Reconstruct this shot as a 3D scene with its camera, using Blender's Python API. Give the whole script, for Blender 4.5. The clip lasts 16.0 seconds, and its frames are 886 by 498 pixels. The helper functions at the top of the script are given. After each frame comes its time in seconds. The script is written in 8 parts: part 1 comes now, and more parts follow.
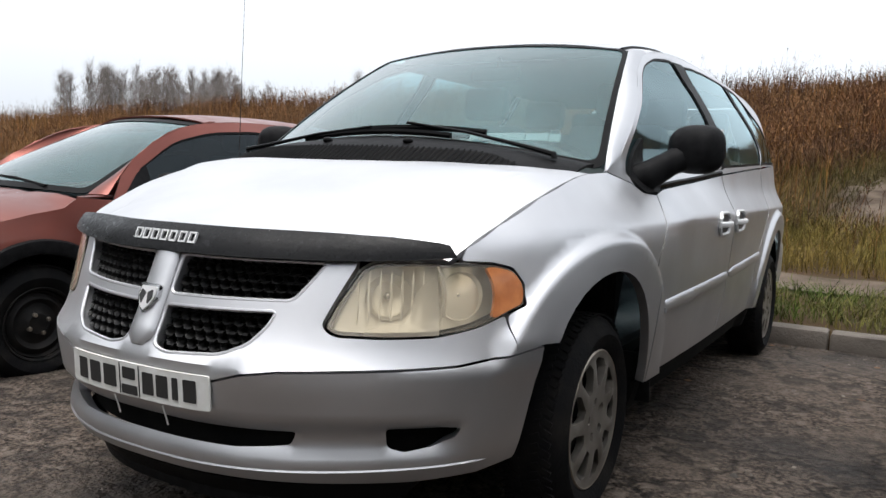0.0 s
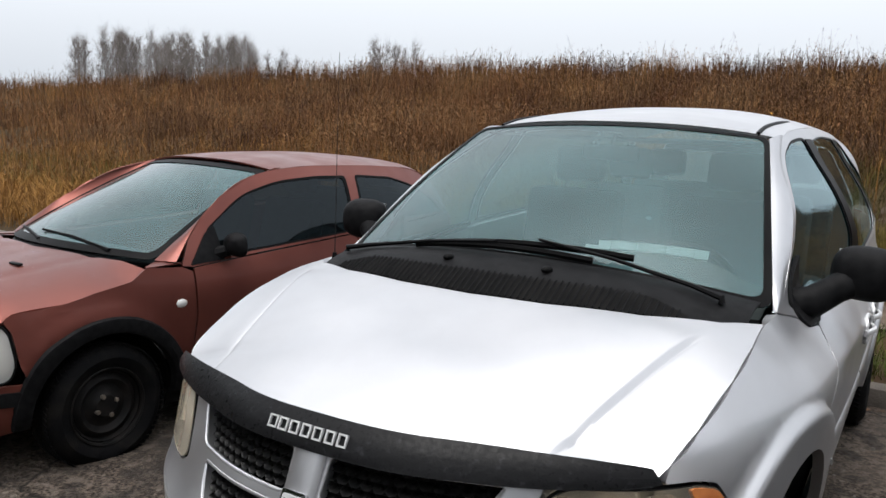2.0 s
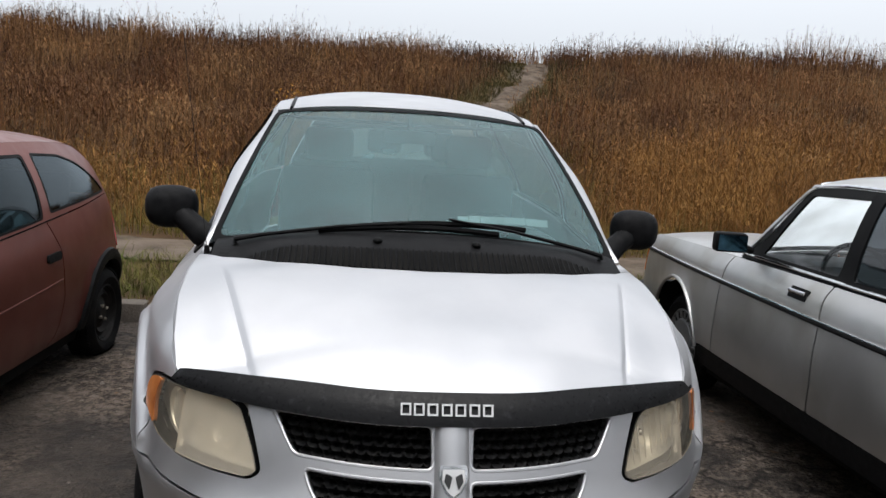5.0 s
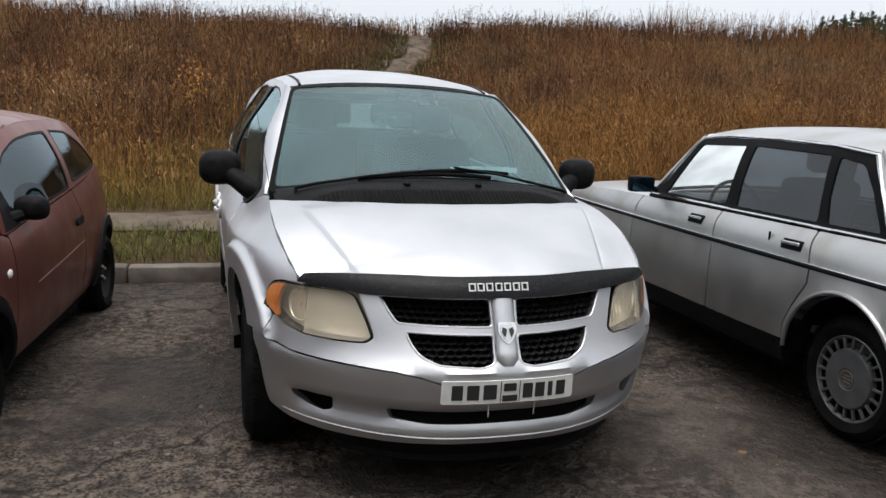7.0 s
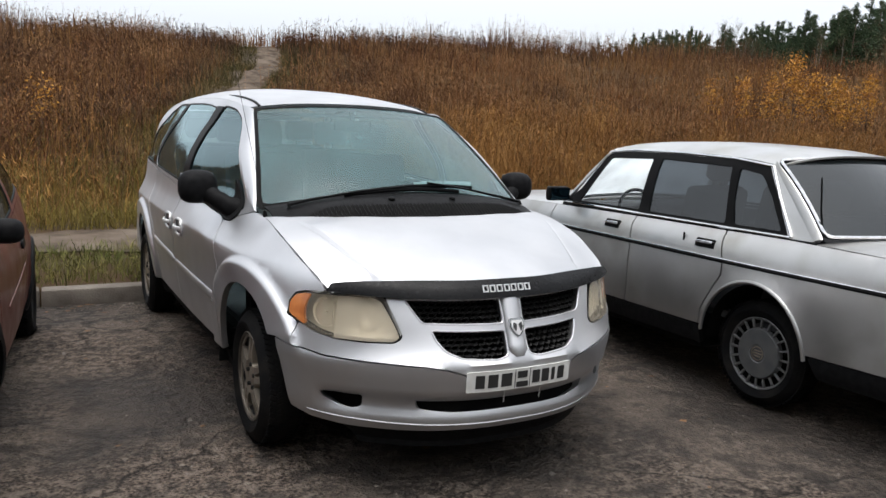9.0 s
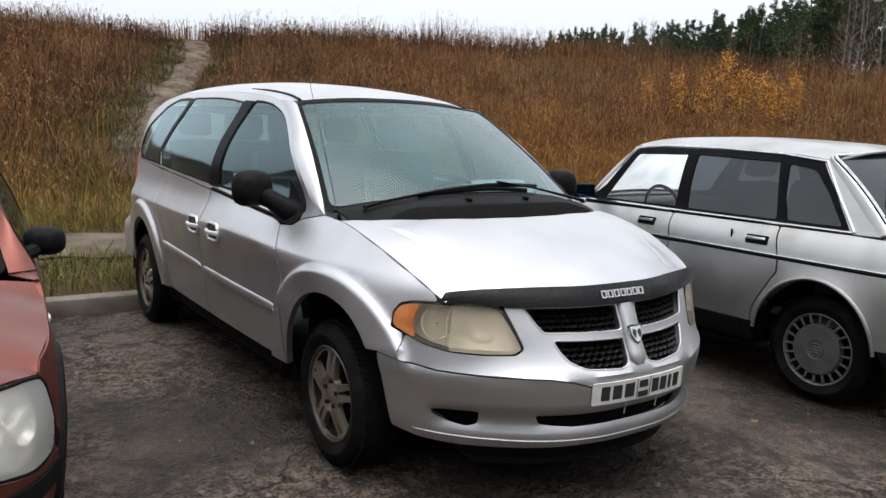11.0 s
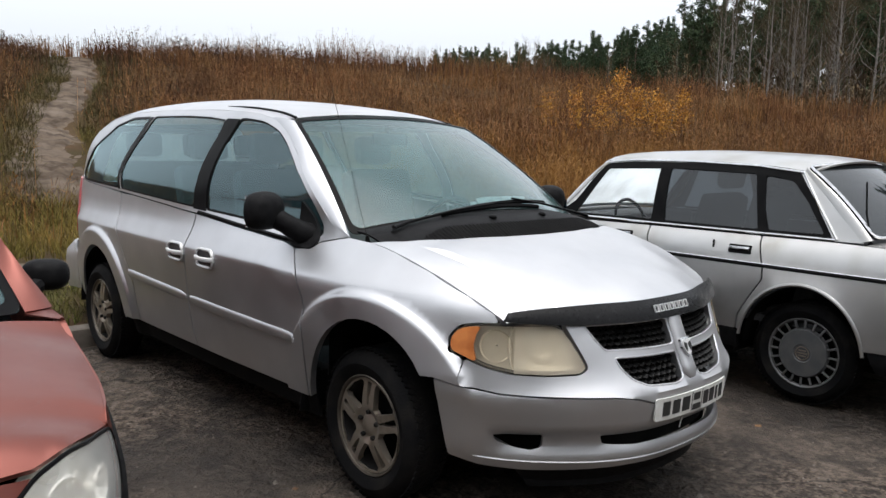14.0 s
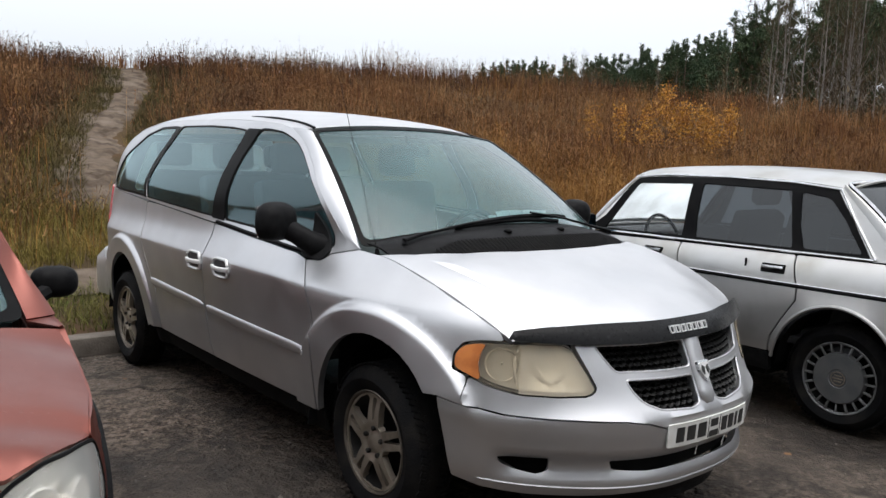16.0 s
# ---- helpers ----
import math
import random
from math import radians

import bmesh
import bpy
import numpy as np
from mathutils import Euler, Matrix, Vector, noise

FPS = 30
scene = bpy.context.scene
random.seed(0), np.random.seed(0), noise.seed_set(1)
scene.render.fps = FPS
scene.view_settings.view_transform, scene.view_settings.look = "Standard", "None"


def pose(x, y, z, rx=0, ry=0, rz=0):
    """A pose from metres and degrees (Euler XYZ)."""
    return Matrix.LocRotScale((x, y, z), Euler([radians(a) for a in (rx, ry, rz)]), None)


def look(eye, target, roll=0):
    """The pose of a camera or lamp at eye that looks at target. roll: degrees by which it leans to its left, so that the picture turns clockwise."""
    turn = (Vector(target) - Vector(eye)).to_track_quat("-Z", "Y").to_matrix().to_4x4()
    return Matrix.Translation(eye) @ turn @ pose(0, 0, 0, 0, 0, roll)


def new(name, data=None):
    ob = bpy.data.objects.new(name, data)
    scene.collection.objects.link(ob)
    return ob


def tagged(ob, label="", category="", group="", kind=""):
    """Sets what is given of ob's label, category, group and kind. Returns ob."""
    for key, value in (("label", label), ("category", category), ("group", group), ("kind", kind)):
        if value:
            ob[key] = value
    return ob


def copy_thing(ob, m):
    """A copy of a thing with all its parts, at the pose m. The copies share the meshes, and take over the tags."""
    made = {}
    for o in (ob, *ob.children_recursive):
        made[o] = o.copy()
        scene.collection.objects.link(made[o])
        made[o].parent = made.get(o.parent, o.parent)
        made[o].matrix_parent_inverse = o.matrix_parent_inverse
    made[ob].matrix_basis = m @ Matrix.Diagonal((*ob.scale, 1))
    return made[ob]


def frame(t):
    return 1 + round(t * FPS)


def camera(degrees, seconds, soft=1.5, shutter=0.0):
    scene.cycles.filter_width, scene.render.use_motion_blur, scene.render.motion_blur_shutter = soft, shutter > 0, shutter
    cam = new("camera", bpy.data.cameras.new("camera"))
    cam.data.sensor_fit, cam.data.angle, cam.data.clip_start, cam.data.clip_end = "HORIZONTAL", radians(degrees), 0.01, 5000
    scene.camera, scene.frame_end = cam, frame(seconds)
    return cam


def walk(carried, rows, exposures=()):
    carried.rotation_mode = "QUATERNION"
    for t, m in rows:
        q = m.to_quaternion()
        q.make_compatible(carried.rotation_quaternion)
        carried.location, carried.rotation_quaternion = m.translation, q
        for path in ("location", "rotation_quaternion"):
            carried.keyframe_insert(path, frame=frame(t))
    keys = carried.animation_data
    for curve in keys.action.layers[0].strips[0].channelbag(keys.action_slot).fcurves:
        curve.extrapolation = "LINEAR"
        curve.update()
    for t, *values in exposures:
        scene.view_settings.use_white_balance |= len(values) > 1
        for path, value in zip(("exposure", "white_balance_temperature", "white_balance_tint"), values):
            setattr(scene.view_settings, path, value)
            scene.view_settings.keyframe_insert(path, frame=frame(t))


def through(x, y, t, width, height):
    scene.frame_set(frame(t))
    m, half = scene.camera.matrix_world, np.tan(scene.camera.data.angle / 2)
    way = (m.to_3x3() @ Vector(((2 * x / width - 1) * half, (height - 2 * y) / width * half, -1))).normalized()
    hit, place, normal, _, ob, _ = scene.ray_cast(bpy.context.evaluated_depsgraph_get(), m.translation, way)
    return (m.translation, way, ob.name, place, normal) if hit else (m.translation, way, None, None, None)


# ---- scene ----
cam = camera(58.7, 16.0)
PATH = [
    (0, (1.679, -2.241, 1.043), (0.661, -0.53, 0.852), 1.9),
    (0.5, (1.627, -2.177, 1.221), (0.623, -0.46, 1.021), 2.8),
    (1, (1.578, -2.109, 1.403), (0.580, -0.394, 1.147), 2.5),
    (1.5, (1.421, -2.123, 1.493), (0.453, -0.396, 1.208), 3.2),
    (2, (1.140, -2.15, 1.526), (0.106, -0.461, 1.248), 2.5),
    (2.5, (0.832, -2.121, 1.551), (-0.262, -0.475, 1.248), 1.7),
    (3, (0.482, -2.131, 1.569), (-0.364, -0.34, 1.291), 2.6),
    (3.5, (0.153, -2.133, 1.586), (-0.244, -0.195, 1.291), -1.0),
    (4, (0.024, -2.247, 1.56), (-0.034, -0.268, 1.277), 1.4),
    (6.3, (-0.74, -3.244, 1.499), (-0.327, -1.314, 1.171), 2.9),
    (6.5, (-0.807, -3.309, 1.488), (-0.357, -1.389, 1.159), 2.9),
    (7, (-0.977, -3.506, 1.489), (-0.436, -1.612, 1.142), 2.4),
    (7.5, (-1.113, -3.645, 1.487), (-0.485, -1.773, 1.172), 2.5),
    (8, (-1.337, -3.758, 1.516), (-0.616, -1.918, 1.206), 2.4),
    (10.5, (-2.206, -3.113, 1.496), (-1.11, -1.468, 1.193), 2.1),
    (11, (-2.304, -3.0, 1.486), (-1.206, -1.357, 1.177), 2.1),
    (11.5, (-2.315, -2.859, 1.477), (-1.226, -1.209, 1.172), 2.5),
    (12, (-2.381, -2.722, 1.473), (-1.241, -1.106, 1.179), 2.8),
    (12.5, (-2.485, -2.598, 1.465), (-1.192, -1.101, 1.175), 2.7),
    (13, (-2.54, -2.557, 1.46), (-1.198, -1.103, 1.168), 2.4),
    (13.5, (-2.63, -2.536, 1.461), (-1.29, -1.076, 1.194), 1.9),
    (14, (-2.736, -2.533, 1.461), (-1.412, -1.055, 1.205), 1.4),
    (14.5, (-2.759, -2.54, 1.456), (-1.478, -1.025, 1.203), 0.9),
    (15, (-2.701, -2.541, 1.451), (-1.444, -1.007, 1.198), 1.1),
    (15.5, (-2.616, -2.544, 1.454), (-1.37, -0.999, 1.21), 2.0),
    (16, (-2.577, -2.566, 1.462), (-1.339, -1.012, 1.234), 2.0),
]
walk(cam, [(t, look(eye, target, roll)) for t, eye, target, roll in PATH],
     exposures=((0, 0.12), (0.5, 0.08), (1.1, 0.0), (2.0, -0.10), (2.6, -0.03), (3, 0.0), (3.6, -0.12), (4.2, -0.15), (6.4, -0.18), (7.2, -0.08), (8.0, 0.03), (10.5, 0.03), (16, 0.0)))

# ---- light: a bright overcast sky and a very soft sun ----
world = bpy.data.worlds.new("overcast_sky")
scene.world = world
world.use_nodes = True
wn = world.node_tree
wn.nodes.clear()
w_out = wn.nodes.new("ShaderNodeOutputWorld")
w_bg = wn.nodes.new("ShaderNodeBackground")
w_sky = wn.nodes.new("ShaderNodeTexSky")
w_sky.sky_type, w_sky.sun_disc = "NISHITA", False
w_sky.sun_elevation, w_sky.sun_rotation = radians(80), radians(200)
w_sky.air_density, w_sky.dust_density, w_sky.ozone_density = 1.0, 10.0, 1.0
w_hsv = wn.nodes.new("ShaderNodeHueSaturation")
w_hsv.inputs["Saturation"].default_value = 0.22
w_mix = wn.nodes.new("ShaderNodeMix")
w_mix.data_type, w_mix.blend_type = "RGBA", "MIX"
w_mix.inputs[0].default_value = 0.40
w_mix.inputs[7].default_value = (7.0, 7.5, 8.2, 1)
wn.links.new(w_sky.outputs[0], w_hsv.inputs["Color"])
wn.links.new(w_hsv.outputs[0], w_mix.inputs[6])
wn.links.new(w_mix.outputs[2], w_bg.inputs["Color"])
w_bg.inputs["Strength"].default_value = 0.255
wn.links.new(w_bg.outputs[0], w_out.inputs[0])

sun_data = bpy.data.lights.new("sun", "SUN")
sun_data.energy, sun_data.angle, sun_data.color = 0.6, radians(50), (1.0, 0.985, 0.97)
sun = new("sun", sun_data)
sun.matrix_basis = look((1, -3, 18), (0, 0, 0))

# ---- materials ----
def material(name, colour, rough=0.6, metal=0.0, second=None, scale=8.0, detail=6.0, amount=1.0, bump=0.0, bump_scale=40.0,
             coat=0.0, spec=0.5, jitter=0.0, island=False, rough_var=0.0, third=None, third_scale=1.2, coords="Object", low=0.35, high=0.65):
    """A surface of two colours mixed by noise, a third by broad stains, with relief and a jitter from piece to piece."""
    m = bpy.data.materials.new(name)
    m.use_nodes = True
    nt = m.node_tree
    b = nt.nodes["Principled BSDF"]
    b.inputs["Roughness"].default_value = rough
    b.inputs["Metallic"].default_value = metal
    b.inputs["Coat Weight"].default_value = coat
    b.inputs["Coat Roughness"].default_value = 0.06
    b.inputs["Specular IOR Level"].default_value = spec
    tc = nt.nodes.new("ShaderNodeTexCoord")
    at = tc.outputs[coords]

    def noise_at(s, d=6.0):
        n = nt.nodes.new("ShaderNodeTexNoise")
        n.inputs["Scale"].default_value, n.inputs["Detail"].default_value = s, d
        nt.links.new(at, n.inputs["Vector"])
        return n.outputs[0]

    def ramp(value, lo, hi):
        r = nt.nodes.new("ShaderNodeMapRange")
        r.inputs[1].default_value, r.inputs[2].default_value = lo, hi
        nt.links.new(value, r.inputs[0])
        return r.outputs[0]

    def blend(fac, a, c):
        x = nt.nodes.new("ShaderNodeMix")
        x.data_type = "RGBA"
        nt.links.new(fac, x.inputs[0])
        for k, v in ((6, a), (7, c)):
            if isinstance(v, tuple):
                x.inputs[k].default_value = (*v, 1)
            else:
                nt.links.new(v, x.inputs[k])
        return x.outputs[2]

    col = colour
    if second:
        col = blend(ramp(noise_at(scale, detail), low, high), colour, second)
    if third:
        col = blend(ramp(noise_at(third_scale, 4.0), 0.5, 0.72), col, third)
    if jitter:
        hs = nt.nodes.new("ShaderNodeHueSaturation")
        if island:
            rnd = nt.nodes.new("ShaderNodeNewGeometry").outputs["Random Per Island"]
        else:
            rnd = nt.nodes.new("ShaderNodeObjectInfo").outputs["Random"]
        mr = nt.nodes.new("ShaderNodeMapRange")
        mr.inputs[3].default_value, mr.inputs[4].default_value = 1 - jitter, 1 + jitter
        nt.links.new(rnd, mr.inputs[0])
        nt.links.new(mr.outputs[0], hs.inputs["Value"])
        if isinstance(col, tuple):
            hs.inputs["Color"].default_value = (*col, 1)
        else:
            nt.links.new(col, hs.inputs["Color"])
        col = hs.outputs[0]
    if isinstance(col, tuple):
        b.inputs["Base Color"].default_value = (*col, 1)
    else:
        nt.links.new(col, b.inputs["Base Color"])
    if rough_var:
        r = nt.nodes.new("ShaderNodeMapRange")
        r.inputs[1].default_value, r.inputs[2].default_value = 0.35, 0.65
        r.inputs[3].default_value, r.inputs[4].default_value = max(0.02, rough - rough_var), min(1, rough + rough_var)
        nt.links.new(noise_at(scale * 1.7, 5.0), r.inputs[0])
        nt.links.new(r.outputs[0], b.inputs["Roughness"])
    if bump:
        bp = nt.nodes.new("ShaderNodeBump")
        bp.inputs["Strength"].default_value, bp.inputs["Distance"].default_value = bump, 0.01
        nt.links.new(noise_at(bump_scale, 8.0), bp.inputs["Height"])
        nt.links.new(bp.outputs[0], b.inputs["Normal"])
    return m


def glass_material(name, tint, gloss=1.45, rough=0.0, haze=0.0, haze_colour=(0.5, 0.55, 0.55), through=0.35, coat=(1.0, 1.0, 1.0)):
    """A thin pane: tinted see-through, with a mirror coat by Fresnel, and a film of dew (haze)."""
    m = bpy.data.materials.new(name)
    m.use_nodes = True
    nt = m.node_tree
    nt.nodes.clear()
    out = nt.nodes.new("ShaderNodeOutputMaterial")
    see = nt.nodes.new("ShaderNodeBsdfTransparent")
    see.inputs[0].default_value = (*tint, 1)
    dew = nt.nodes.new("ShaderNodeMixShader")
    for k, kind in ((1, "ShaderNodeBsdfDiffuse"), (2, "ShaderNodeBsdfTranslucent")):
        b = nt.nodes.new(kind)
        b.inputs[0].default_value = (*haze_colour, 1)
        nt.links.new(b.outputs[0], dew.inputs[k])
    dew.inputs[0].default_value = through
    film = nt.nodes.new("ShaderNodeMixShader")
    tc = nt.nodes.new("ShaderNodeTexCoord")
    n = nt.nodes.new("ShaderNodeTexNoise")
    n.inputs["Scale"].default_value, n.inputs["Detail"].default_value = 2.2, 3.0
    nt.links.new(tc.outputs["Object"], n.inputs["Vector"])
    mr = nt.nodes.new("ShaderNodeMapRange")
    mr.inputs[1].default_value, mr.inputs[2].default_value = 0.3, 0.7
    mr.inputs[3].default_value, mr.inputs[4].default_value = haze * 0.6, haze * 1.3
    nt.links.new(n.outputs[0], mr.inputs[0])
    nt.links.new(mr.outputs[0], film.inputs[0])
    nt.links.new(see.outputs[0], film.inputs[1])
    nt.links.new(dew.outputs[0], film.inputs[2])
    shine = nt.nodes.new("ShaderNodeBsdfGlossy")
    shine.inputs["Roughness"].default_value = rough
    shine.inputs["Color"].default_value = (*coat, 1)
    lw = nt.nodes.new("ShaderNodeLayerWeight")
    lw.inputs[0].default_value = 0.5
    power, fr = nt.nodes.new("ShaderNodeMath"), nt.nodes.new("ShaderNodeMath")
    power.operation, fr.operation = "POWER", "MULTIPLY_ADD"
    base = ((gloss - 1) / (gloss + 1)) ** 2
    power.inputs[1].default_value, fr.inputs[1].default_value, fr.inputs[2].default_value = 5.0, 1 - base, base
    nt.links.new(lw.outputs["Facing"], power.inputs[0])
    nt.links.new(power.outputs[0], fr.inputs[0])
    mix = nt.nodes.new("ShaderNodeMixShader")
    nt.links.new(fr.outputs[0], mix.inputs[0])
    nt.links.new(film.outputs[0], mix.inputs[1])
    nt.links.new(shine.outputs[0], mix.inputs[2])
    nt.links.new(mix.outputs[0], out.inputs[0])
    return m


SILVER = material("silver_paint", (0.555, 0.555, 0.568), 0.42, 0.92, second=(0.505, 0.505, 0.518), scale=3.0, coat=0.15, rough_var=0.05)
OLD_SILVER = material("aged_silver_paint", (0.475, 0.475, 0.475), 0.42, 0.88, second=(0.415, 0.41, 0.40), scale=2.5, coat=0.35, rough_var=0.08,
                      third=(0.33, 0.32, 0.29), third_scale=2.2)
COPPER = material("copper_paint", (0.180, 0.056, 0.042), 0.38, 0.66, second=(0.152, 0.047, 0.036), scale=3.0, coat=0.15, spec=0.3, rough_var=0.06)
BLACK_PLASTIC = material("black_plastic", (0.006, 0.006, 0.0065), 0.5, second=(0.011, 0.011, 0.0115), scale=30, spec=0.05, bump=0.15, bump_scale=300)
GRILLE_BLACK = material("grille_plastic", (0.010, 0.010, 0.0105), 0.42, second=(0.015, 0.0145, 0.014), scale=30, spec=0.18)
DARK_TRIM = material("dark_trim", (0.004, 0.004, 0.0045), 0.4, second=(0.007, 0.007, 0.007), scale=10, spec=0.04)
# underbody black, also used for sheets that stand in for shade in openings
SHADOW_GAP = material("underbody_and_shade_black", (0.004, 0.004, 0.004), 0.9, second=(0.008, 0.0075, 0.007), scale=9, spec=0.1)
RUBBER = material("tyre_rubber", (0.005, 0.005, 0.0055), 0.75, second=(0.014, 0.0125, 0.011), scale=12, spec=0.08, bump=0.3, bump_scale=120, low=0.45, high=0.8)
ALLOY = material("alloy_metal", (0.34, 0.295, 0.245), 0.40, 0.75, second=(0.15, 0.12, 0.09), scale=9, low=0.5, high=0.8)
RIM_DARK = material("brake_dust_rim", (0.13, 0.11, 0.09), 0.5, 0.6, second=(0.06, 0.05, 0.04), scale=9)
STEEL_DARK = material("dark_wheel_steel", (0.006, 0.006, 0.006), 0.6, 0.1, second=(0.015, 0.013, 0.012), scale=14, spec=0.15)
CHROME = material("chrome", (0.75, 0.75, 0.76), 0.12, 1.0, second=(0.6, 0.6, 0.6), scale=20)
CABIN_GREY = material("cabin_cloth", (0.045, 0.045, 0.048), 0.9, second=(0.065, 0.065, 0.068), scale=40, bump=0.2, bump_scale=200)
CABIN_BEIGE = material("cabin_plastic", (0.035, 0.035, 0.035), 0.9, second=(0.05, 0.05, 0.048), scale=30)
GLASS_FRONT = glass_material("windscreen_glass", (0.56, 0.78, 0.79), 1.45, 0.08, 0.46, (0.145, 0.275, 0.29))
GLASS_SIDE = glass_material("side_glass", (0.60, 0.84, 0.88), 1.95, 0.0, 0.05, (0.08, 0.25, 0.27), coat=(0.74, 0.93, 0.97))
GLASS_FOGGED = glass_material("fogged_glass", (0.6, 0.66, 0.66), 1.5, 0.02, 0.9, (0.92, 0.95, 0.96), 0.9)
GLASS_TAIL = glass_material("misted_tail_glass", (0.55, 0.66, 0.67), 1.5, 0.0, 0.22, (0.62, 0.74, 0.76), 0.9)
GLASS_CLEAR = glass_material("clear_side_glass", (0.80, 0.84, 0.85), 1.45, 0.0, 0.04, (0.3, 0.34, 0.36))
GLASS_REAR = glass_material("grey_side_glass", (0.05, 0.062, 0.072), 1.58, 0.0, 0.16, (0.10, 0.125, 0.14))
GLASS_DARK = glass_material("dark_glass", (0.10, 0.12, 0.13), 1.42, 0.0, 0.015, (0.1, 0.12, 0.13), coat=(0.80, 0.93, 1.0))
LENS = glass_material("cloudy_lamp_lens", (0.90, 0.84, 0.72), 1.4, 0.10, 0.34, (0.80, 0.71, 0.57), 0.2)
LENS_WORN = glass_material("worn_lamp_lens", (0.93, 0.86, 0.74), 1.4, 0.06, 0.10, (0.84, 0.76, 0.62), 0.2)
LENS_CLEAR = glass_material("clear_lamp_lens", (0.94, 0.94, 0.92), 1.45, 0.05, 0.34, (0.88, 0.88, 0.85), 0.2)
AMBER = material("amber_lens", (0.55, 0.19, 0.055), 0.25, second=(0.36, 0.11, 0.03), scale=14, coat=0.6)
RED_LENS = material("red_lens", (0.30, 0.015, 0.015), 0.2, second=(0.22, 0.01, 0.01), scale=25, coat=0.7)
REFLECTOR = material("lamp_reflector", (0.88, 0.86, 0.80), 0.18, 0.55, second=(0.76, 0.73, 0.66), scale=9)
PLATE_WHITE = material("plate_white", (0.62, 0.62, 0.60), 0.45, second=(0.54, 0.53, 0.50), scale=20)
INK = material("plate_black", (0.02, 0.02, 0.02), 0.5)
CHROME_PLASTIC = material("silver_lettering", (0.62, 0.62, 0.62), 0.35, 0.3)


# ---- mesh tools ----
def part(name, bm, mat, parent=None, label=""):
    """One mesh object from a bmesh, smooth but for its sharp edges."""
    me = bpy.data.meshes.new(name)
    bm.to_mesh(me)
    bm.free()
    me.materials.append(mat)
    me.shade_smooth()
    me.set_sharp_from_angle(angle=radians(38))
    ob = new(name, me)
    if parent is not None:
        ob.parent = parent
    if label:
        tagged(ob, label)
    return ob


def thing(name, label, category, m=None, group="", kind=""):
    ob = new(name)
    ob.empty_display_size = 0.1
    if m is not None:
        ob.matrix_basis = m
    return tagged(ob, label, category, group, kind)


def box(bm, x0, x1, y0, y1, z0, z1, m=None, bevel=0.0):
    r = bmesh.ops.create_cube(bm, size=1)
    vs = r["verts"]
    bmesh.ops.scale(bm, vec=(x1 - x0, y1 - y0, z1 - z0), verts=vs)
    bmesh.ops.translate(bm, vec=((x0 + x1) / 2, (y0 + y1) / 2, (z0 + z1) / 2), verts=vs)
    if bevel:
        es = list({e for v in vs for e in v.link_edges})
        r = bmesh.ops.bevel(bm, geom=es, offset=bevel, segments=2, affect="EDGES", profile=0.5)
        vs = list({v for f in r["faces"] for v in f.verts} | {v for v in vs if v.is_valid})
    if m is not None:
        bmesh.ops.transform(bm, matrix=m, verts=vs)
    return vs


def lathe(bm, profile, segments=48, m=None):
    """Turns (radius, along) pairs round the x axis."""
    rings = []
    for r, x in profile:
        ring = []
        for k in range(segments):
            a = 2 * math.pi * k / segments
            v = Vector((x, r * math.cos(a), r * math.sin(a)))
            ring.append(bm.verts.new(m @ v if m is not None else v))
        rings.append(ring)
    for a, b in zip(rings, rings[1:]):
        for k in range(segments):
            j = (k + 1) % segments
            bm.faces.new((a[k], a[j], b[j], b[k]))
    return rings


def sweep(bm, points, radius, sides=8, flat=1.0, cap=True, up=(0, 0, 1)):
    """A tube along points; radius may be a list; flat squeezes it along the second axis."""
    pts = [Vector(p) for p in points]
    rad = radius if isinstance(radius, (list, tuple)) else [radius] * len(pts)
    rings = []
    for i, p in enumerate(pts):
        d = (pts[min(i + 1, len(pts) - 1)] - pts[max(i - 1, 0)]).normalized()
        u = Vector(up)
        if abs(d.dot(u)) > 0.95:
            u = Vector((1, 0, 0))
        s = d.cross(u).normalized()
        t = s.cross(d).normalized()
        rings.append([bm.verts.new(p + rad[i] * (s * math.cos(2 * math.pi * k / sides) + t * flat * math.sin(2 * math.pi * k / sides)))
                      for k in range(sides)])
    for a, b in zip(rings, rings[1:]):
        for k in range(sides):
            j = (k + 1) % sides
            bm.faces.new((a[k], a[j], b[j], b[k]))
    if cap:
        bm.faces.new(rings[0][::-1])
        bm.faces.new(rings[-1])
    bmesh.ops.recalc_face_normals(bm, faces=bm.faces)


def mesh_arrays(name, verts, quads, mat, kind_label=None, smooth=False):
    """A mesh from numpy arrays of corners and quads."""
    me = bpy.data.meshes.new(name)
    nv, nq, w = len(verts), len(quads), quads.shape[1]
    me.vertices.add(nv)
    me.vertices.foreach_set("co", verts.astype(np.float32).ravel())
    me.loops.add(nq * w)
    me.loops.foreach_set("vertex_index", quads.astype(np.int32).ravel())
    me.polygons.add(nq)
    me.polygons.foreach_set("loop_start", np.arange(0, nq * w, w, dtype=np.int32))
    me.polygons.foreach_set("loop_total", np.full(nq, w, dtype=np.int32))
    me.update(calc_edges=True)
    me.materials.append(mat)
    if smooth:
        me.shade_smooth()
    return new(name, me)


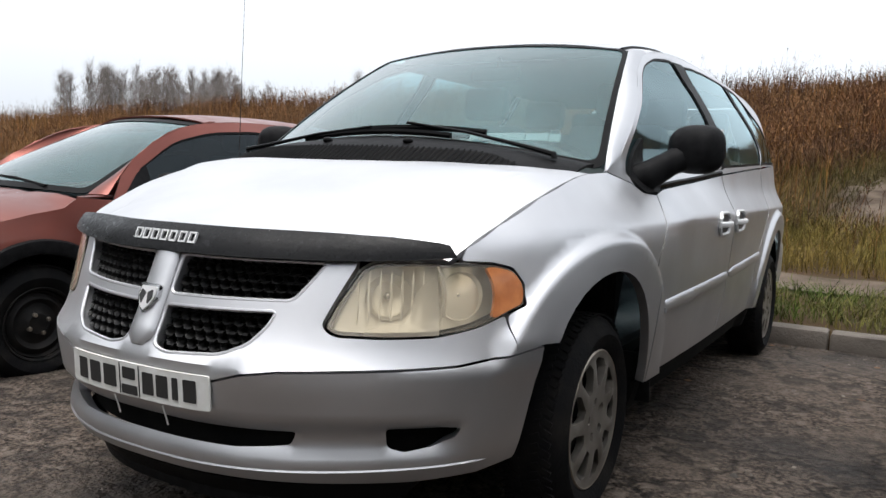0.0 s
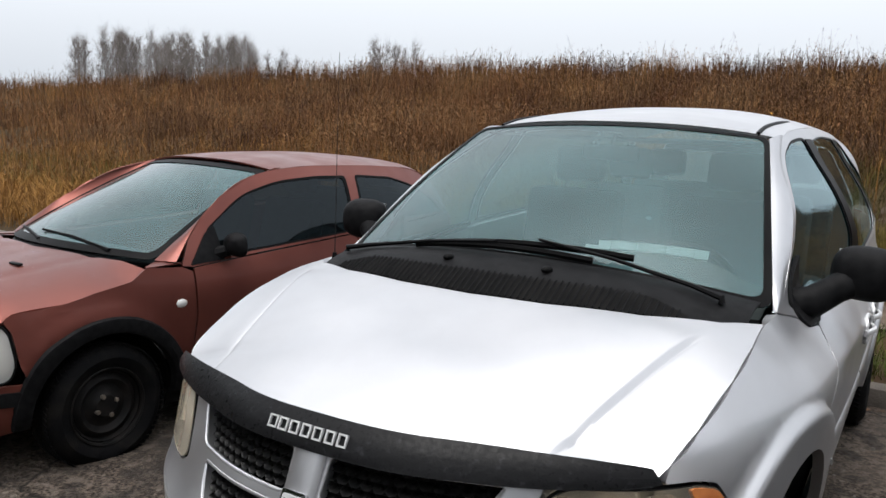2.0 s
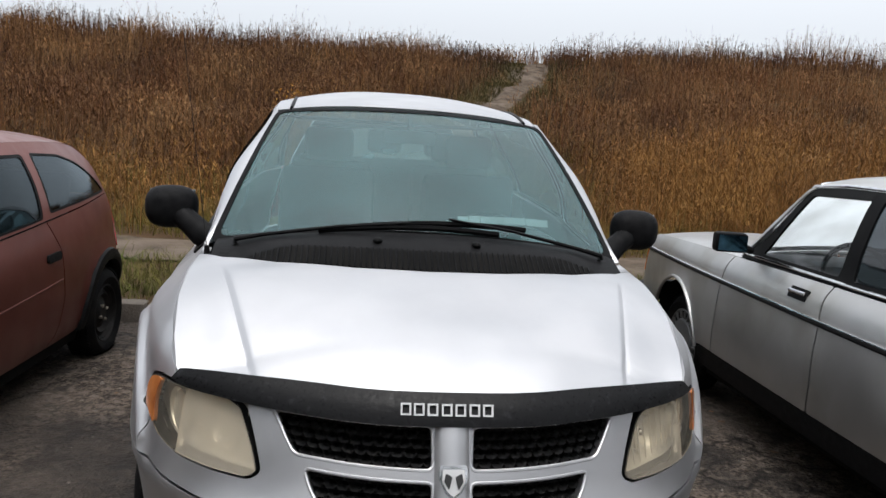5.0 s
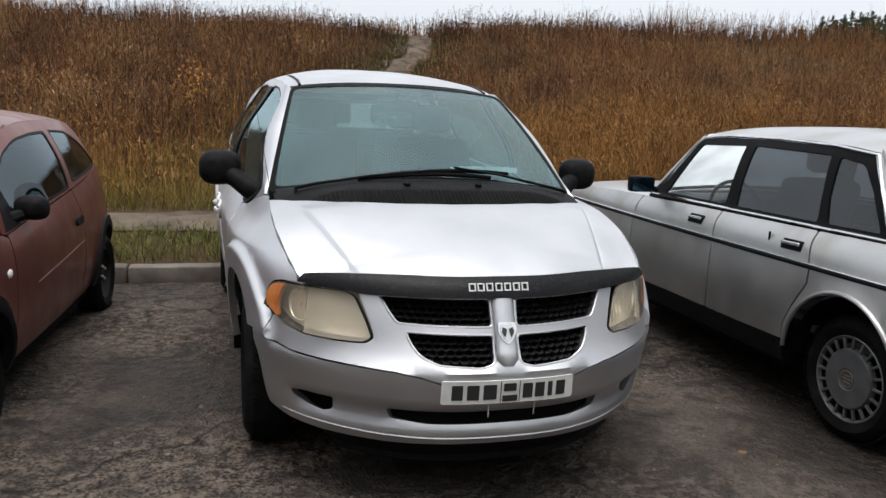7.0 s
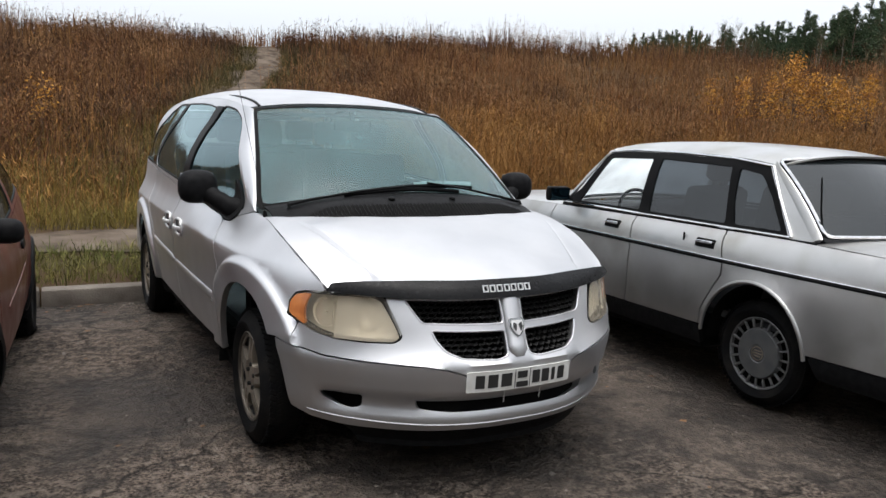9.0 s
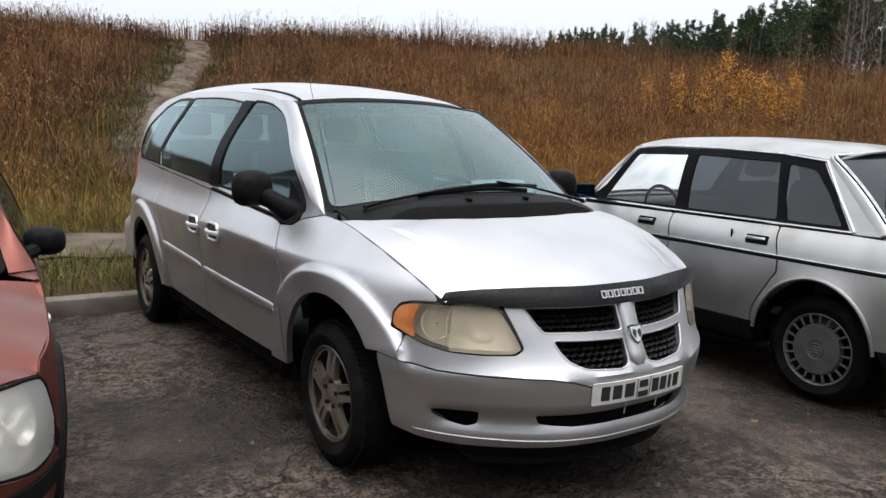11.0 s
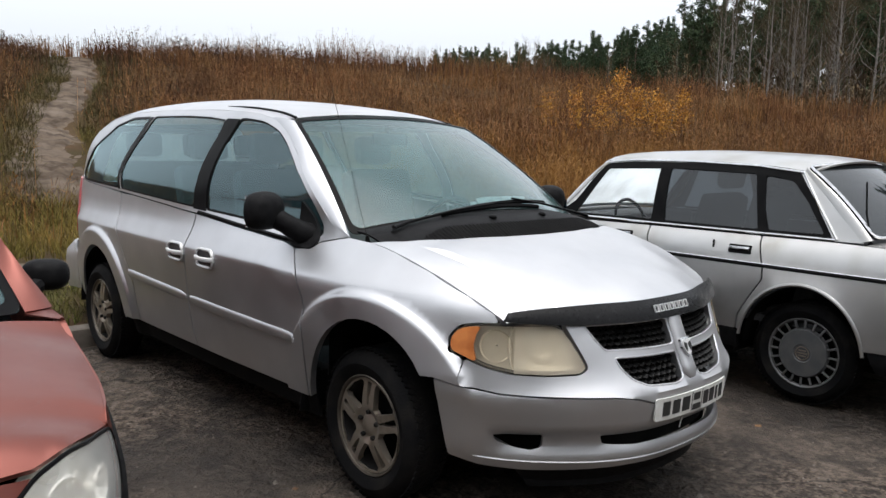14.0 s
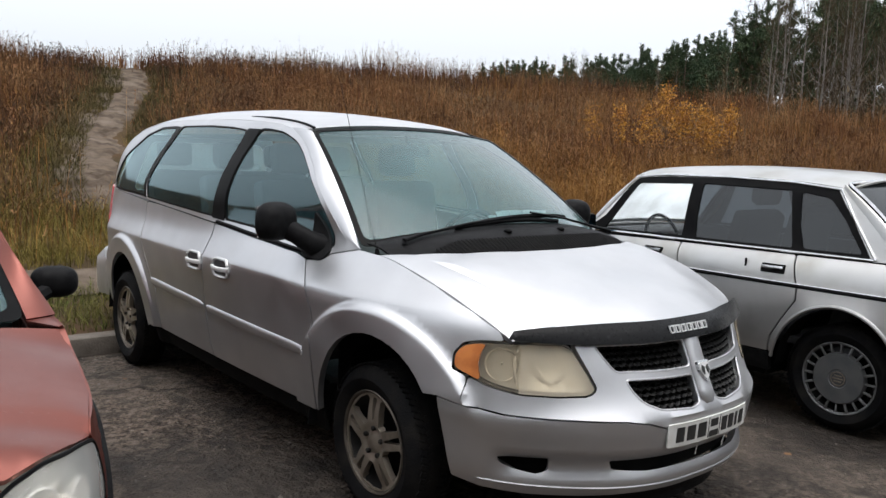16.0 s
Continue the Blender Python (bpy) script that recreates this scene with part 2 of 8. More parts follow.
# ---- curved car bodies: a plan outline and upright profiles ----
def spline(xs, ys):
    """A natural cubic through the points, straight beyond its ends."""
    xs, ys = np.array(xs, float), np.array(ys, float)
    n = len(xs)
    h = np.diff(xs)
    a = np.zeros((n, n))
    r = np.zeros(n)
    a[0, 0] = a[-1, -1] = 1
    for i in range(1, n - 1):
        a[i, i - 1:i + 2] = h[i - 1], 2 * (h[i - 1] + h[i]), h[i]
        r[i] = 6 * ((ys[i + 1] - ys[i]) / h[i] - (ys[i] - ys[i - 1]) / h[i - 1])
    m = np.linalg.solve(a, r)

    def f(x):
        x = np.clip(np.asarray(x, float), xs[0], xs[-1])
        i = np.clip(np.searchsorted(xs, x) - 1, 0, n - 2)
        d, e = xs[i + 1] - x, x - xs[i]
        return (m[i] * d ** 3 + m[i + 1] * e ** 3) / (6 * h[i]) + (ys[i] / h[i] - m[i] * h[i] / 6) * d + (ys[i + 1] / h[i] - m[i + 1] * h[i] / 6) * e
    return f


def pchip(xs, ys):
    """A curve through the points that never overshoots."""
    xs, ys = np.array(xs, float), np.array(ys, float)
    h, s = np.diff(xs), np.diff(ys) / np.diff(xs)
    m = np.zeros(len(xs))
    for i in range(1, len(xs) - 1):
        if s[i - 1] * s[i] > 0:
            w1, w2 = 2 * h[i] + h[i - 1], h[i] + 2 * h[i - 1]
            m[i] = (w1 + w2) / (w1 / s[i - 1] + w2 / s[i])
    m[0], m[-1] = s[0], s[-1]

    def f(x):
        x = np.clip(np.asarray(x, float), xs[0], xs[-1])
        i = np.clip(np.searchsorted(xs, x) - 1, 0, len(xs) - 2)
        t = (x - xs[i]) / h[i]
        return (ys[i] * (1 + 2 * t) * (1 - t) ** 2 + m[i] * h[i] * t * (1 - t) ** 2
                + ys[i + 1] * t * t * (3 - 2 * t) + m[i + 1] * h[i] * t * t * (t - 1))
    return f


def step(a, b, x):
    t = np.clip((np.asarray(x, float) - a) / (b - a), 0, 1)
    return t * t * (3 - 2 * t)


class Shell:
    """The skin of a car: plan is its outline from the middle of the front round one side to the middle of the back, at full width;
    front, corner, side and back are insets by height. u runs along the outline in metres, minus on the car's right."""

    def __init__(self, plan, front, corner, side, back, joints, wheels=(), flare=0.0, flare_r=(0.4, 0.5), extra=None, lift=None, stretch=0.0):
        p = np.array(plan, float)
        s = np.r_[0, np.cumsum(np.hypot(*np.diff(p, axis=0).T))]
        self.fx, self.fy, self.length = spline(s, p[:, 0]), spline(s, p[:, 1]), s[-1]
        self.profiles = [pchip(*zip(*q)) for q in (front, corner, side, back)]
        self.joints, self.wheels, self.flare, self.flare_r, self.extra, self.lift, self.stretch = joints, wheels, flare, flare_r, extra, lift, stretch
        self.tu = np.linspace(0, self.length, 800)
        self.tx, self.ty = self.fx(self.tu), self.fy(self.tu)

    def at_y(self, y):
        """u where the outline passes y, along the side."""
        k = np.argmax(self.tx > 0.55 * self.tx.max())
        return float(np.interp(y, self.ty[k:], self.tu[k:]))

    def at_x(self, x):
        """u where the front's outline passes x."""
        k = np.argmax(self.tx)
        return float(np.sign(x) * np.interp(abs(x), self.tx[:k], self.tu[:k]))

    def __call__(self, u, z, out=0.0):
        u, z = np.asarray(u, float), np.asarray(z, float)
        a = np.abs(u)
        a = a + self.stretch * step(0.3, 0.95, a)
        x, y = self.fx(a), self.fy(a)
        e = 1e-3
        tx, ty = self.fx(a + e) - self.fx(np.maximum(a - e, 0)), self.fy(a + e) - self.fy(np.maximum(a - e, 0))
        t = np.hypot(tx, ty) + 1e-12
        nx, ny = ty / t, -tx / t
        j = self.joints
        w1, w2, w3 = step(j[0], j[1], a), step(j[1], j[2], a), step(j[3], j[4], a)
        f, c, s, b = (q(z) for q in self.profiles)
        d = f * (1 - w1) + w1 * (c * (1 - w2) + w2 * (s * (1 - w3) + w3 * b)) + out
        for k, (wy, wz) in enumerate(self.wheels):
            r = np.hypot(y - wy, z - wz)
            r0, r1 = self.flare_r
            d = d + self.flare * step(r1 + 0.036, r1, r) * step(wz - 0.25, wz - 0.05, z) * (np.where(y < wy, step(0.50, 0.62, z), 1) if k == 0 and self.flare > 0.02 else 1)
        if self.extra:
            d = d + self.extra(y, z)
        x, y = x + nx * d, y + ny * d
        if self.lift:
            z = z + self.lift(y, z)
        return np.stack([np.where(u < 0, -x, x), y, z * np.ones_like(x)], -1)


def inside(poly, pts):
    """Which points lie in the polygon."""
    poly = np.asarray(poly, float)
    x, y = pts[:, 0], pts[:, 1]
    ok = np.zeros(len(pts), bool)
    for (x0, y0), (x1, y1) in zip(poly, np.roll(poly, -1, 0)):
        if y0 != y1:
            ok ^= ((y0 > y) != (y1 > y)) & (x < (x1 - x0) * (y - y0) / (y1 - y0) + x0)
    return ok


def rounded(pts, radius=0.03, n=4):
    """An outline with its corners rounded; a third number sets a corner's own radius."""
    out = []
    for i, p in enumerate(pts):
        r = p[2] if len(p) > 2 else radius
        a, b, c = (np.array(q[:2], float) for q in (pts[i - 1], p, pts[(i + 1) % len(pts)]))
        la, lc = np.linalg.norm(a - b), np.linalg.norm(c - b)
        k = min(r, 0.45 * la, 0.45 * lc)
        if k < 1e-4:
            out.append(b)
            continue
        s, e = b + (a - b) / la * k, b + (c - b) / lc * k
        for t in np.linspace(0, 1, n + 1):
            out.append((1 - t) ** 2 * s + 2 * t * (1 - t) * b + t * t * e)
    return np.array(out)


def split(poly, step_len):
    out = []
    for a, b in zip(poly, np.roll(poly, -1, 0)):
        n = max(1, int(np.ceil(np.linalg.norm(b - a) / step_len)))
        out += [a + (b - a) * k / n for k in range(n)]
    return np.array(out)


def sheet(surface, outline, holes=(), grid=0.05, edge=0.03, thick=0.012, flip=False, extra=()):
    """A bent panel: the part of a surface (u, v) -> place inside the outline, with openings, a folded edge and thickness."""
    from mathutils.geometry import delaunay_2d_cdt
    loops = [split(np.asarray(o, float), edge) for o in (outline, *holes)]
    o = loops[0]
    gx = np.arange(o[:, 0].min() + grid / 2, o[:, 0].max(), grid)
    gy = np.arange(o[:, 1].min() + grid / 2, o[:, 1].max(), grid)
    g = np.array([(x + (grid / 2 if k % 2 else 0), y) for k, y in enumerate(gy) for x in gx]).reshape(-1, 2)
    keep = inside(o, g)
    for q in loops[1:]:
        keep &= ~inside(q, g)
    b = np.concatenate(loops)
    near = np.array([np.min(np.hypot(*(b - p).T)) for p in g]) if len(g) else np.zeros(0)
    g = g[keep & (near > grid * 0.4)] if len(g) else g
    if len(extra):
        x = np.asarray(extra, float)
        keep = inside(o, x)
        for q in loops[1:]:
            keep &= ~inside(q, x)
        x = x[keep]
        x = x[np.array([np.min(np.hypot(*(b - p).T)) for p in x]) > 0.004] if len(x) else x
        if len(x) and len(g):
            g = g[np.array([np.min(np.hypot(*(x - p).T)) for p in g]) > grid * 0.8]
        g = np.concatenate([g, x]) if len(g) else x
    pts = np.concatenate([b, g]) if len(g) else b
    edges, at = [], 0
    for q in loops:
        edges += [(at + k, at + (k + 1) % len(q)) for k in range(len(q))]
        at += len(q)
    co, _, faces, *_ = delaunay_2d_cdt([Vector(p) for p in pts], edges, [], 0, 1e-6)
    co = np.array([tuple(c) for c in co])
    mids = np.array([co[list(f)].mean(0) for f in faces])
    ok = inside(o, mids)
    for q in loops[1:]:
        ok &= ~inside(q, mids)
    faces = [f for f, k in zip(faces, ok) if k]
    p = surface(co[:, 0], co[:, 1])
    e = 1e-3
    du = surface(co[:, 0] + e, co[:, 1]) - surface(co[:, 0] - e, co[:, 1])
    dv = surface(co[:, 0], co[:, 1] + e) - surface(co[:, 0], co[:, 1] - e)
    nrm = np.cross(du, dv)
    nrm /= np.linalg.norm(nrm, axis=1)[:, None] + 1e-12
    if flip:
        nrm = -nrm
    bm = bmesh.new()
    vs = [bm.verts.new(q) for q in p]
    for f in faces:
        f = list(f)
        a, c, d = p[f[0]], p[f[1]], p[f[2]]
        if np.dot(np.cross(c - a, d - a), nrm[f[0]]) < 0:
            f = f[::-1]
        bm.faces.new([vs[k] for k in f])
    if thick:
        rim = [x for x in bm.edges if len(x.link_faces) == 1]
        index = {v: k for k, v in enumerate(vs)}
        lower, deep = {}, {}
        for x in rim:
            for v in x.verts:
                if v not in lower:
                    k = index[v]
                    lower[v] = bm.verts.new(p[k] - nrm[k] * thick)
        for x in rim:
            f = x.link_faces[0]
            loop = next(q for q in f.loops if q.edge == x)
            a, c = loop.vert, loop.link_loop_next.vert
            bm.faces.new((c, a, lower[a], lower[c]))
    loose = [v for v in bm.verts if not v.link_faces]
    bmesh.ops.delete(bm, geom=loose, context="VERTS")
    return bm


# ---- the silver minivan: front axle at y = 0, its nose towards -y ----
VAN_Z = 0.315
VAN_AT = pose(0, 1.5, 0, 0, 0, 0.45) @ pose(0, -1.5, 0)
VAN_SHOULDER = pchip([-0.6, -0.40, -0.25, -0.06, 0.12, 0.35, 0.6, 1.0, 1.7, 2.0], [0, 0, 0.02, 0.06, 0.095, 0.094, 0.112, 0.068, 0, 0])
VAN = Shell(
    plan=[(0, -0.970), (0.15, -0.964), (0.3, -0.934), (0.466, -0.861), (0.614, -0.756), (0.738, -0.633), (0.817, -0.512), (0.871, -0.384),
          (0.909, -0.2), (0.93, 0.0), (0.95, 0.3), (0.967, 0.7), (0.98, 1.2), (0.985, 1.8), (0.985, 2.4), (0.975, 2.9), (0.955, 3.3),
          (0.915, 3.6), (0.84, 3.82), (0.68, 3.94), (0.4, 4.0), (0, 4.02)],
    front=[(0.2, -0.12), (0.26, -0.058), (0.31, -0.036), (0.36, -0.028), (0.45, -0.014), (0.52, -0.004), (0.545, -0.003), (0.57, -0.022), (0.64, -0.06), (0.70, -0.085), (0.77, -0.115), (0.85, -0.15), (0.95, -0.25)],
    corner=[(0.2, -0.12), (0.27, -0.058), (0.33, -0.034), (0.45, -0.014), (0.52, -0.002), (0.545, 0), (0.57, -0.008), (0.64, -0.022), (0.70, -0.03), (0.77, -0.04), (0.86, -0.06), (0.95, -0.12), (1.05, -0.2)],
    side=[(0.2, -0.10), (0.36, -0.052), (0.5, -0.030), (0.62, -0.016), (0.75, -0.005), (0.86, 0.003), (0.898, 0.004), (0.912, -0.001), (0.95, -0.021), (1.03, -0.054), (1.10, -0.064), (1.2, -0.078), (1.3, -0.118), (1.4, -0.177), (1.5, -0.246), (1.58, -0.295), (1.64, -0.345), (1.70, -0.44)],
    back=[(0.2, -0.06), (0.45, 0.0), (0.62, 0.0), (0.7, -0.06), (0.9, -0.075), (1.1, -0.095), (1.5, -0.18), (1.7, -0.30)],
    joints=(0.35, 0.95, 1.7, 4.75, 5.25), wheels=((-0.02, VAN_Z), (2.87, VAN_Z)), flare=0.028, flare_r=(0.45, 0.545),
    extra=lambda y, z: -0.045 * step(1.7, 0.8, y) * np.clip((z - 1.05) / 0.5, 0, 1.2) * (y > 0)
    - VAN_SHOULDER(y) * np.clip((z - 0.85 - 0.06 * step(0.4, 0.8, y)) / 0.21, 0, 1) ** 1.7 * (1 - 0.55 * step(1.08, 1.4, z)),
    lift=lambda y, z: 0.018 * step(-0.1, -0.5, y) * step(0.95, 0.75, z), stretch=0.0212)


def ellipse_arc(cu, cz, ru, rz, a0, a1, n=18):
    return [(cu + ru * math.cos(radians(a)), cz + rz * math.sin(radians(a)), 0) for a in np.linspace(a0, a1, n)]


def mirrored(pts):
    """The same outline on the car's right side."""
    return [(-p[0], *p[1:]) for p in pts][::-1]


def loft(bm, curves, closed=False):
    """A skin through rows of points."""
    rows = [[bm.verts.new(p) for p in c] for c in curves]
    for a, b in zip(rows, rows[1:]):
        for k in range(len(a) - 1):
            bm.faces.new((a[k], a[k + 1], b[k + 1], b[k]))
    return rows


def solid(bm, depth):
    """Thickens an open skin inward."""
    bmesh.ops.recalc_face_normals(bm, faces=bm.faces)
    bmesh.ops.solidify(bm, geom=list(bm.faces), thickness=depth)


def tyre_and_rim(parent, hub, side, radius, width, rim_r, style, flat=0.0, scale=(1, 1, 1)):
    """A wheel at its hub: tyre, rim and what sits on it. side: +1 faces +x."""
    m = Matrix.Translation(hub) @ (Matrix.Identity(4) if side > 0 else Matrix.Rotation(math.pi, 4, "Z"))
    wheel = new("wheel")
    wheel.parent = parent
    wheel.matrix_basis = m @ Matrix.Diagonal((*scale, 1))
    bm = bmesh.new()
    w = width / 2
    o = -w + 0.02
    prof = [(rim_r - 0.012, o - w + 0.03), (rim_r + 0.012, o - w + 0.008), (rim_r + 0.45 * (radius - rim_r), o - w - 0.004), (radius - 0.035, o - w + 0.006),
            (radius - 0.008, o - w + 0.03), (radius, o - w * 0.45), (radius, o), (radius, o + w * 0.45), (radius - 0.008, o + w - 0.03), (radius - 0.035, o + w - 0.006),
            (rim_r + 0.45 * (radius - rim_r), o + w + 0.004), (rim_r + 0.012, o + w - 0.008), (rim_r - 0.012, o + w - 0.03)]
    lathe(bm, prof, 72)
    tread = bmesh.new()
    for k in range(72):
        a = 2 * math.pi * k / 72
        for row, s in ((0.30, 1), (-0.30, -1), (0.62, -1), (-0.62, 1)):
            box(tread, -0.014, 0.014, -0.0085, 0.0085, 0, 0.006, Matrix.Rotation(a + 0.02 * s, 4, "X") @ Matrix.Translation((o + row * w, 0, radius - 0.003)) @ Matrix.Rotation(0.4 * s, 4, "Z"))
    for b in (bm, tread):
        bmesh.ops.recalc_face_normals(b, faces=b.faces)
        for v in b.verts if flat else ():
            if v.co.z < -(radius - flat):
                d = -(radius - flat) - v.co.z
                v.co.z = -(radius - flat)
                v.co.x += (1 if v.co.x > o else -1) * d * 0.7
    tagged(part("tread", tread, RUBBER, wheel), "small rubber tread blocks round the tyre", kind="stuff")
    part("tyre", bm, RUBBER, wheel)
    bm = bmesh.new()
    mat = {"twin": ALLOY, "cover": ALLOY, "disc": SPOKE_GREY, "steel": STEEL_DARK}[style]
    lathe(bm, [(rim_r, 0.004), (rim_r - 0.004, 0.008), (rim_r - 0.011, 0.004), (rim_r - 0.016, -0.012)], 64)
    bmesh.ops.recalc_face_normals(bm, faces=bm.faces)
    part("rim", bm, RIM_DARK if style == "twin" else mat, wheel)
    # inside of the rim, its shade put into a dark colour
    bm = bmesh.new()
    lathe(bm, [(rim_r - 0.020, -0.012), (rim_r - 0.05, -0.07), (rim_r - 0.055, o - w + 0.03), (rim_r, o - w + 0.02)], 48)
    bmesh.ops.recalc_face_normals(bm, faces=bm.faces)
    part("rim_barrel", bm, STEEL_DARK, wheel)
    bm = bmesh.new()
    lathe(bm, [(0.001, -0.09), (rim_r - 0.045, -0.09)], 40)
    part("brake_drum", bm, SHADOW_GAP, wheel)
    if style == "twin":
        turn = lambda pts, a: [(p[0] * math.cos(a) - p[1] * math.sin(a), p[0] * math.sin(a) + p[1] * math.cos(a)) for p in pts]
        slots = []
        for k in range(5):
            a = 2 * math.pi * k / 5 + 0.3
            slots.append(turn([(0.088, -0.004), (rim_r - 0.032, -0.0155), (rim_r - 0.026, 0), (rim_r - 0.032, 0.0155), (0.088, 0.004)], a))
            slots.append(turn([(0.080, -0.012), (rim_r - 0.052, -0.071), (rim_r - 0.032, -0.066), (rim_r - 0.022, 0), (rim_r - 0.032, 0.066), (rim_r - 0.052, 0.071), (0.080, 0.012)], a + math.pi / 5))

        def face(y, z):
            r = np.hypot(y, z)
            return np.stack([np.interp(r, [0, 0.03, 0.05, 0.08, 0.13, rim_r - 0.03, rim_r], [0.000, 0.000, -0.012, 0.004, 0.002, -0.006, 0.002]), y, z], -1)
        ring = [(0.99 * (rim_r - 0.014) * math.cos(q), 0.99 * (rim_r - 0.014) * math.sin(q), 0) for q in np.arange(48) * math.pi / 24]
        part("wheel_face", sheet(face, rounded(ring, 0), [rounded(q, 0.005) for q in slots], grid=0.014, edge=0.012, thick=0.028), mat, wheel, "dirty alloy wheel face with slotted spokes")
        for k in range(5):
            a = 2 * math.pi * k / 5 + 0.3
            bm = bmesh.new()
            an = a
            lathe(bm, [(0.0005, 0.006), (0.008, 0.006), (0.0105, 0.002), (0.0105, -0.03)], 8, Matrix.Translation((0, 0.057 * math.cos(an), 0.057 * math.sin(an))))
            bmesh.ops.recalc_face_normals(bm, faces=bm.faces)
            part("wheel_nut", bm, STEEL_DARK, wheel)
    elif style == "cover":
        turn = lambda pts, a: [(p[0] * math.cos(a) - p[1] * math.sin(a), p[0] * math.sin(a) + p[1] * math.cos(a)) for p in pts]
        slots = [turn([(0.100, -0.012), (rim_r - 0.052, -0.048), (rim_r - 0.030, -0.042), (rim_r - 0.024, 0.012), (rim_r - 0.038, 0.038), (0.104, 0.014)], 2 * math.pi * k / 9) for k in range(9)]
        slots += [turn([(0.042, -0.012), (0.066, -0.013), (0.070, 0), (0.066, 0.013), (0.042, 0.012)], 2 * math.pi * k / 5 + 0.5) for k in range(5)]

        def face(y, z):
            r = np.hypot(y, z)
            wave = np.cos(9 * np.arctan2(z, y) + math.pi) * 0.006 * step(0.09, 0.13, r) * step(rim_r - 0.012, rim_r - 0.05, r)
            return np.stack([np.interp(r, [0, 0.03, 0.06, 0.10, 0.15, rim_r - 0.03, rim_r], [0.004, 0.004, 0.010, 0.012, 0.006, 0.002, 0.008]) + wave, y, z], -1)
        ring = [(0.99 * (rim_r - 0.004) * math.cos(q), 0.99 * (rim_r - 0.004) * math.sin(q), 0) for q in np.arange(48) * math.pi / 24]
        part("wheel_cover", sheet(face, rounded(ring, 0), [rounded(q, 0.006) for q in slots], grid=0.014, edge=0.012, thick=0.028), COVER_SILVER, wheel, "grey nine-spoke plastic wheel cover")
        for k in range(5):
            an = 2 * math.pi * k / 5 + 0.5
            bm = bmesh.new()
            lathe(bm, [(0.0005, -0.002), (0.007, -0.002), (0.0095, -0.006), (0.0095, -0.04)], 8, Matrix.Translation((0, 0.056 * math.cos(an), 0.056 * math.sin(an))))
            bmesh.ops.recalc_face_normals(bm, faces=bm.faces)
            part("wheel_nut", bm, STEEL_DARK, wheel)
    elif style == "disc":
        bm = bmesh.new()
        lathe(bm, [(0.0005, 0.012), (0.05, 0.012), (0.055, 0.016), (rim_r * 0.66, 0.012), (rim_r * 0.70, 0.002), (rim_r * 0.71, -0.02)], 48)
        bmesh.ops.recalc_face_normals(bm, faces=bm.faces)
        part("wheel_cover", bm, WHEEL_GREY, wheel, "grey plastic wheel cover disc")
        for k in range(20):
            bm = bmesh.new()
            box(bm, -0.008, 0.006, -0.006, 0.006, rim_r * 0.70, rim_r - 0.012, Matrix.Rotation(2 * math.pi * k / 20, 4, "X"), 0.002)
            part("spoke", bm, SPOKE_GREY, wheel)
        bm = bmesh.new()
        for k in range(3):
            box(bm, 0.012, 0.0165, -0.03 + 0.008 * abs(k - 1), 0.03 - 0.008 * abs(k - 1), -0.004 + (k - 1) * 0.016, 0.004 + (k - 1) * 0.016)
        lathe(bm, [(0.036, 0.013), (0.036, 0.017), (0.041, 0.017), (0.041, 0.013)], 32)
        part("badge", bm, ALLOY, wheel)
    else:
        bm = bmesh.new()
        lathe(bm, [(0.0005, -0.01), (0.05, -0.01), (0.07, -0.03), (0.10, -0.035), (0.125, -0.015), (0.15, -0.03), (rim_r - 0.02, -0.045)], 48)
        bmesh.ops.recalc_face_normals(bm, faces=bm.faces)
        part("wheel_disc", bm, mat, wheel)
        for k in range(4):
            bm = bmesh.new()
            an = 2 * math.pi * k / 4 + 0.4
            lathe(bm, [(0.0005, 0.0), (0.009, 0.0), (0.011, -0.005), (0.011, -0.03)], 8, Matrix.Translation((0, 0.05 * math.cos(an), 0.05 * math.sin(an))))
            part("wheel_nut", bm, ALLOY, wheel)
    return wheel


# dark grey that paints the shade of the door handle recesses
HANDLE_CUP_SHADE = material("handle_recess_shade", (0.085, 0.085, 0.09), 0.4, 0.8, second=(0.05, 0.05, 0.055), scale=9)
SPOKE_GREY = material("wheel_spoke_grey", (0.17, 0.172, 0.175), 0.45, 0.4, second=(0.11, 0.108, 0.105), scale=12)
COVER_SILVER = material("wheel_cover_silver", (0.20, 0.185, 0.165), 0.42, 0.5, second=(0.12, 0.105, 0.09), scale=8, low=0.45, high=0.75)
WHEEL_GREY = material("wheel_cover_grey", (0.075, 0.077, 0.08), 0.5, 0.2, second=(0.10, 0.10, 0.10), scale=14)


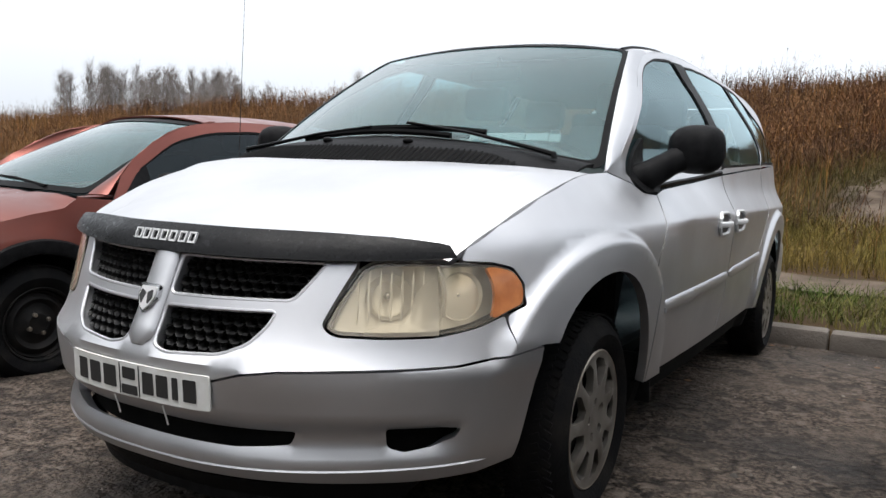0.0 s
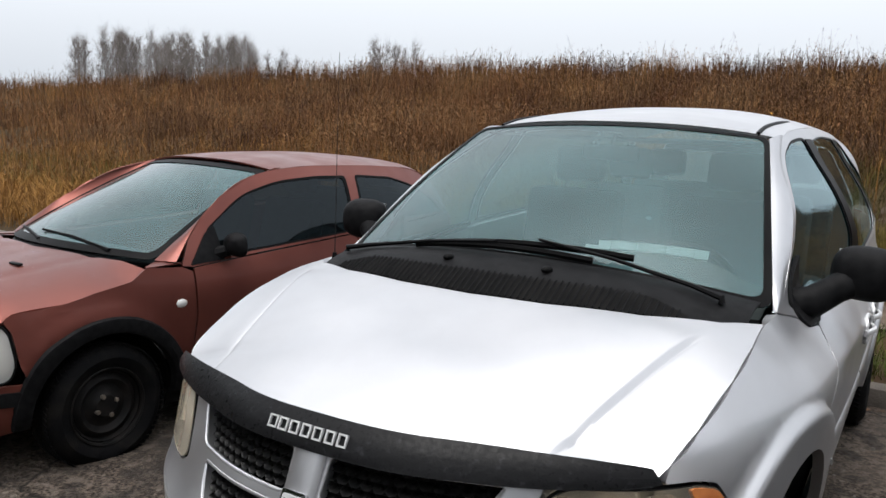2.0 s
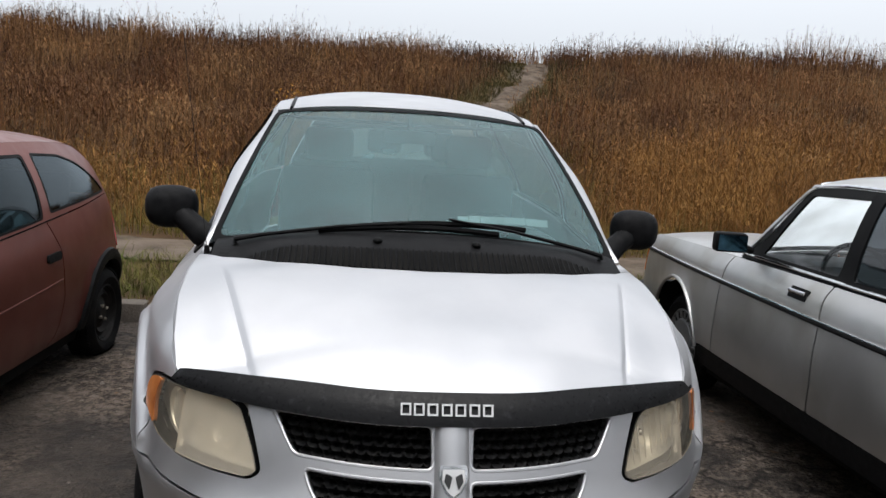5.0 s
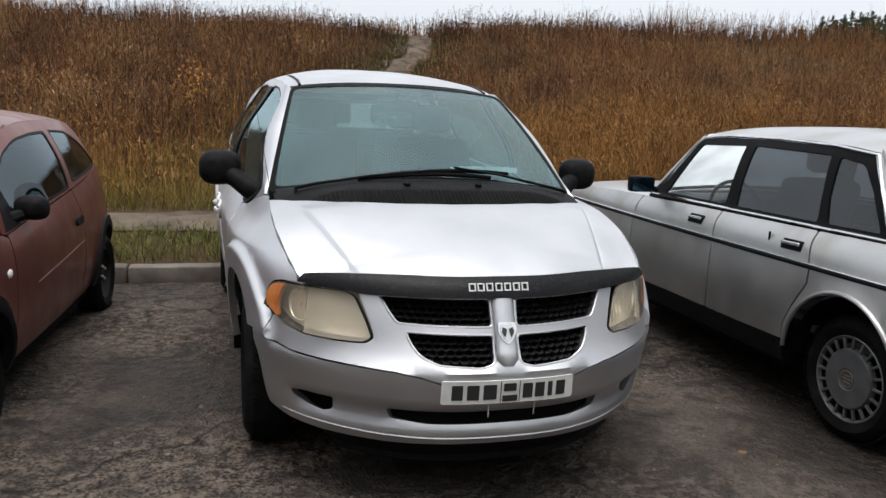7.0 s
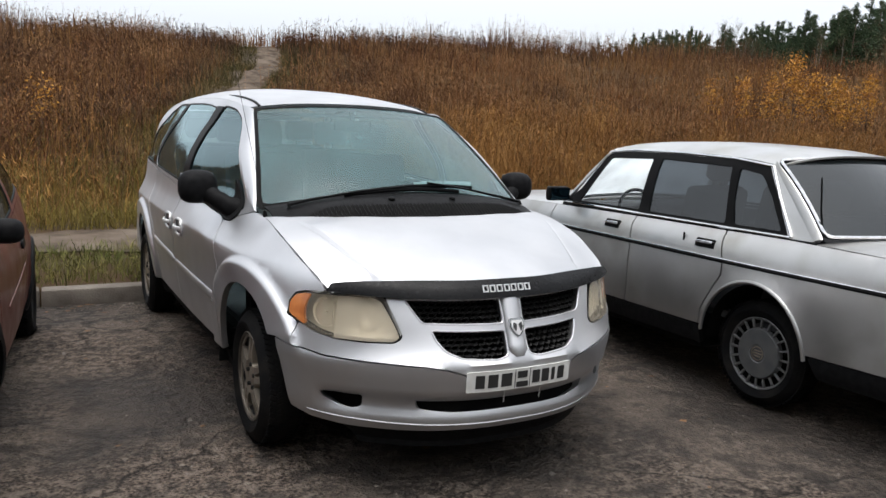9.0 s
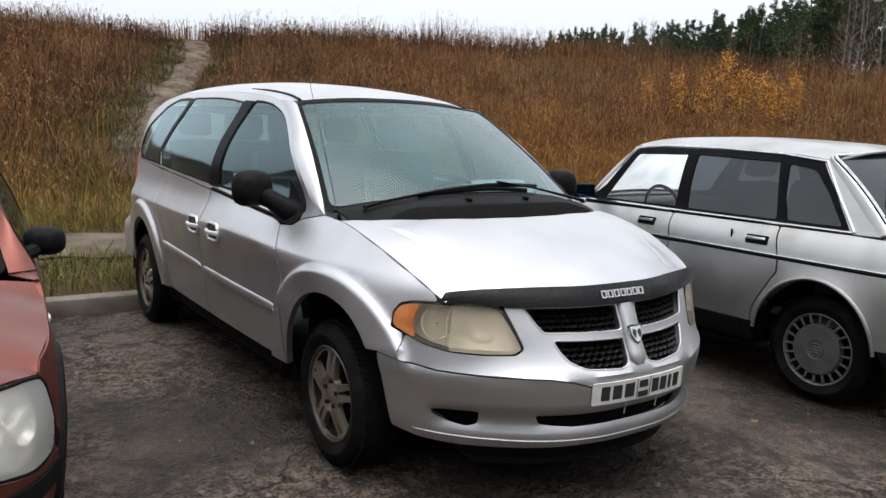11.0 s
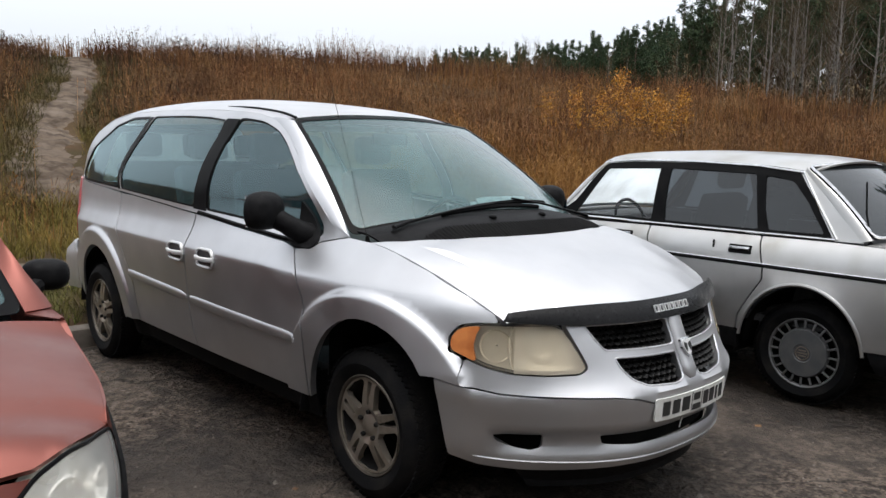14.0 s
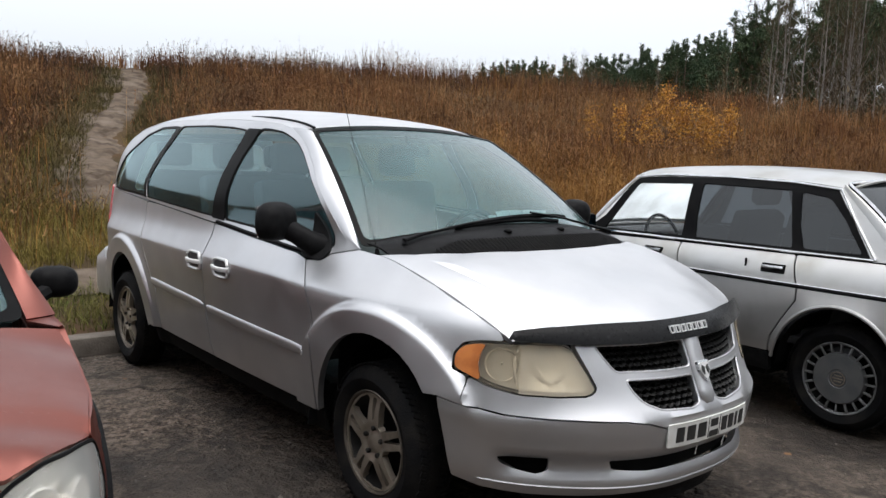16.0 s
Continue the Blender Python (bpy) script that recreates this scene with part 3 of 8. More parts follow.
def seat(parent, x, y, z, width=0.5, heads=1, face=-1, mat=None):
    """A car seat with its headrests, facing the nose."""
    mat = mat or CABIN_GREY
    s = new("seat")
    s.parent = parent
    s.matrix_basis = pose(x, y, z)
    bm = bmesh.new()
    box(bm, -width / 2, width / 2, -0.28, 0.24, 0, 0.16, None, 0.05)
    part("cushion", bm, mat, s)
    bm = bmesh.new()
    box(bm, -width / 2, width / 2, -0.07, 0.07, 0, 0.60, Matrix.Translation((0, -face * 0.24, 0.1)) @ Matrix.Rotation(face * 0.22, 4, "X"), 0.05)
    part("backrest", bm, mat, s)
    for k in range(heads):
        bm = bmesh.new()
        hx = 0 if heads == 1 else -width / 2 + width * (k + 0.5) / heads
        box(bm, hx - 0.13, hx + 0.13, -0.05, 0.05, 0.02, 0.20, Matrix.Translation((0, -face * 0.39, 0.70)) @ Matrix.Rotation(face * 0.12, 4, "X"), 0.04)
        part("headrest", bm, mat, s)
    return s


def wheel_well(parent, y, z, x, width, radius):
    """A dark liner over a wheel."""
    for s in (1, -1):
        bm = bmesh.new()
        rows = []
        for xx in (x, x - width):
            rows.append([(s * xx, y + radius * math.cos(a), z + radius * math.sin(a)) for a in np.linspace(0, math.pi, 24)])
        loft(bm, rows)
        inner = rows[1]
        vs = [bm.verts.new(p) for p in inner]
        bm.faces.new(vs)
        part("wheel_liner", bm, SHADOW_GAP, parent)


def build_van():
    van = thing("minivan", "silver minivan with black bonnet deflector, dewy windscreen and dirty headlamps", "minivan", VAN_AT)
    S = VAN
    both = (1, -1)

    def skin(name, outline, mat, holes=(), parent=van, out=0.0, label="", thick=0.014, radius=0.012, **kw):
        o = rounded(outline, radius)
        hs = [rounded(h_, radius) for h_ in holes]
        return part(name, sheet(lambda u, v: S(u, v, out), o, hs, thick=thick, **kw), mat, parent, label)

    # lines of points along the body's creases, so that they stay crisp
    crease = [(u, z) for z in (0.88, 0.898, 0.905, 0.912, 0.925) for u in np.arange(1.15, 5.0, 0.022)]
    for y0 in (-0.02, 2.87):
        crease += [(S.at_y(y0 + r * math.cos(a)), VAN_Z + r * math.sin(a)) for r in (0.537, 0.545, 0.553, 0.561, 0.569, 0.577, 0.585) for a in np.linspace(0.1, 3.05, 130)]

    def pair(name, outline, mat, holes=(), **kw):
        if name in ("front_wing", "front_door", "sliding_door", "rear_quarter"):
            for s in both:
                skin(name, outline if s > 0 else mirrored(outline), mat, [h_ if s > 0 else mirrored(h_) for h_ in holes], extra=[(s * u, z) for u, z in crease], **kw)
            return
        for s in both:
            skin(name, outline if s > 0 else mirrored(outline), mat, [h_ if s > 0 else mirrored(h_) for h_ in holes], **kw)

    line = [(0.0, 0.50), (0.25, 0.508), (0.33, 0.532), (0.42, 0.545), (0.56, 0.550), (0.69, 0.553), (0.84, 0.558), (0.97, 0.573), (1.09, 0.593)]
    lamp = [(1.045, 0.70), (1.048, 0.75), (1.015, 0.79), (0.95, 0.806), (0.80, 0.81), (0.65, 0.808), (0.612, 0.79), (0.55, 0.70), (0.522, 0.65),
            (0.55, 0.633), (0.66, 0.630), (0.79, 0.634), (0.90, 0.652), (0.99, 0.682)]
    hood_line = [(0.83, 0.815), (0.88, 0.852), (1.0, 0.912), (1.22, 0.985), (1.42, 1.032), (1.5, 1.046), (1.6, 1.056)]
    up_hole = [(0.052, 0.80), (0.525, 0.80), (0.478, 0.745), (0.437, 0.704), (0.047, 0.697)]
    lo_hole = [(0.046, 0.672), (0.400, 0.679), (0.375, 0.638), (0.335, 0.600), (0.265, 0.573), (0.10, 0.563), (0.050, 0.575)]
    intake = [(-0.46, 0.392), (0.46, 0.392), (0.445, 0.356), (0.3, 0.344), (-0.3, 0.344), (-0.445, 0.356)]
    fog = [(0.675, 0.400), (0.868, 0.398), (0.855, 0.372), (0.80, 0.350), (0.72, 0.340), (0.68, 0.352)]

    # front bumper and nose
    low = [(1.05, 0.292, 0.01), (0.93, 0.266, 0), (0.75, 0.258, 0), (0.5, 0.262, 0), (0.25, 0.266, 0)]
    cover = [(-u, z, 0) for u, z in line[::-1]] + [(u, z, 0) for u, z in line[1:]] + [(1.075, 0.46, 0), (1.06, 0.36, 0)] + low + [(-u, z, q) for u, z, q in low[::-1]] + [(-1.06, 0.36, 0), (-1.075, 0.46, 0)]
    def dished(u, z):
        """The bumper's face with the scoops round the fog lamp openings and under the plate."""
        a = np.abs(u)
        scoop = step(0.91, 0.80, a) * step(0.418, 0.398, z) * step(0.305, 0.365, z)
        return S(u, z, -0.028 * scoop)
    bumper = part("front_bumper", sheet(dished, rounded(cover, 0.012), [rounded(h_, 0.012) for h_ in (intake, fog, mirrored(fog))], grid=0.02, edge=0.02, thick=0.03), SILVER, van)
    # black sheet that stands in for the shade inside the intake
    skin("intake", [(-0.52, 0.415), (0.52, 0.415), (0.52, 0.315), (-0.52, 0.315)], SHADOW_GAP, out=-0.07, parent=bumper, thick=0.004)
    # black sheets in place of the shade in the fog lamp recesses
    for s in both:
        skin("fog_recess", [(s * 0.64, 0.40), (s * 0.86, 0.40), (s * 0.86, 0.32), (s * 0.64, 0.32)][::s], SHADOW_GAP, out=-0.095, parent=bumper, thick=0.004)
    bm = bmesh.new()
    sweep(bm, [S(u, 0.292 + 0.012 * abs(u) ** 2, -0.003) for u in np.linspace(-0.95, 0.95, 60)], [0.003] + [0.007] * 58 + [0.003], 8, 0.8)
    part("air_dam_lip", bm, SILVER, bumper)
    skin("air_dam", [(-0.78, 0.25), (0.78, 0.25), (0.72, 0.165), (-0.72, 0.165)], BLACK_PLASTIC, out=-0.012, parent=bumper, thick=0.006, label="black plastic chin under the bumper")
    for x in (-0.075, 0.105):
        bm = bmesh.new()
        sweep(bm, [S(x, 0.43, 0.008), S(x + 0.003, 0.405, 0.004), S(x + 0.005, 0.380, 0.002)], 0.0022, 6)
        part("plate_strap", bm, PLATE_WHITE, bumper)

    seam = [(u, z + 0.006, 0) for u, z in line]
    inner = [(0.985, 0.676), (0.90, 0.648), (0.79, 0.628), (0.66, 0.624), (0.545, 0.627), (0.512, 0.65), (0.542, 0.705), (0.60, 0.80), (0.60, 0.835)]
    outline = [(-u, z, 0) for u, z, _ in seam[1:-1]][::-1] + [(u, z, 0) for u, z, _ in seam[:-1]] + [(0.998, 0.582, 0)] + inner + [(-u, z) for u, z in inner[::-1]] + [(-0.998, 0.582, 0)]
    nose = skin("front_fascia", outline, SILVER, [up_hole, lo_hole, mirrored(up_hole), mirrored(lo_hole)], grid=0.03, edge=0.018, thick=0.035, radius=0.02)
    # black sheet painting the shade behind the grille openings
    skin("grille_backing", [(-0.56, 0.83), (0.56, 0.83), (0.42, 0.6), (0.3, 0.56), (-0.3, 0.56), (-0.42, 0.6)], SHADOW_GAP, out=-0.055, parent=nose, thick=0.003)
    # honeycomb of the four grille openings
    pitch, row = 0.036, 0.0205
    for hole in (up_hole, lo_hole, mirrored(up_hole), mirrored(lo_hole)):
        o = np.array([p[:2] for p in hole])
        c0 = o.mean(0)
        big = c0 + (o - c0) * 1.04
        bm = bmesh.new()
        for j in range(14):
            for i in range(-18, 19):
                cu, cz = i * pitch + (pitch / 2 if j % 2 else 0), 0.565 + j * row
                if not inside(big, np.array([[cu, cz]]))[0]:
                    continue
                out_r, in_r = [], []
                for k in range(6):
                    a = radians(60 * k)
                    ku, kz = math.cos(a) * 0.0205, math.sin(a) * 0.0120
                    out_r.append(bm.verts.new(S(cu + ku, cz + kz, -0.022)))
                    in_r.append(bm.verts.new(S(cu + ku * 0.89, cz + kz * 0.85, -0.025)))
                back = [bm.verts.new(S(cu + math.cos(radians(60 * k)) * 0.0178, cz + math.sin(radians(60 * k)) * 0.0099, -0.050)) for k in range(6)]
                for k in range(6):
                    q = (k + 1) % 6
                    bm.faces.new((out_r[k], out_r[q], in_r[q], in_r[k]))
                    bm.faces.new((in_r[k], in_r[q], back[q], back[k]))
        part("honeycomb_grille", bm, GRILLE_BLACK, nose, "black plastic honeycomb grille")
    # soft rims round the four openings
    for hole in (up_hole, lo_hole, mirrored(up_hole), mirrored(lo_hole)):
        o = split(rounded(hole, 0.02), 0.02)
        bm = bmesh.new()
        sweep(bm, [S(u, z, -0.004) for u, z in list(o) + [o[0]]], 0.0055, 8, cap=False)
        part("grille_rim", bm, SILVER, nose)
    bm = bmesh.new()
    sweep(bm, [S(0.0, z, 0.002) for z in np.linspace(0.57, 0.81, 12)], [0.02] + [0.043] * 11, 14, 0.45, up=(0, -1, 0))
    part("grille_post", bm, SILVER, nose)
    shield = [(-0.034, 0.722), (0.034, 0.722), (0.036, 0.69), (0.02, 0.662), (0, 0.648), (-0.02, 0.662), (-0.036, 0.69)]
    badge = skin("badge_shield", shield, CHROME, out=0.028, thick=0.02, parent=nose, radius=0.006, grid=0.02)
    skin("badge_field", [(u * 0.8, 0.687 + (z - 0.687) * 0.8) for u, z in shield], CHROME_PLASTIC, out=0.0315, thick=0.003, parent=badge, radius=0.005, grid=0.02)
    for s in both:
        skin("badge_mark", [(s * 0.004, 0.700), (s * 0.020, 0.708), (s * 0.024, 0.690), (s * 0.012, 0.672), (s * 0.008, 0.685)][::s], INK, out=0.0345, thick=0.003, parent=badge, radius=0.003, grid=0.02)

    # number plate: white, its characters as plain bars
    plate = part("number_plate", sheet(lambda u, v: S(u, 0.48, 0.012) * [1, 1, 0] + np.stack([0 * u, -(v - 0.48) * 0.06, v + 0.018], -1), rounded([(-0.253, 0.527), (0.258, 0.527), (0.258, 0.440), (-0.253, 0.440)], 0.008), thick=0.006), PLATE_WHITE, van, "white number plate with plain dark bars")

    def on_plate(name, u0, u1, z0, z1, mat, out=0.0015):
        part(name, sheet(lambda u, v: S(u, 0.48, 0.0125 + out) * [1, 1, 0] + np.stack([0 * u, -(v - 0.48) * 0.06, v + 0.018], -1), rounded([(u0, z1), (u1, z1), (u1, z0), (u0, z0)], 0.003), thick=0.001), mat, plate)
    for u0, u1 in ((-0.215, -0.175), (-0.160, -0.115), (-0.100, -0.050), (0.050, 0.088), (0.098, 0.136), (0.150, 0.168), (0.184, 0.222)):
        on_plate("plate_bar", u0, u1, 0.456, 0.512, INK)
    on_plate("plate_bar", -0.024, 0.024, 0.485, 0.515, INK)
    on_plate("plate_bar", -0.028, 0.030, 0.446, 0.470, INK)
    on_plate("plate_line", -0.036, -0.033, 0.443, 0.524, INK)
    on_plate("plate_line", 0.036, 0.039, 0.443, 0.524, INK)

    # headlamps
    for s in both:
        o = lamp if s > 0 else mirrored(lamp)
        head = new("headlamp")
        head.parent = van
        tagged(head, "cloudy yellowed headlamp with amber corner")
        cu, cz = 0.78, 0.71
        grow = lambda k: [(s * (cu + (abs(p[0]) - cu) * k), cz + (p[1] - cz) * k) for p in o]
        for inner, mat, words in ((True, LENS, "yellowed clouded half of the lens"), (False, LENS_WORN, "clearer half of the lens")):
            q = []
            full = grow(0.985)
            for a, b in zip(full, full[1:] + full[:1]):
                keep = lambda p: (abs(p[0]) <= 0.795) == inner
                if keep(a):
                    q.append(a)
                if keep(a) != keep(b):
                    f = (0.795 - abs(a[0])) / (abs(b[0]) - abs(a[0]))
                    q.append((s * 0.795, a[1] + (b[1] - a[1]) * f))
            part("lens", sheet(lambda u, v: S(u, v, 0.004), rounded(q, 0.012), grid=0.025, edge=0.015, thick=0.006), mat, head, words).visible_shadow = False
        part("bezel", sheet(lambda u, v: S(u, v, 0.000), rounded(grow(1.0), 0.03), [rounded(grow(0.965), 0.03)], grid=0.02, edge=0.015, thick=0.03), DARK_TRIM, head)
        part("lamp_bowl", sheet(lambda u, v: S(u, v, -0.045 - 0.03 * np.exp(-((np.abs(u) - 0.70) ** 2 + (v - 0.72) ** 2) / 0.006)), rounded(grow(1.0), 0.03), grid=0.02, edge=0.015, thick=0.0), REFLECTOR, head)
        bm = bmesh.new()
        sweep(bm, [S(s * (0.80 + 0.018 * math.sin(3 * q)), 0.645 + 0.155 * q, -0.016) for q in np.linspace(0, 1, 12)], 0.007, 8, 0.6)
        part("lamp_divider", bm, REFLECTOR, head)
        for k in range(7):
            bm = bmesh.new()
            u0 = 0.600 + 0.027 * k
            sweep(bm, [S(s * (u0 + 0.006 * q), 0.655 + 0.010 * k * (1 - q) * 0.3 + 0.13 * q, -0.024) for q in np.linspace(0, 1, 6)], [0.002] + [0.005] * 4 + [0.002], 6, 0.5)
            part("lamp_flute", bm, REFLECTOR, head)
        amber = [(1.04, 0.705), (1.042, 0.75), (1.01, 0.786), (0.955, 0.799), (0.925, 0.80), (0.945, 0.76), (0.95, 0.72), (0.935, 0.668), (0.985, 0.686)]
        amber = amber if s > 0 else mirrored(amber)
        part("indicator", sheet(lambda u, v: S(u, v, 0.0065), rounded(amber, 0.02), grid=0.02, edge=0.015, thick=0.012), AMBER, head, "amber indicator lens")
        for bu, bz, r in ((0.87, 0.722, 0.062), (0.68, 0.718, 0.058)):
            bm = bmesh.new()
            c = Vector(S(s * bu, bz, -0.035))
            n = (Vector(S(s * bu, bz, 0.0)) - c).normalized()
            rot = n.to_track_quat("X", "Z").to_matrix().to_4x4()
            lathe(bm, [(0.001, -0.05), (r * 0.5, -0.045), (r * 0.85, -0.02), (r * 0.96, -0.004), (r, 0.0)], 28, Matrix.Translation(c) @ rot)
            part("reflector_bowl", bm, REFLECTOR, head)
            bm = bmesh.new()
            bmesh.ops.create_uvsphere(bm, u_segments=10, v_segments=8, radius=0.011, matrix=Matrix.Translation(c + n * -0.02))
            part("bulb", bm, CHROME, head)

    # front wings with the wheel opening
    arch = ellipse_arc(1.455, 0.315, 0.385, 0.462, 6, 142)
    wing = [(0.998, 0.582, 0), (0.992, 0.672), (1.052, 0.70), (1.055, 0.752), (1.018, 0.797), (0.95, 0.813), (0.86, 0.818)] + [(u, z, 0) for u, z in hood_line[1:]] + \
           [(1.68, 1.060, 0), (1.75, 1.063, 0), (1.92, 1.026, 0.02), (1.95, 0.998, 0.02), (2.05, 0.990, 0.005), (1.935, 0.908, 0), (1.872, 0.80, 0), (1.850, 0.62, 0), (1.845, 0.36, 0.01)] + arch + [(1.094, 0.60, 0)]
    pair("front_wing", wing, SILVER, grid=0.018, edge=0.018, thick=0.03)
    # doors
    belt = pchip([1.8, 2.0, 2.3, 2.6, 2.9, 3.0, 5.3], [1.0, 1.008, 1.030, 1.050, 1.075, 1.082, 1.19])
    door = [(1.856, 0.36, 0.01), (1.860, 0.62, 0), (1.882, 0.80, 0), (1.945, 0.908, 0), (2.06, 0.992, 0.005)] + [(u, float(belt(u)) - 0.008, 0) for u in (2.15, 2.3, 2.6, 2.9)] + \
           [(2.985, 1.072, 0), (2.99, 0.9, 0), (2.985, 0.6, 0), (2.975, 0.44, 0), (2.95, 0.36, 0.01)]
    pair("front_door", door, SILVER, grid=0.05, edge=0.03)
    slide = [(2.96, 0.36, 0.01), (2.987, 0.44, 0), (2.996, 0.6, 0), (3.0, 0.9, 0), (2.995, 1.074, 0)] + [(u, float(belt(u)) - 0.008, 0) for u in (3.3, 3.6, 3.9)] + \
            [(4.07, 1.122, 0.01), (4.045, 0.99, 0.02), (3.965, 0.88, 0), (3.925, 0.82, 0), (3.83, 0.68, 0.02), (3.775, 0.6, 0), (3.765, 0.46, 0), (3.755, 0.36, 0.01)]
    pair("sliding_door", slide, SILVER, grid=0.05, edge=0.03)
    rear_arch = ellipse_arc(4.335, 0.315, 0.40, 0.455, 176, 4, 22)
    quarter = [(3.765, 0.36, 0.01), (3.775, 0.46, 0), (3.785, 0.6, 0), (3.84, 0.68, 0.02), (3.935, 0.82, 0), (3.975, 0.88, 0), (4.055, 0.99, 0.02), (4.08, 1.124, 0.01)] + \
              [(u, float(belt(u)) - 0.008, 0) for u in (4.4, 4.8)] + [(5.2, 1.17, 0.01), (5.1, 0.9, 0.02), (5.06, 0.72), (4.85, 0.66, 0), (4.78, 0.40, 0.01)] + [p for p in rear_arch[::-1]] + [(3.92, 0.36, 0.01)]
    pair("rear_quarter", quarter, SILVER, grid=0.05, edge=0.025)
    pair("sill", [(1.85, 0.352), (3.90, 0.352), (3.90, 0.25), (1.85, 0.25)], SHADOW_GAP, out=-0.03, grid=0.05, radius=0.01)
    for s in both:
        for a, b, z0, z1 in ((1.93, 2.965, 0.600, 0.622), (3.01, 3.82, 0.627, 0.652)):
            bm = bmesh.new()
            n = 24
            sweep(bm, [S(s * (a + (b - a) * k / n), z0 + (z1 - z0) * k / n, 0.000) for k in range(n + 1)], [0.010, 0.020, 0.025] + [0.026] * (n - 4) + [0.025, 0.020], 10, 0.42, up=(s, 0, 0))
            part("rubbing_strip", bm, SILVER, van)
        for u0 in (2.745, 3.09):
            h = new("door_handle")
            h.parent = van
            # nearly flat cup on the skin; its dark colour gives the recess its shade
            part("handle_cup", sheet(lambda u, v: S(u, v, 0.004 - 0.003 * np.exp(-((np.abs(u) - u0) ** 2 / 0.004 + (v - 0.872) ** 2 / 0.0006))), rounded([(s * (u0 - 0.088), 0.915), (s * (u0 + 0.088), 0.915), (s * (u0 + 0.088), 0.824), (s * (u0 - 0.088), 0.824)][::s], 0.042), grid=0.016, edge=0.012, thick=0.004), HANDLE_CUP_SHADE, h)
            bm = bmesh.new()
            rim_ = [S(s * p[0], p[1], 0.007) for p in split(rounded([(u0 - 0.088, 0.915), (u0 + 0.088, 0.915), (u0 + 0.088, 0.824), (u0 - 0.088, 0.824)], 0.042), 0.012)]
            sweep(bm, rim_ + rim_[:1], 0.008, 6, cap=False)
            part("handle_surround", bm, CHROME_PLASTIC, h)
            bm = bmesh.new()
            sweep(bm, [S(s * (u0 + q), 0.868, 0.006 + 0.024 * math.cos(q / 0.10 * math.pi / 2)) for q in np.linspace(-0.10, 0.10, 9)], 0.0125, 8, 0.8, up=(s, 0, 0))
            part("handle_grip", bm, CHROME_PLASTIC, h)

    # side frames and windows
    w_front = [(1.935, 1.048), (1.95, 1.10, 0.01), (2.062, 1.205, 0), (2.180, 1.300, 0), (2.300, 1.385, 0), (2.438, 1.465, 0), (2.57, 1.530, 0.05), (2.73, 1.577, 0.05), (2.88, 1.592), (2.955, 1.594), (2.965, 1.45, 0), (2.93, 1.25, 0), (2.90, 1.100)]
    w_slide = [(3.02, 1.108), (3.035, 1.25, 0), (3.07, 1.45, 0), (3.085, 1.585), (3.3, 1.603, 0), (3.6, 1.615, 0), (4.13, 1.618), (4.165, 1.45, 0), (4.155, 1.25, 0), (4.09, 1.150)]
    w_quarter = [(4.13, 1.152), (4.19, 1.25, 0), (4.215, 1.45, 0), (4.20, 1.618), (4.52, 1.614), (4.78, 1.562), (5.00, 1.40, 0), (5.12, 1.20), (5.06, 1.175)]
    frame_o = [(1.75, 1.068, 0.005), (1.925, 1.032, 0.02), (1.955, 1.005, 0.02), (2.06, 1.003, 0)] + [(u, float(belt(u)), 0) for u in (2.15, 2.3, 2.6, 3.0, 3.5, 4.0, 4.5, 4.9)] + [(5.22, 1.18, 0.02), (5.17, 1.36, 0), (5.04, 1.52, 0.1), (4.88, 1.61, 0.05), (4.62, 1.645, 0), (4.1, 1.655, 0), (3.5, 1.65, 0), (3.0, 1.632, 0), (2.80, 1.618, 0), (2.64, 1.585, 0), (2.54, 1.54, 0), (2.41, 1.475, 0), (2.27, 1.395, 0), (2.15, 1.305, 0), (2.02, 1.21, 0), (1.88, 1.11, 0)]
    pair("side_frame", frame_o, SILVER, [w_front, w_slide, w_quarter], grid=0.05, edge=0.025, radius=0.025)
    pair("door_window", w_front, GLASS_SIDE, out=-0.006, thick=0.0, radius=0.025)
    pair("sliding_door_window", w_slide, GLASS_SIDE, out=-0.006, thick=0.0, radius=0.025)
    pair("quarter_window", w_quarter, GLASS_SIDE, out=-0.006, thick=0.0, radius=0.025)
    for s in both:
        for o, k in ((w_front, 0.97), (w_slide, 0.975), (w_quarter, 0.95)):
            a = np.array([p[:2] for p in o])
            c = a.mean(0)
            ring = [(s * (c[0] + (p[0] - c[0]) * k), c[1] + (p[1] - c[1]) * (k - 0.015), p[2] if len(p) > 2 else 0.025) for p in o][::s]
            part("window_seal", sheet(lambda u, v: S(u, v, -0.002), rounded([(s * p[0], *p[1:]) for p in o][::s], 0.025), [rounded(ring, 0.025)], grid=0.04, edge=0.025, thick=0.008), DARK_TRIM, van)
        for o in ([(2.895, 1.096, 0.004), (2.925, 1.25, 0), (2.96, 1.45, 0), (2.95, 1.588, 0.01), (3.085, 1.592, 0.01), (3.075, 1.45, 0), (3.04, 1.25, 0), (3.025, 1.103, 0.004)],
                  [(4.09, 1.147, 0.004), (4.155, 1.25, 0), (4.165, 1.45, 0), (4.14, 1.612, 0.01), (4.195, 1.612, 0.01), (4.213, 1.45, 0), (4.188, 1.25, 0), (4.13, 1.150, 0.004)]):
            part("door_pillar", sheet(lambda u, v: S(u, v, 0.003), rounded([(s * p[0], *p[1:]) for p in o][::s], 0.006), grid=0.03, edge=0.03, thick=0.006), DARK_TRIM, van)
        bm = bmesh.new()
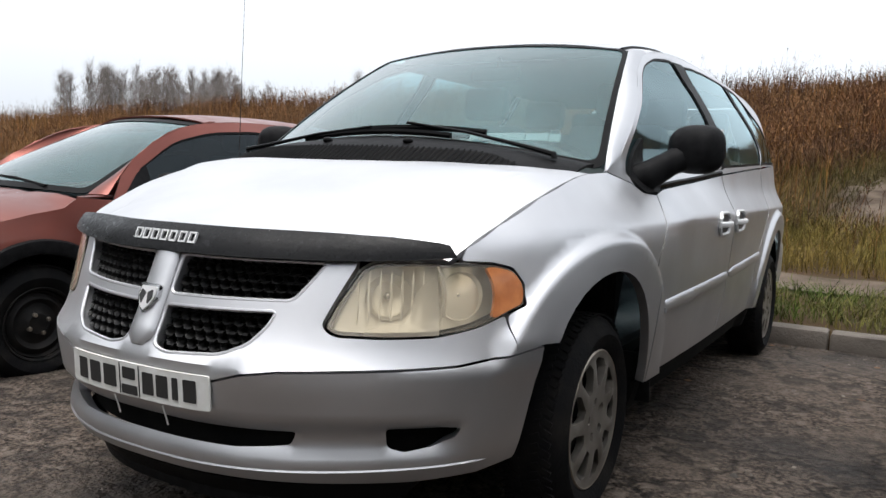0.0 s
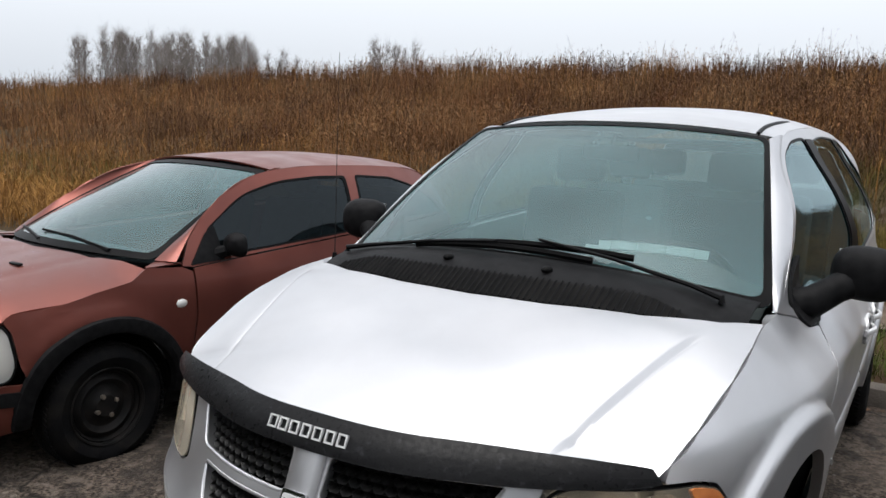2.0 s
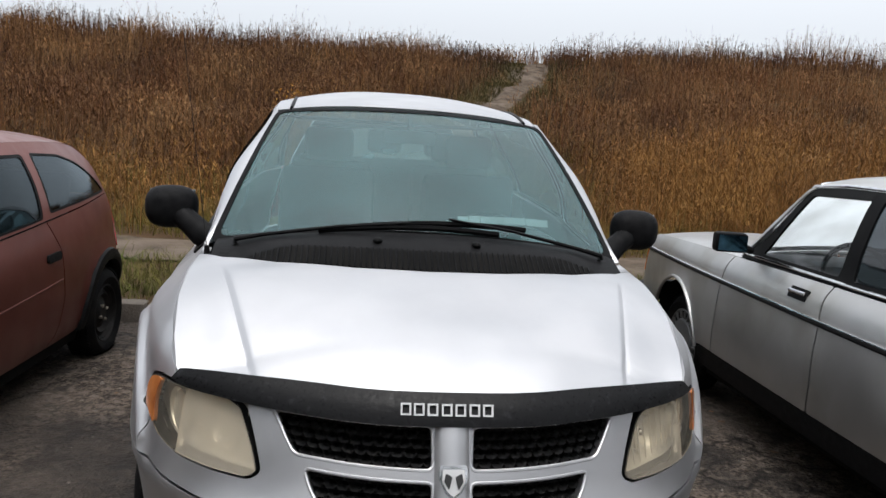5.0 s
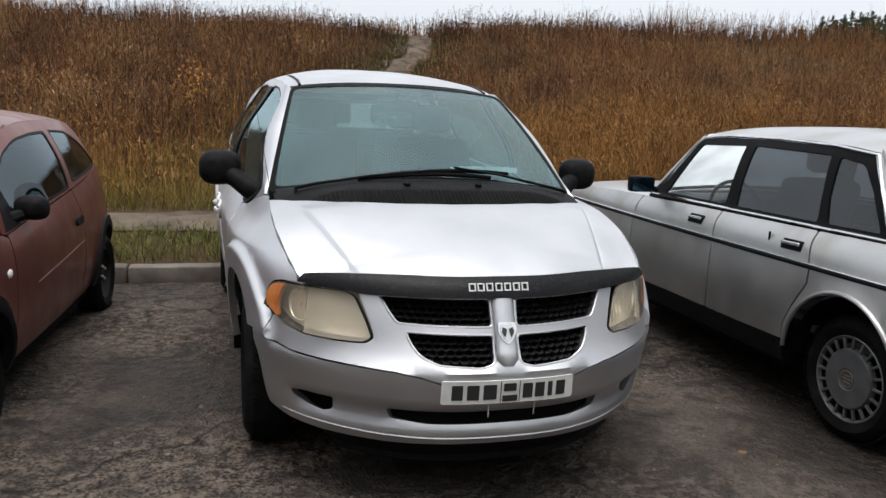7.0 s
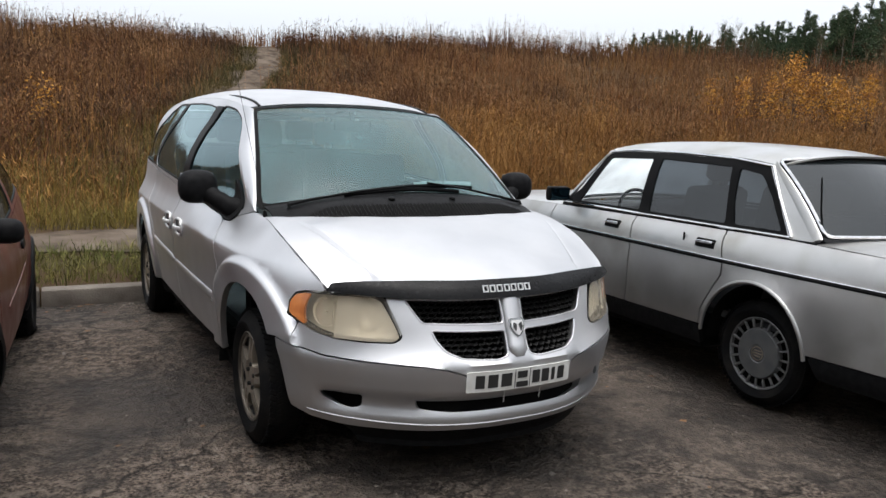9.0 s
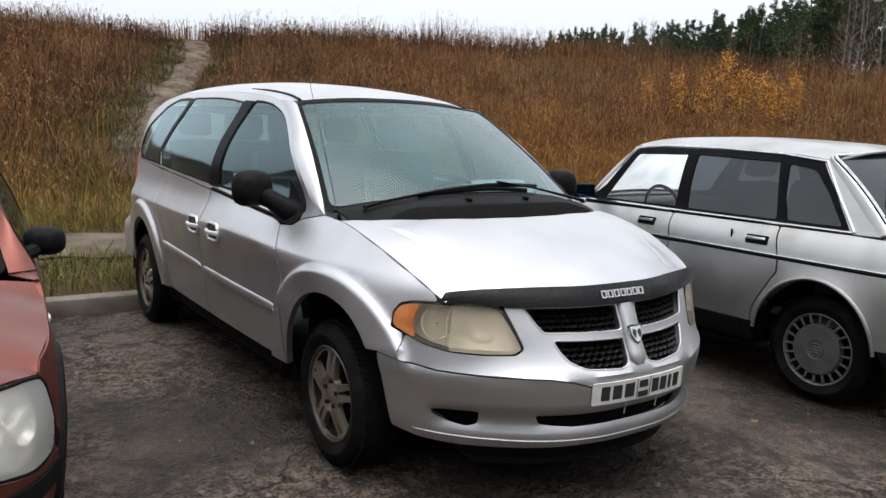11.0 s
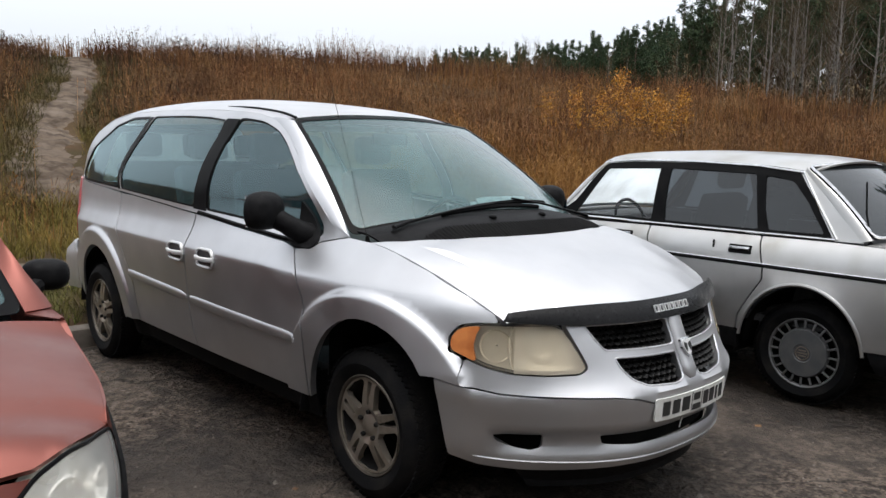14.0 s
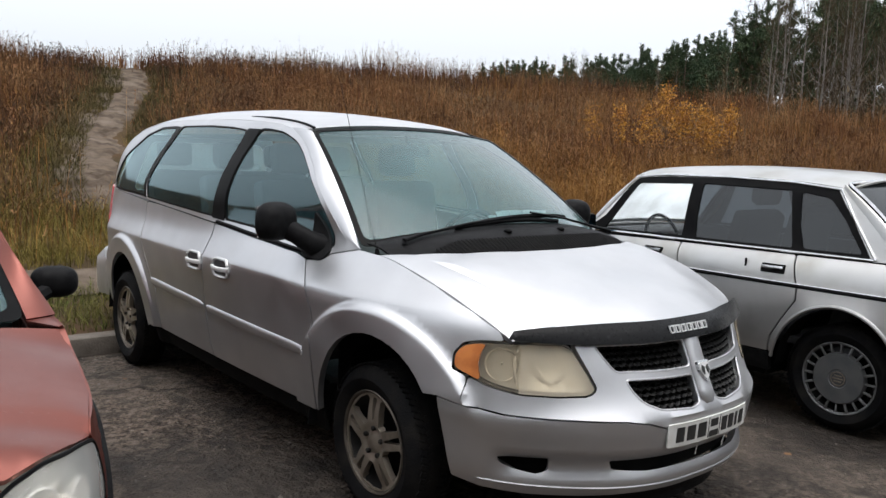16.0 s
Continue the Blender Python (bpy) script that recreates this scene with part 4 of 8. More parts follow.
        sweep(bm, [S(s * u, float(belt(u)) + 0.006, 0.004) for u in np.linspace(2.05, 2.96, 24)], 0.011, 6, up=(s, 0, 0))
        part("belt_seal", bm, DARK_TRIM, van)

    # windscreen, pillars, roof
    def ws(a, t):
        a, t = np.asarray(a, float), np.asarray(t, float)
        base = np.stack([0.778 * a, 0.10 + 0.175 * a * a, 1.150 - 0.083 * a * a], -1)
        top_ = np.stack([0.605 * a, 0.945 + 0.065 * a * a, 1.612 - 0.034 * a * a], -1)
        b = (4 * t * (1 - t))[..., None] * np.array([0, -0.012, 0.022])
        return base * (1 - t[..., None]) + top_ * t[..., None] + b
    scr = part("windscreen", sheet(ws, rounded([(-1, 0), (1, 0), (1, 1), (-1, 1)], 0.06), grid=0.08, edge=0.05, thick=0.0), GLASS_FRONT, van, "dewy tinted windscreen")
    scr.visible_shadow = False
    part("windscreen_band", sheet(lambda a, t: ws(a, t) + np.array([0, -0.002, 0.003]), rounded([(-1, 0), (1, 0), (1, 1), (-1, 1)], 0.06), [rounded([(-0.97, 0.035), (0.97, 0.035), (0.972, 0.98), (-0.972, 0.98)], 0.06)], grid=0.08, edge=0.04, thick=0.004), DARK_TRIM, van)
    ts = np.linspace(0, 1, 24)
    su, sz = pchip([0, 0.12, 0.28, 0.48, 0.66, 0.82, 0.94, 1], [1.75, 1.882, 2.022, 2.152, 2.272, 2.412, 2.56, 2.68]), pchip([0, 0.12, 0.28, 0.48, 0.66, 0.82, 0.94, 1], [1.066, 1.111, 1.211, 1.306, 1.396, 1.476, 1.549, 1.596])
    for s in both:
        rows = []
        for t in ts:
            a = ws(np.array(s * 1.002), np.array(t))
            b = S(s * float(su(t)), float(sz(t)))
            mid = (a + b) / 2 + np.array([s * 0.010, -0.012, 0.010])
            rows.append([a * (1 - q) ** 2 + 2 * q * (1 - q) * mid + b * q * q for q in np.linspace(0, 1, 7)])
        bm = bmesh.new()
        loft(bm, rows)
        solid(bm, 0.01)
        part("windscreen_pillar", bm, SILVER, van)
    ye = np.linspace(2.63, 4.96, 42)
    zt = pchip([2.6, 2.78, 3.0, 3.5, 4.1, 4.62, 4.88, 5.04, 5.12], [1.575, 1.610, 1.632, 1.650, 1.655, 1.645, 1.610, 1.53, 1.46])
    zc = pchip([2.6, 2.75, 3.0, 3.3, 3.7, 4.2, 4.7, 5.05], [1.617, 1.660, 1.698, 1.725, 1.742, 1.747, 1.732, 1.69])
    rows = []
    for u in ye:
        e = S(u, float(zt(u)), 0.001)
        row_ = []
        for q in np.linspace(-1, 1, 33):
            f = abs(q) ** 2.6
            fwd = (1 - q * q) * -0.085 * float(step(3.2, 2.63, u)) - 0.065 * (1 - abs(q) ** 6) * float(step(3.0, 2.63, u))
            row_.append((e[0] * q, e[1] + fwd + (1 - q * q) * 0.14 * float(step(4.4, 4.96, u)), float(zc(u)) * (1 - f) + e[2] * f))
        rows.append(row_)
    bm = bmesh.new()
    loft(bm, rows)
    solid(bm, 0.012)
    part("roof", bm, SILVER, van)
    for s in both:
        bm = bmesh.new()
        pts = []
        for r_ in rows[:13]:
            p = r_[2 if s < 0 else 30]
            pts.append((p[0], p[1], p[2] + 0.001))
        sweep(bm, pts, [0.009] * 8 + [0.009 - 0.0015 * k for k in range(1, 6)], 6)
        part("roof_ditch_seal", bm, DARK_TRIM, van)

    # bonnet with two creases
    zc_h = pchip([-0.87, -0.80, -0.7, -0.55, -0.35, -0.15, 0.1, 0.2], [0.835, 0.876, 0.922, 0.972, 1.028, 1.078, 1.118, 1.128])
    edge_r = [(float(S(u, z)[0]) - 0.0035, float(S(u, z)[1])) for u, z in hood_line]
    back_ = [(0.725, 0.070), (0.69, 0.010), (0.5, -0.090), (0.25, -0.142), (0, -0.158)]
    front_ = [(0.672, -0.597), (0.612, -0.638), (0.484, -0.702), (0.3, -0.759), (0.15, -0.789), (0, -0.797)]
    right = [(x, y, 0) for x, y in edge_r] + [(x, y, 0) for x, y in back_[1:]]
    left = [(-x, y, 0) for x, y, _ in right[::-1]][1:]
    full = right + left + [(-x, y, 0) for x, y in front_] + [(x, y, 0) for x, y in front_[::-1]][1:]

    edge_z, edge_x = pchip([q[1] for q in edge_r], [float(S(u, z)[2]) for u, z in hood_line]), pchip([q[1] for q in edge_r], [q[0] for q in edge_r])

    def hood_fit(x, y):
        """The bonnet: one bow from wing to wing, turned down along its front edge, with two soft creases."""
        a = np.abs(x)
        yf = np.interp(a, [q[0] for q in front_[::-1]], [q[1] for q in front_[::-1]])
        zc = zc_h(y - (yf - front_[-1][1]) * step(0.50, 0.0, y - yf))
        f = np.clip(a / edge_x(y), 0, 1.05)
        z = zc - (zc - edge_z(y) - 0.001) * (0.45 * f ** 2 + 0.55 * f ** 5)
        w = a - 0.56 - 0.29 * (y + 0.465)
        z = z + (0.009 * step(0.008, -0.008, w) * step(-0.5, 0.0, w) - 0.004 * np.exp(-((w - 0.006) / 0.009) ** 2)) * step(-0.74, -0.6, y) * step(-0.06, -0.18, y)
        return np.stack([x, y, z], -1)
    ridge = [(s * (0.56 + 0.29 * (y + 0.465) + w), y) for s in both for y in np.arange(-0.70, -0.02, 0.014) for w in (-0.018, -0.010, -0.004, 0.002, 0.008, 0.014, 0.022)]
    part("bonnet", sheet(hood_fit, rounded(full, 0.01), grid=0.022, edge=0.02, thick=0.02, extra=ridge), SILVER, van)

    # smoked deflector along the bonnet's edge
    d_top = pchip([0, 0.3, 0.5, 0.65, 0.78, 0.86], [0.888, 0.887, 0.886, 0.882, 0.872, 0.855])
    d_low = pchip([0, 0.3, 0.5, 0.65, 0.78, 0.86], [0.806, 0.806, 0.808, 0.814, 0.823, 0.832])

    def visor(u, v):
        a = np.abs(u)
        z = d_low(a) + (d_top(a) - d_low(a)) * v
        return S(u, z, 0.026 - 0.008 * v + 0.002 * np.sin(np.pi * v))
    defl = part("bonnet_deflector", sheet(visor, rounded([(-0.84, 0.02), (0.84, 0.02), (0.826, 0.98), (-0.826, 0.98)], 0.02), grid=0.06, edge=0.04, thick=0.006), DEFLECTOR, van, "black plastic bonnet deflector wet with drops")
    # raised letter shapes on the deflector, unlettered
    for k in range(7):
        x = -0.128 + k * 0.0365
        bm = bmesh.new()
        c = Vector(visor(np.array(x), np.array(0.52)))
        rot = Matrix.Translation(c + Vector((0, -0.003, 0.001))) @ Matrix.Rotation(-0.42, 4, "X")
        w_, t_, hh = 0.013, 0.0045, 0.015
        for x0, x1, z0, z1 in ((-w_, w_, hh - t_, hh), (-w_, w_, -hh, -hh + t_), (-w_, -w_ + t_, -hh + t_, hh - t_), (w_ - t_, w_, -hh + t_, hh - t_)):
            box(bm, x0, x1, -0.003, 0.003, z0, z1, rot)
        part("letter_block", bm, CHROME_PLASTIC, defl)

    # scuttle panel, slots, wipers, nozzles
    def cowl(x, t):
        x, t = np.asarray(x, float), np.asarray(t, float)
        yb = np.interp(np.abs(x), [0, 0.25, 0.5, 0.69, 0.74], [-0.153, -0.137, -0.085, 0.015, 0.090])
        a = x / 0.768
        g = ws(a, np.full(np.shape(a), 0.03))
        zb = hood_fit(x, yb)[..., 2] - 0.012
        y = yb + (g[..., 1] - yb) * t
        z = zb + (g[..., 2] - zb) * t + 0.026 * np.sin(np.pi * np.clip(t, 0, 1)) * (1 - 0.6 * (x / 0.748) ** 4)
        return np.stack([x, y, z], -1)
    scuttle = part("scuttle_panel", sheet(cowl, rounded([(-0.742, 0), (0.742, 0), (0.745, 1.0), (-0.745, 1.0)], 0.01), grid=0.05, edge=0.03, thick=0.01), BLACK_PLASTIC, van)
    # flat black sheet on the panel, painting the slots' shade under the slats
    part("scuttle_slot", sheet(lambda x, t: cowl(x, t) + np.array([0, 0, 0.002]), rounded([(-0.62, 0.05), (0.62, 0.05), (0.5, 0.36), (-0.5, 0.36)], 0.05), grid=0.05, edge=0.03, thick=0.001), SHADOW_GAP, scuttle)
    for k in range(60):
        x = -0.58 + k * 1.16 / 59
        t1 = 0.37 - 0.20 * max(0, (abs(x) - 0.46) / 0.12)
        bm = bmesh.new()
        sweep(bm, [cowl(x, t) + np.array([0, 0, 0.004]) for t in np.linspace(0.05, t1, 4)], 0.0038, 4)
        part("scuttle_slat", bm, BLACK_PLASTIC, scuttle)
    for x in (-0.17, 0.175):
        bm = bmesh.new()
        c = cowl(x, 0.55)
        bmesh.ops.create_uvsphere(bm, u_segments=12, v_segments=8, radius=0.017, matrix=Matrix.Translation(c + np.array([0, 0, 0.004])) @ Matrix.Diagonal((1, 1.3, 0.7, 1)))
        part("washer_nozzle", bm, DARK_TRIM, scuttle)
    for piv, tip, bl0, bl1 in ((0.665, (0.09, 0.062), (0.385, 0.064), (-0.285, 0.020)), (-0.665, (-0.05, 0.030), (0.275, 0.020), (-0.375, 0.006))):
        w = new("wiper")
        w.parent = van
        p0 = cowl(piv, 0.45) + np.array([0, 0, 0.006])

        def on_glass(x, t, lift):
            p = ws(np.array(x / (0.778 - 0.173 * t)), np.array(t))
            return np.array([x, p[1], p[2]]) + np.array([0, -0.45, 0.9]) * lift
        bm = bmesh.new()
        e = on_glass(*tip, 0.042)
        k1 = p0 + (e - p0) * 0.16 + np.array([0, 0.02, 0.016])
        sweep(bm, [p0, p0 + np.array([0, 0, 0.014]), k1, k1 + (e - k1) * 0.5 + np.array([0, 0, 0.008]), e], [0.017, 0.014, 0.011, 0.008, 0.007], 8, 0.7)
        part("wiper_arm", bm, DARK_TRIM, w)
        bm = bmesh.new()
        sweep(bm, [on_glass(bl0[0] + (bl1[0] - bl0[0]) * q, bl0[1] + (bl1[1] - bl0[1]) * q + 0.012 * math.sin(math.pi * q), 0.026) for q in np.linspace(0, 1, 12)], 0.009, 6, 1.3)
        part("wiper_blade", bm, DARK_TRIM, w)

    # aerial
    bm = bmesh.new()
    sweep(bm, [(-0.765, 0.165, 1.045), (-0.767, 0.168, 1.080)], [0.013, 0.008], 10)
    ant = part("aerial_base", bm, DARK_TRIM, van)
    bm = bmesh.new()
    sweep(bm, [(-0.767, 0.168, 1.075), (-0.83, 0.245, 1.46), (-0.89, 0.32, 1.84)], [0.0018, 0.0012, 0.0009], 6)
    part("aerial_rod", bm, STEEL_DARK, ant)

    # door mirrors
    for s in both:
        mir = new("door_mirror")
        mir.parent = van
        tagged(mir, "black plastic door mirror")
        bm = bmesh.new()
        bmesh.ops.create_uvsphere(bm, u_segments=28, v_segments=18, radius=1.0)
        for v in bm.verts:
            x, y, z = v.co
            sq = lambda a, p: math.copysign(abs(a) ** p, a)
            v.co = Vector((sq(x, 0.72) * 0.105, (y * 0.085 if y < 0 else y * 0.02), sq(z, 0.75) * 0.088))
        bmesh.ops.transform(bm, matrix=Matrix.Translation((s * 0.99, 0.66, 1.158)) @ Matrix.Rotation(-s * 0.22, 4, "Z"), verts=bm.verts)
        part("mirror_shell", bm, BLACK_PLASTIC, mir)
        bm = bmesh.new()
        sweep(bm, [(s * 0.78, 0.55, 1.035), (s * 0.855, 0.565, 1.065), (s * 0.91, 0.60, 1.105), (s * 0.95, 0.63, 1.13)], [0.062, 0.052, 0.046, 0.05], 12, 1.0)
        part("mirror_arm", bm, BLACK_PLASTIC, mir)
        o = [(1.925, 1.035, 0.02), (1.95, 1.002, 0.03), (2.07, 1.002, 0.01), (2.15, 1.03, 0.01), (2.13, 1.20, 0.01), (2.02, 1.128, 0)]
        part("mirror_base", sheet(lambda u, v: S(u, v, 0.012), rounded([(s * p[0], *p[1:]) for p in o][::s], 0.015), grid=0.03, edge=0.02, thick=0.016), BLACK_PLASTIC, mir)
        bm = bmesh.new()
        box(bm, -0.088, 0.088, -0.002, 0.002, -0.07, 0.07, Matrix.Translation((s * 0.99, 0.672, 1.158)) @ Matrix.Rotation(-s * 0.22, 4, "Z"), 0.001)
        part("mirror_glass", bm, CHROME, mir)

    # back: bumper, tailgate, lamps
    part("tailgate", sheet(lambda u, v: S(np.where(u >= 0, 6.215 - u, -(6.215 + u)), v), rounded([(-0.84, 0.64), (0.84, 0.64), (0.84, 1.22), (0.60, 1.58), (-0.60, 1.58), (-0.84, 1.22)], 0.06), [rounded([(-0.64, 1.13), (0.64, 1.13), (0.50, 1.52), (-0.50, 1.52)], 0.06)], grid=0.08, edge=0.05, flip=True), SILVER, van)
    part("rear_window", sheet(lambda u, v: S(np.where(u >= 0, 6.215 - u, -(6.215 + u)), v, -0.004), rounded([(-0.64, 1.13), (0.64, 1.13), (0.50, 1.52), (-0.50, 1.52)], 0.06), grid=0.08, edge=0.05, thick=0.0, flip=True), GLASS_TAIL, van, "misted rear window")
    for s in both:
        o = [(5.12, 0.90), (5.24, 1.18), (5.42, 1.18), (5.42, 0.78), (5.12, 0.78)]
        part("tail_lamp", sheet(lambda u, v: S(u, v, 0.016), rounded([(s * p[0], p[1]) for p in o][::s], 0.02), grid=0.03, edge=0.02, thick=0.02), RED_LENS, van, "red tail lamp lens")
        o = [(4.84, 0.64), (5.1, 0.70), (5.7, 0.70), (6.21, 0.70), (6.21, 0.36), (5.3, 0.36), (4.80, 0.40)]
        part("rear_bumper", sheet(lambda u, v: S(u, v, 0.03 * step(4.8, 5.1, np.abs(u))), rounded([(s * p[0], p[1]) for p in o][::s], 0.03), grid=0.05, edge=0.03, thick=0.02), SILVER, van)

    # underbody, wells, wheels
    bm = bmesh.new()
    box(bm, -0.5, 0.5, -0.55, 3.85, 0.2, 0.42)
    box(bm, -0.85, 0.85, 0.47, 2.36, 0.26, 0.44)
    part("underbody", bm, SHADOW_GAP, van)
    bm = bmesh.new()
    box(bm, -0.48, 0.48, -0.55, 0.12, 0.42, 0.80)
    box(bm, -0.80, 0.80, 0.30, 0.40, 0.42, 0.96)
    part("engine_bulkhead", bm, SHADOW_GAP, van)
    wheel_well(van, -0.02, 0.315, 0.79, 0.25, 0.43)
    wheel_well(van, 2.87, 0.315, 0.95, 0.32, 0.44)
    for s in both:
        tyre_and_rim(van, (s * 0.878, 0.0, 0.317), s, 0.317, 0.205, 0.212, "twin" if s < 0 else "cover")
        tyre_and_rim(van, (s * 0.950, 2.878, 0.317), s, 0.317, 0.205, 0.212, "twin" if s < 0 else "cover")
        bm = bmesh.new()
        box(bm, -0.07, 0.07, -0.006, 0.006, -0.06, 0.12, Matrix.Translation((s * 0.86, 0.43, 0.33)) @ Matrix.Rotation(0.15, 4, "X"), 0.004)
        part("mud_flap", bm, BLACK_PLASTIC, van)

    # cabin
    bm = bmesh.new()
    box(bm, -0.80, 0.80, 0.40, 3.75, 0.42, 0.47)
    part("cabin_floor", bm, CABIN_GREY, van)
    bm = bmesh.new()
    rows = []
    for x in np.linspace(-0.74, 0.74, 25):
        a = 0.04 * (x / 0.74) ** 2
        rows.append([(x, 0.16 + 0.14 * (x / 0.74) ** 2, 1.06 - 0.03 * (x / 0.74) ** 2), (x, 0.45 + a, 1.075 + 0.10 * math.exp(-((x - 0.36) / 0.24) ** 4)), (x, 0.68 + a, 1.06 + 0.08 * math.exp(-((x - 0.36) / 0.24) ** 4)), (x, 0.76, 0.98), (x, 0.72, 0.75), (x, 0.60, 0.5)])
    loft(bm, rows)
    solid(bm, 0.01)
    part("dashboard", bm, CABIN_BEIGE, van)
    bm = bmesh.new()
    ring = [(0.37 + 0.19 * math.cos(a), 0.93 - 0.09 * math.sin(a), 1.0 + 0.17 * math.sin(a)) for a in np.linspace(0, 2 * math.pi, 33)]
    sweep(bm, ring, 0.015, 8, cap=False)
    wheel_ = part("steering_wheel", bm, DARK_TRIM, van)
    bm = bmesh.new()
    sweep(bm, [(0.37, 0.72, 0.95), (0.37, 0.92, 0.99)], 0.03, 8)
    box(bm, 0.19, 0.55, 0.91, 0.94, 0.98, 1.02)
    part("steering_column", bm, DARK_TRIM, wheel_)
    for x in (-0.38, 0.38):
        seat(van, x, 1.25, 0.62)
        seat(van, x, 2.05, 0.62)
    seat(van, 0, 3.0, 0.62, 1.3, 3)
    bm = bmesh.new()
    box(bm, -0.12, 0.12, 0.985, 1.0, 1.465, 1.53, None, 0.015)
    sweep(bm, [(0, 1.0, 1.52), (0, 1.03, 1.575)], 0.01, 6)
    part("rear_view_mirror", bm, DARK_TRIM, van)
    # row of white slips on the dashboard, modelling a bright reflection in the windscreen
    bm = bmesh.new()
    for k in range(9):
        x = 0.145 + k * 0.047
        box(bm, -0.0225, 0.0225, -0.002, 0.002, 0, 0.030 - 0.012 * (k == 0), Matrix.Translation((x, 0.455 - 0.004 * (k % 2), 1.176 - 0.05 * abs((x - 0.36) / 0.24) ** 4 * 0.4)) @ Matrix.Rotation(-0.5 + 0.05 * (k % 3), 4, "X"))
    part("paper_strip", bm, PLATE_WHITE, van, "white strip standing in for a reflection in the windscreen")
    bm = bmesh.new()
    box(bm, -0.6, 0.6, 1.05, 3.4, 1.555, 1.565, None, 0.004)
    part("headlining", bm, CABIN_BEIGE, van)
    return van


DEFLECTOR = material("wet_black_plastic", (0.005, 0.005, 0.0055), 0.36, spec=0.12, second=(0.018, 0.018, 0.02), scale=55, low=0.6, high=0.7, bump=0.12, bump_scale=60, rough_var=0.12)
build_van()


# ---- shells of the two neighbours: the copper hatchback and the old silver saloon ----
HATCH_AT = pose(-2.745, 0.055, 0, 0, 0, -4.0)
HATCH = Shell(
    plan=[(0, -0.745), (0.2, -0.738), (0.4, -0.715), (0.57, -0.66), (0.69, -0.565), (0.765, -0.42), (0.798, -0.15), (0.81, 0.2), (0.82, 0.7), (0.825, 1.3), (0.82, 1.9),
          (0.805, 2.4), (0.765, 2.75), (0.66, 2.95), (0.45, 3.03), (0, 3.06)],
    front=[(0.18, -0.06), (0.3, 0), (0.45, 0), (0.55, -0.025), (0.65, -0.07), (0.75, -0.15)],
    corner=[(0.18, -0.06), (0.3, 0), (0.5, 0), (0.6, -0.02), (0.7, -0.045), (0.8, -0.10)],
    side=[(0.18, -0.07), (0.3, -0.022), (0.5, 0), (0.65, -0.002), (0.78, -0.015), (0.86, -0.032), (1.0, -0.073), (1.1, -0.114), (1.2, -0.167), (1.3, -0.235), (1.38, -0.33)],
    back=[(0.18, -0.06), (0.5, 0), (0.68, -0.015), (0.9, -0.05), (1.1, -0.13), (1.3, -0.26), (1.38, -0.33)],
    joints=(0.3, 0.75, 1.2, 3.5, 4.0), wheels=((0.0, 0.29), (2.49, 0.29)), flare=0.012, flare_r=(0.33, 0.39),
    extra=lambda y, z: -0.045 * step(1.6, 0.6, y) * step(0.76, 1.04, z) * step(0.2, 0.55, y),
    lift=lambda y, z: 0.03 * step(-0.15, -0.42, y) * step(0.40, 0.58, z), stretch=0.063)
SALOON_AT = pose(2.648, 2.025, 0, 0, 0, 180.0) @ Matrix.Diagonal((1.0, 0.98, 1.045, 1))
SALOON = Shell(
    plan=[(0, -0.87), (0.5, -0.86), (0.68, -0.82), (0.76, -0.72), (0.80, -0.5), (0.825, 0.0), (0.845, 0.6), (0.853, 1.2), (0.855, 1.8), (0.85, 2.4), (0.835, 3.0),
          (0.81, 3.5), (0.76, 3.78), (0.66, 3.87), (0.4, 3.90), (0, 3.91)],
    front=[(0.2, -0.06), (0.35, 0), (0.6, 0), (0.72, -0.01), (0.82, -0.03), (0.9, -0.08)],
    corner=[(0.2, -0.06), (0.35, 0), (0.6, 0), (0.72, -0.01), (0.82, -0.03), (0.9, -0.08)],
    side=[(0.2, -0.07), (0.33, -0.025), (0.5, -0.004), (0.62, 0), (0.72, -0.006), (0.83, -0.022), (0.89, -0.05), (0.925, -0.085), (1.1, -0.15), (1.28, -0.225), (1.335, -0.265), (1.38, -0.34)],
    back=[(0.2, -0.06), (0.35, 0), (0.6, 0), (0.72, -0.004), (0.82, -0.012), (0.89, -0.03), (0.93, -0.06)],
    joints=(0.3, 0.75, 1.3, 4.3, 4.8), wheels=((0.0, 0.3), (2.65, 0.3)), flare=0.010, flare_r=(0.33, 0.39))


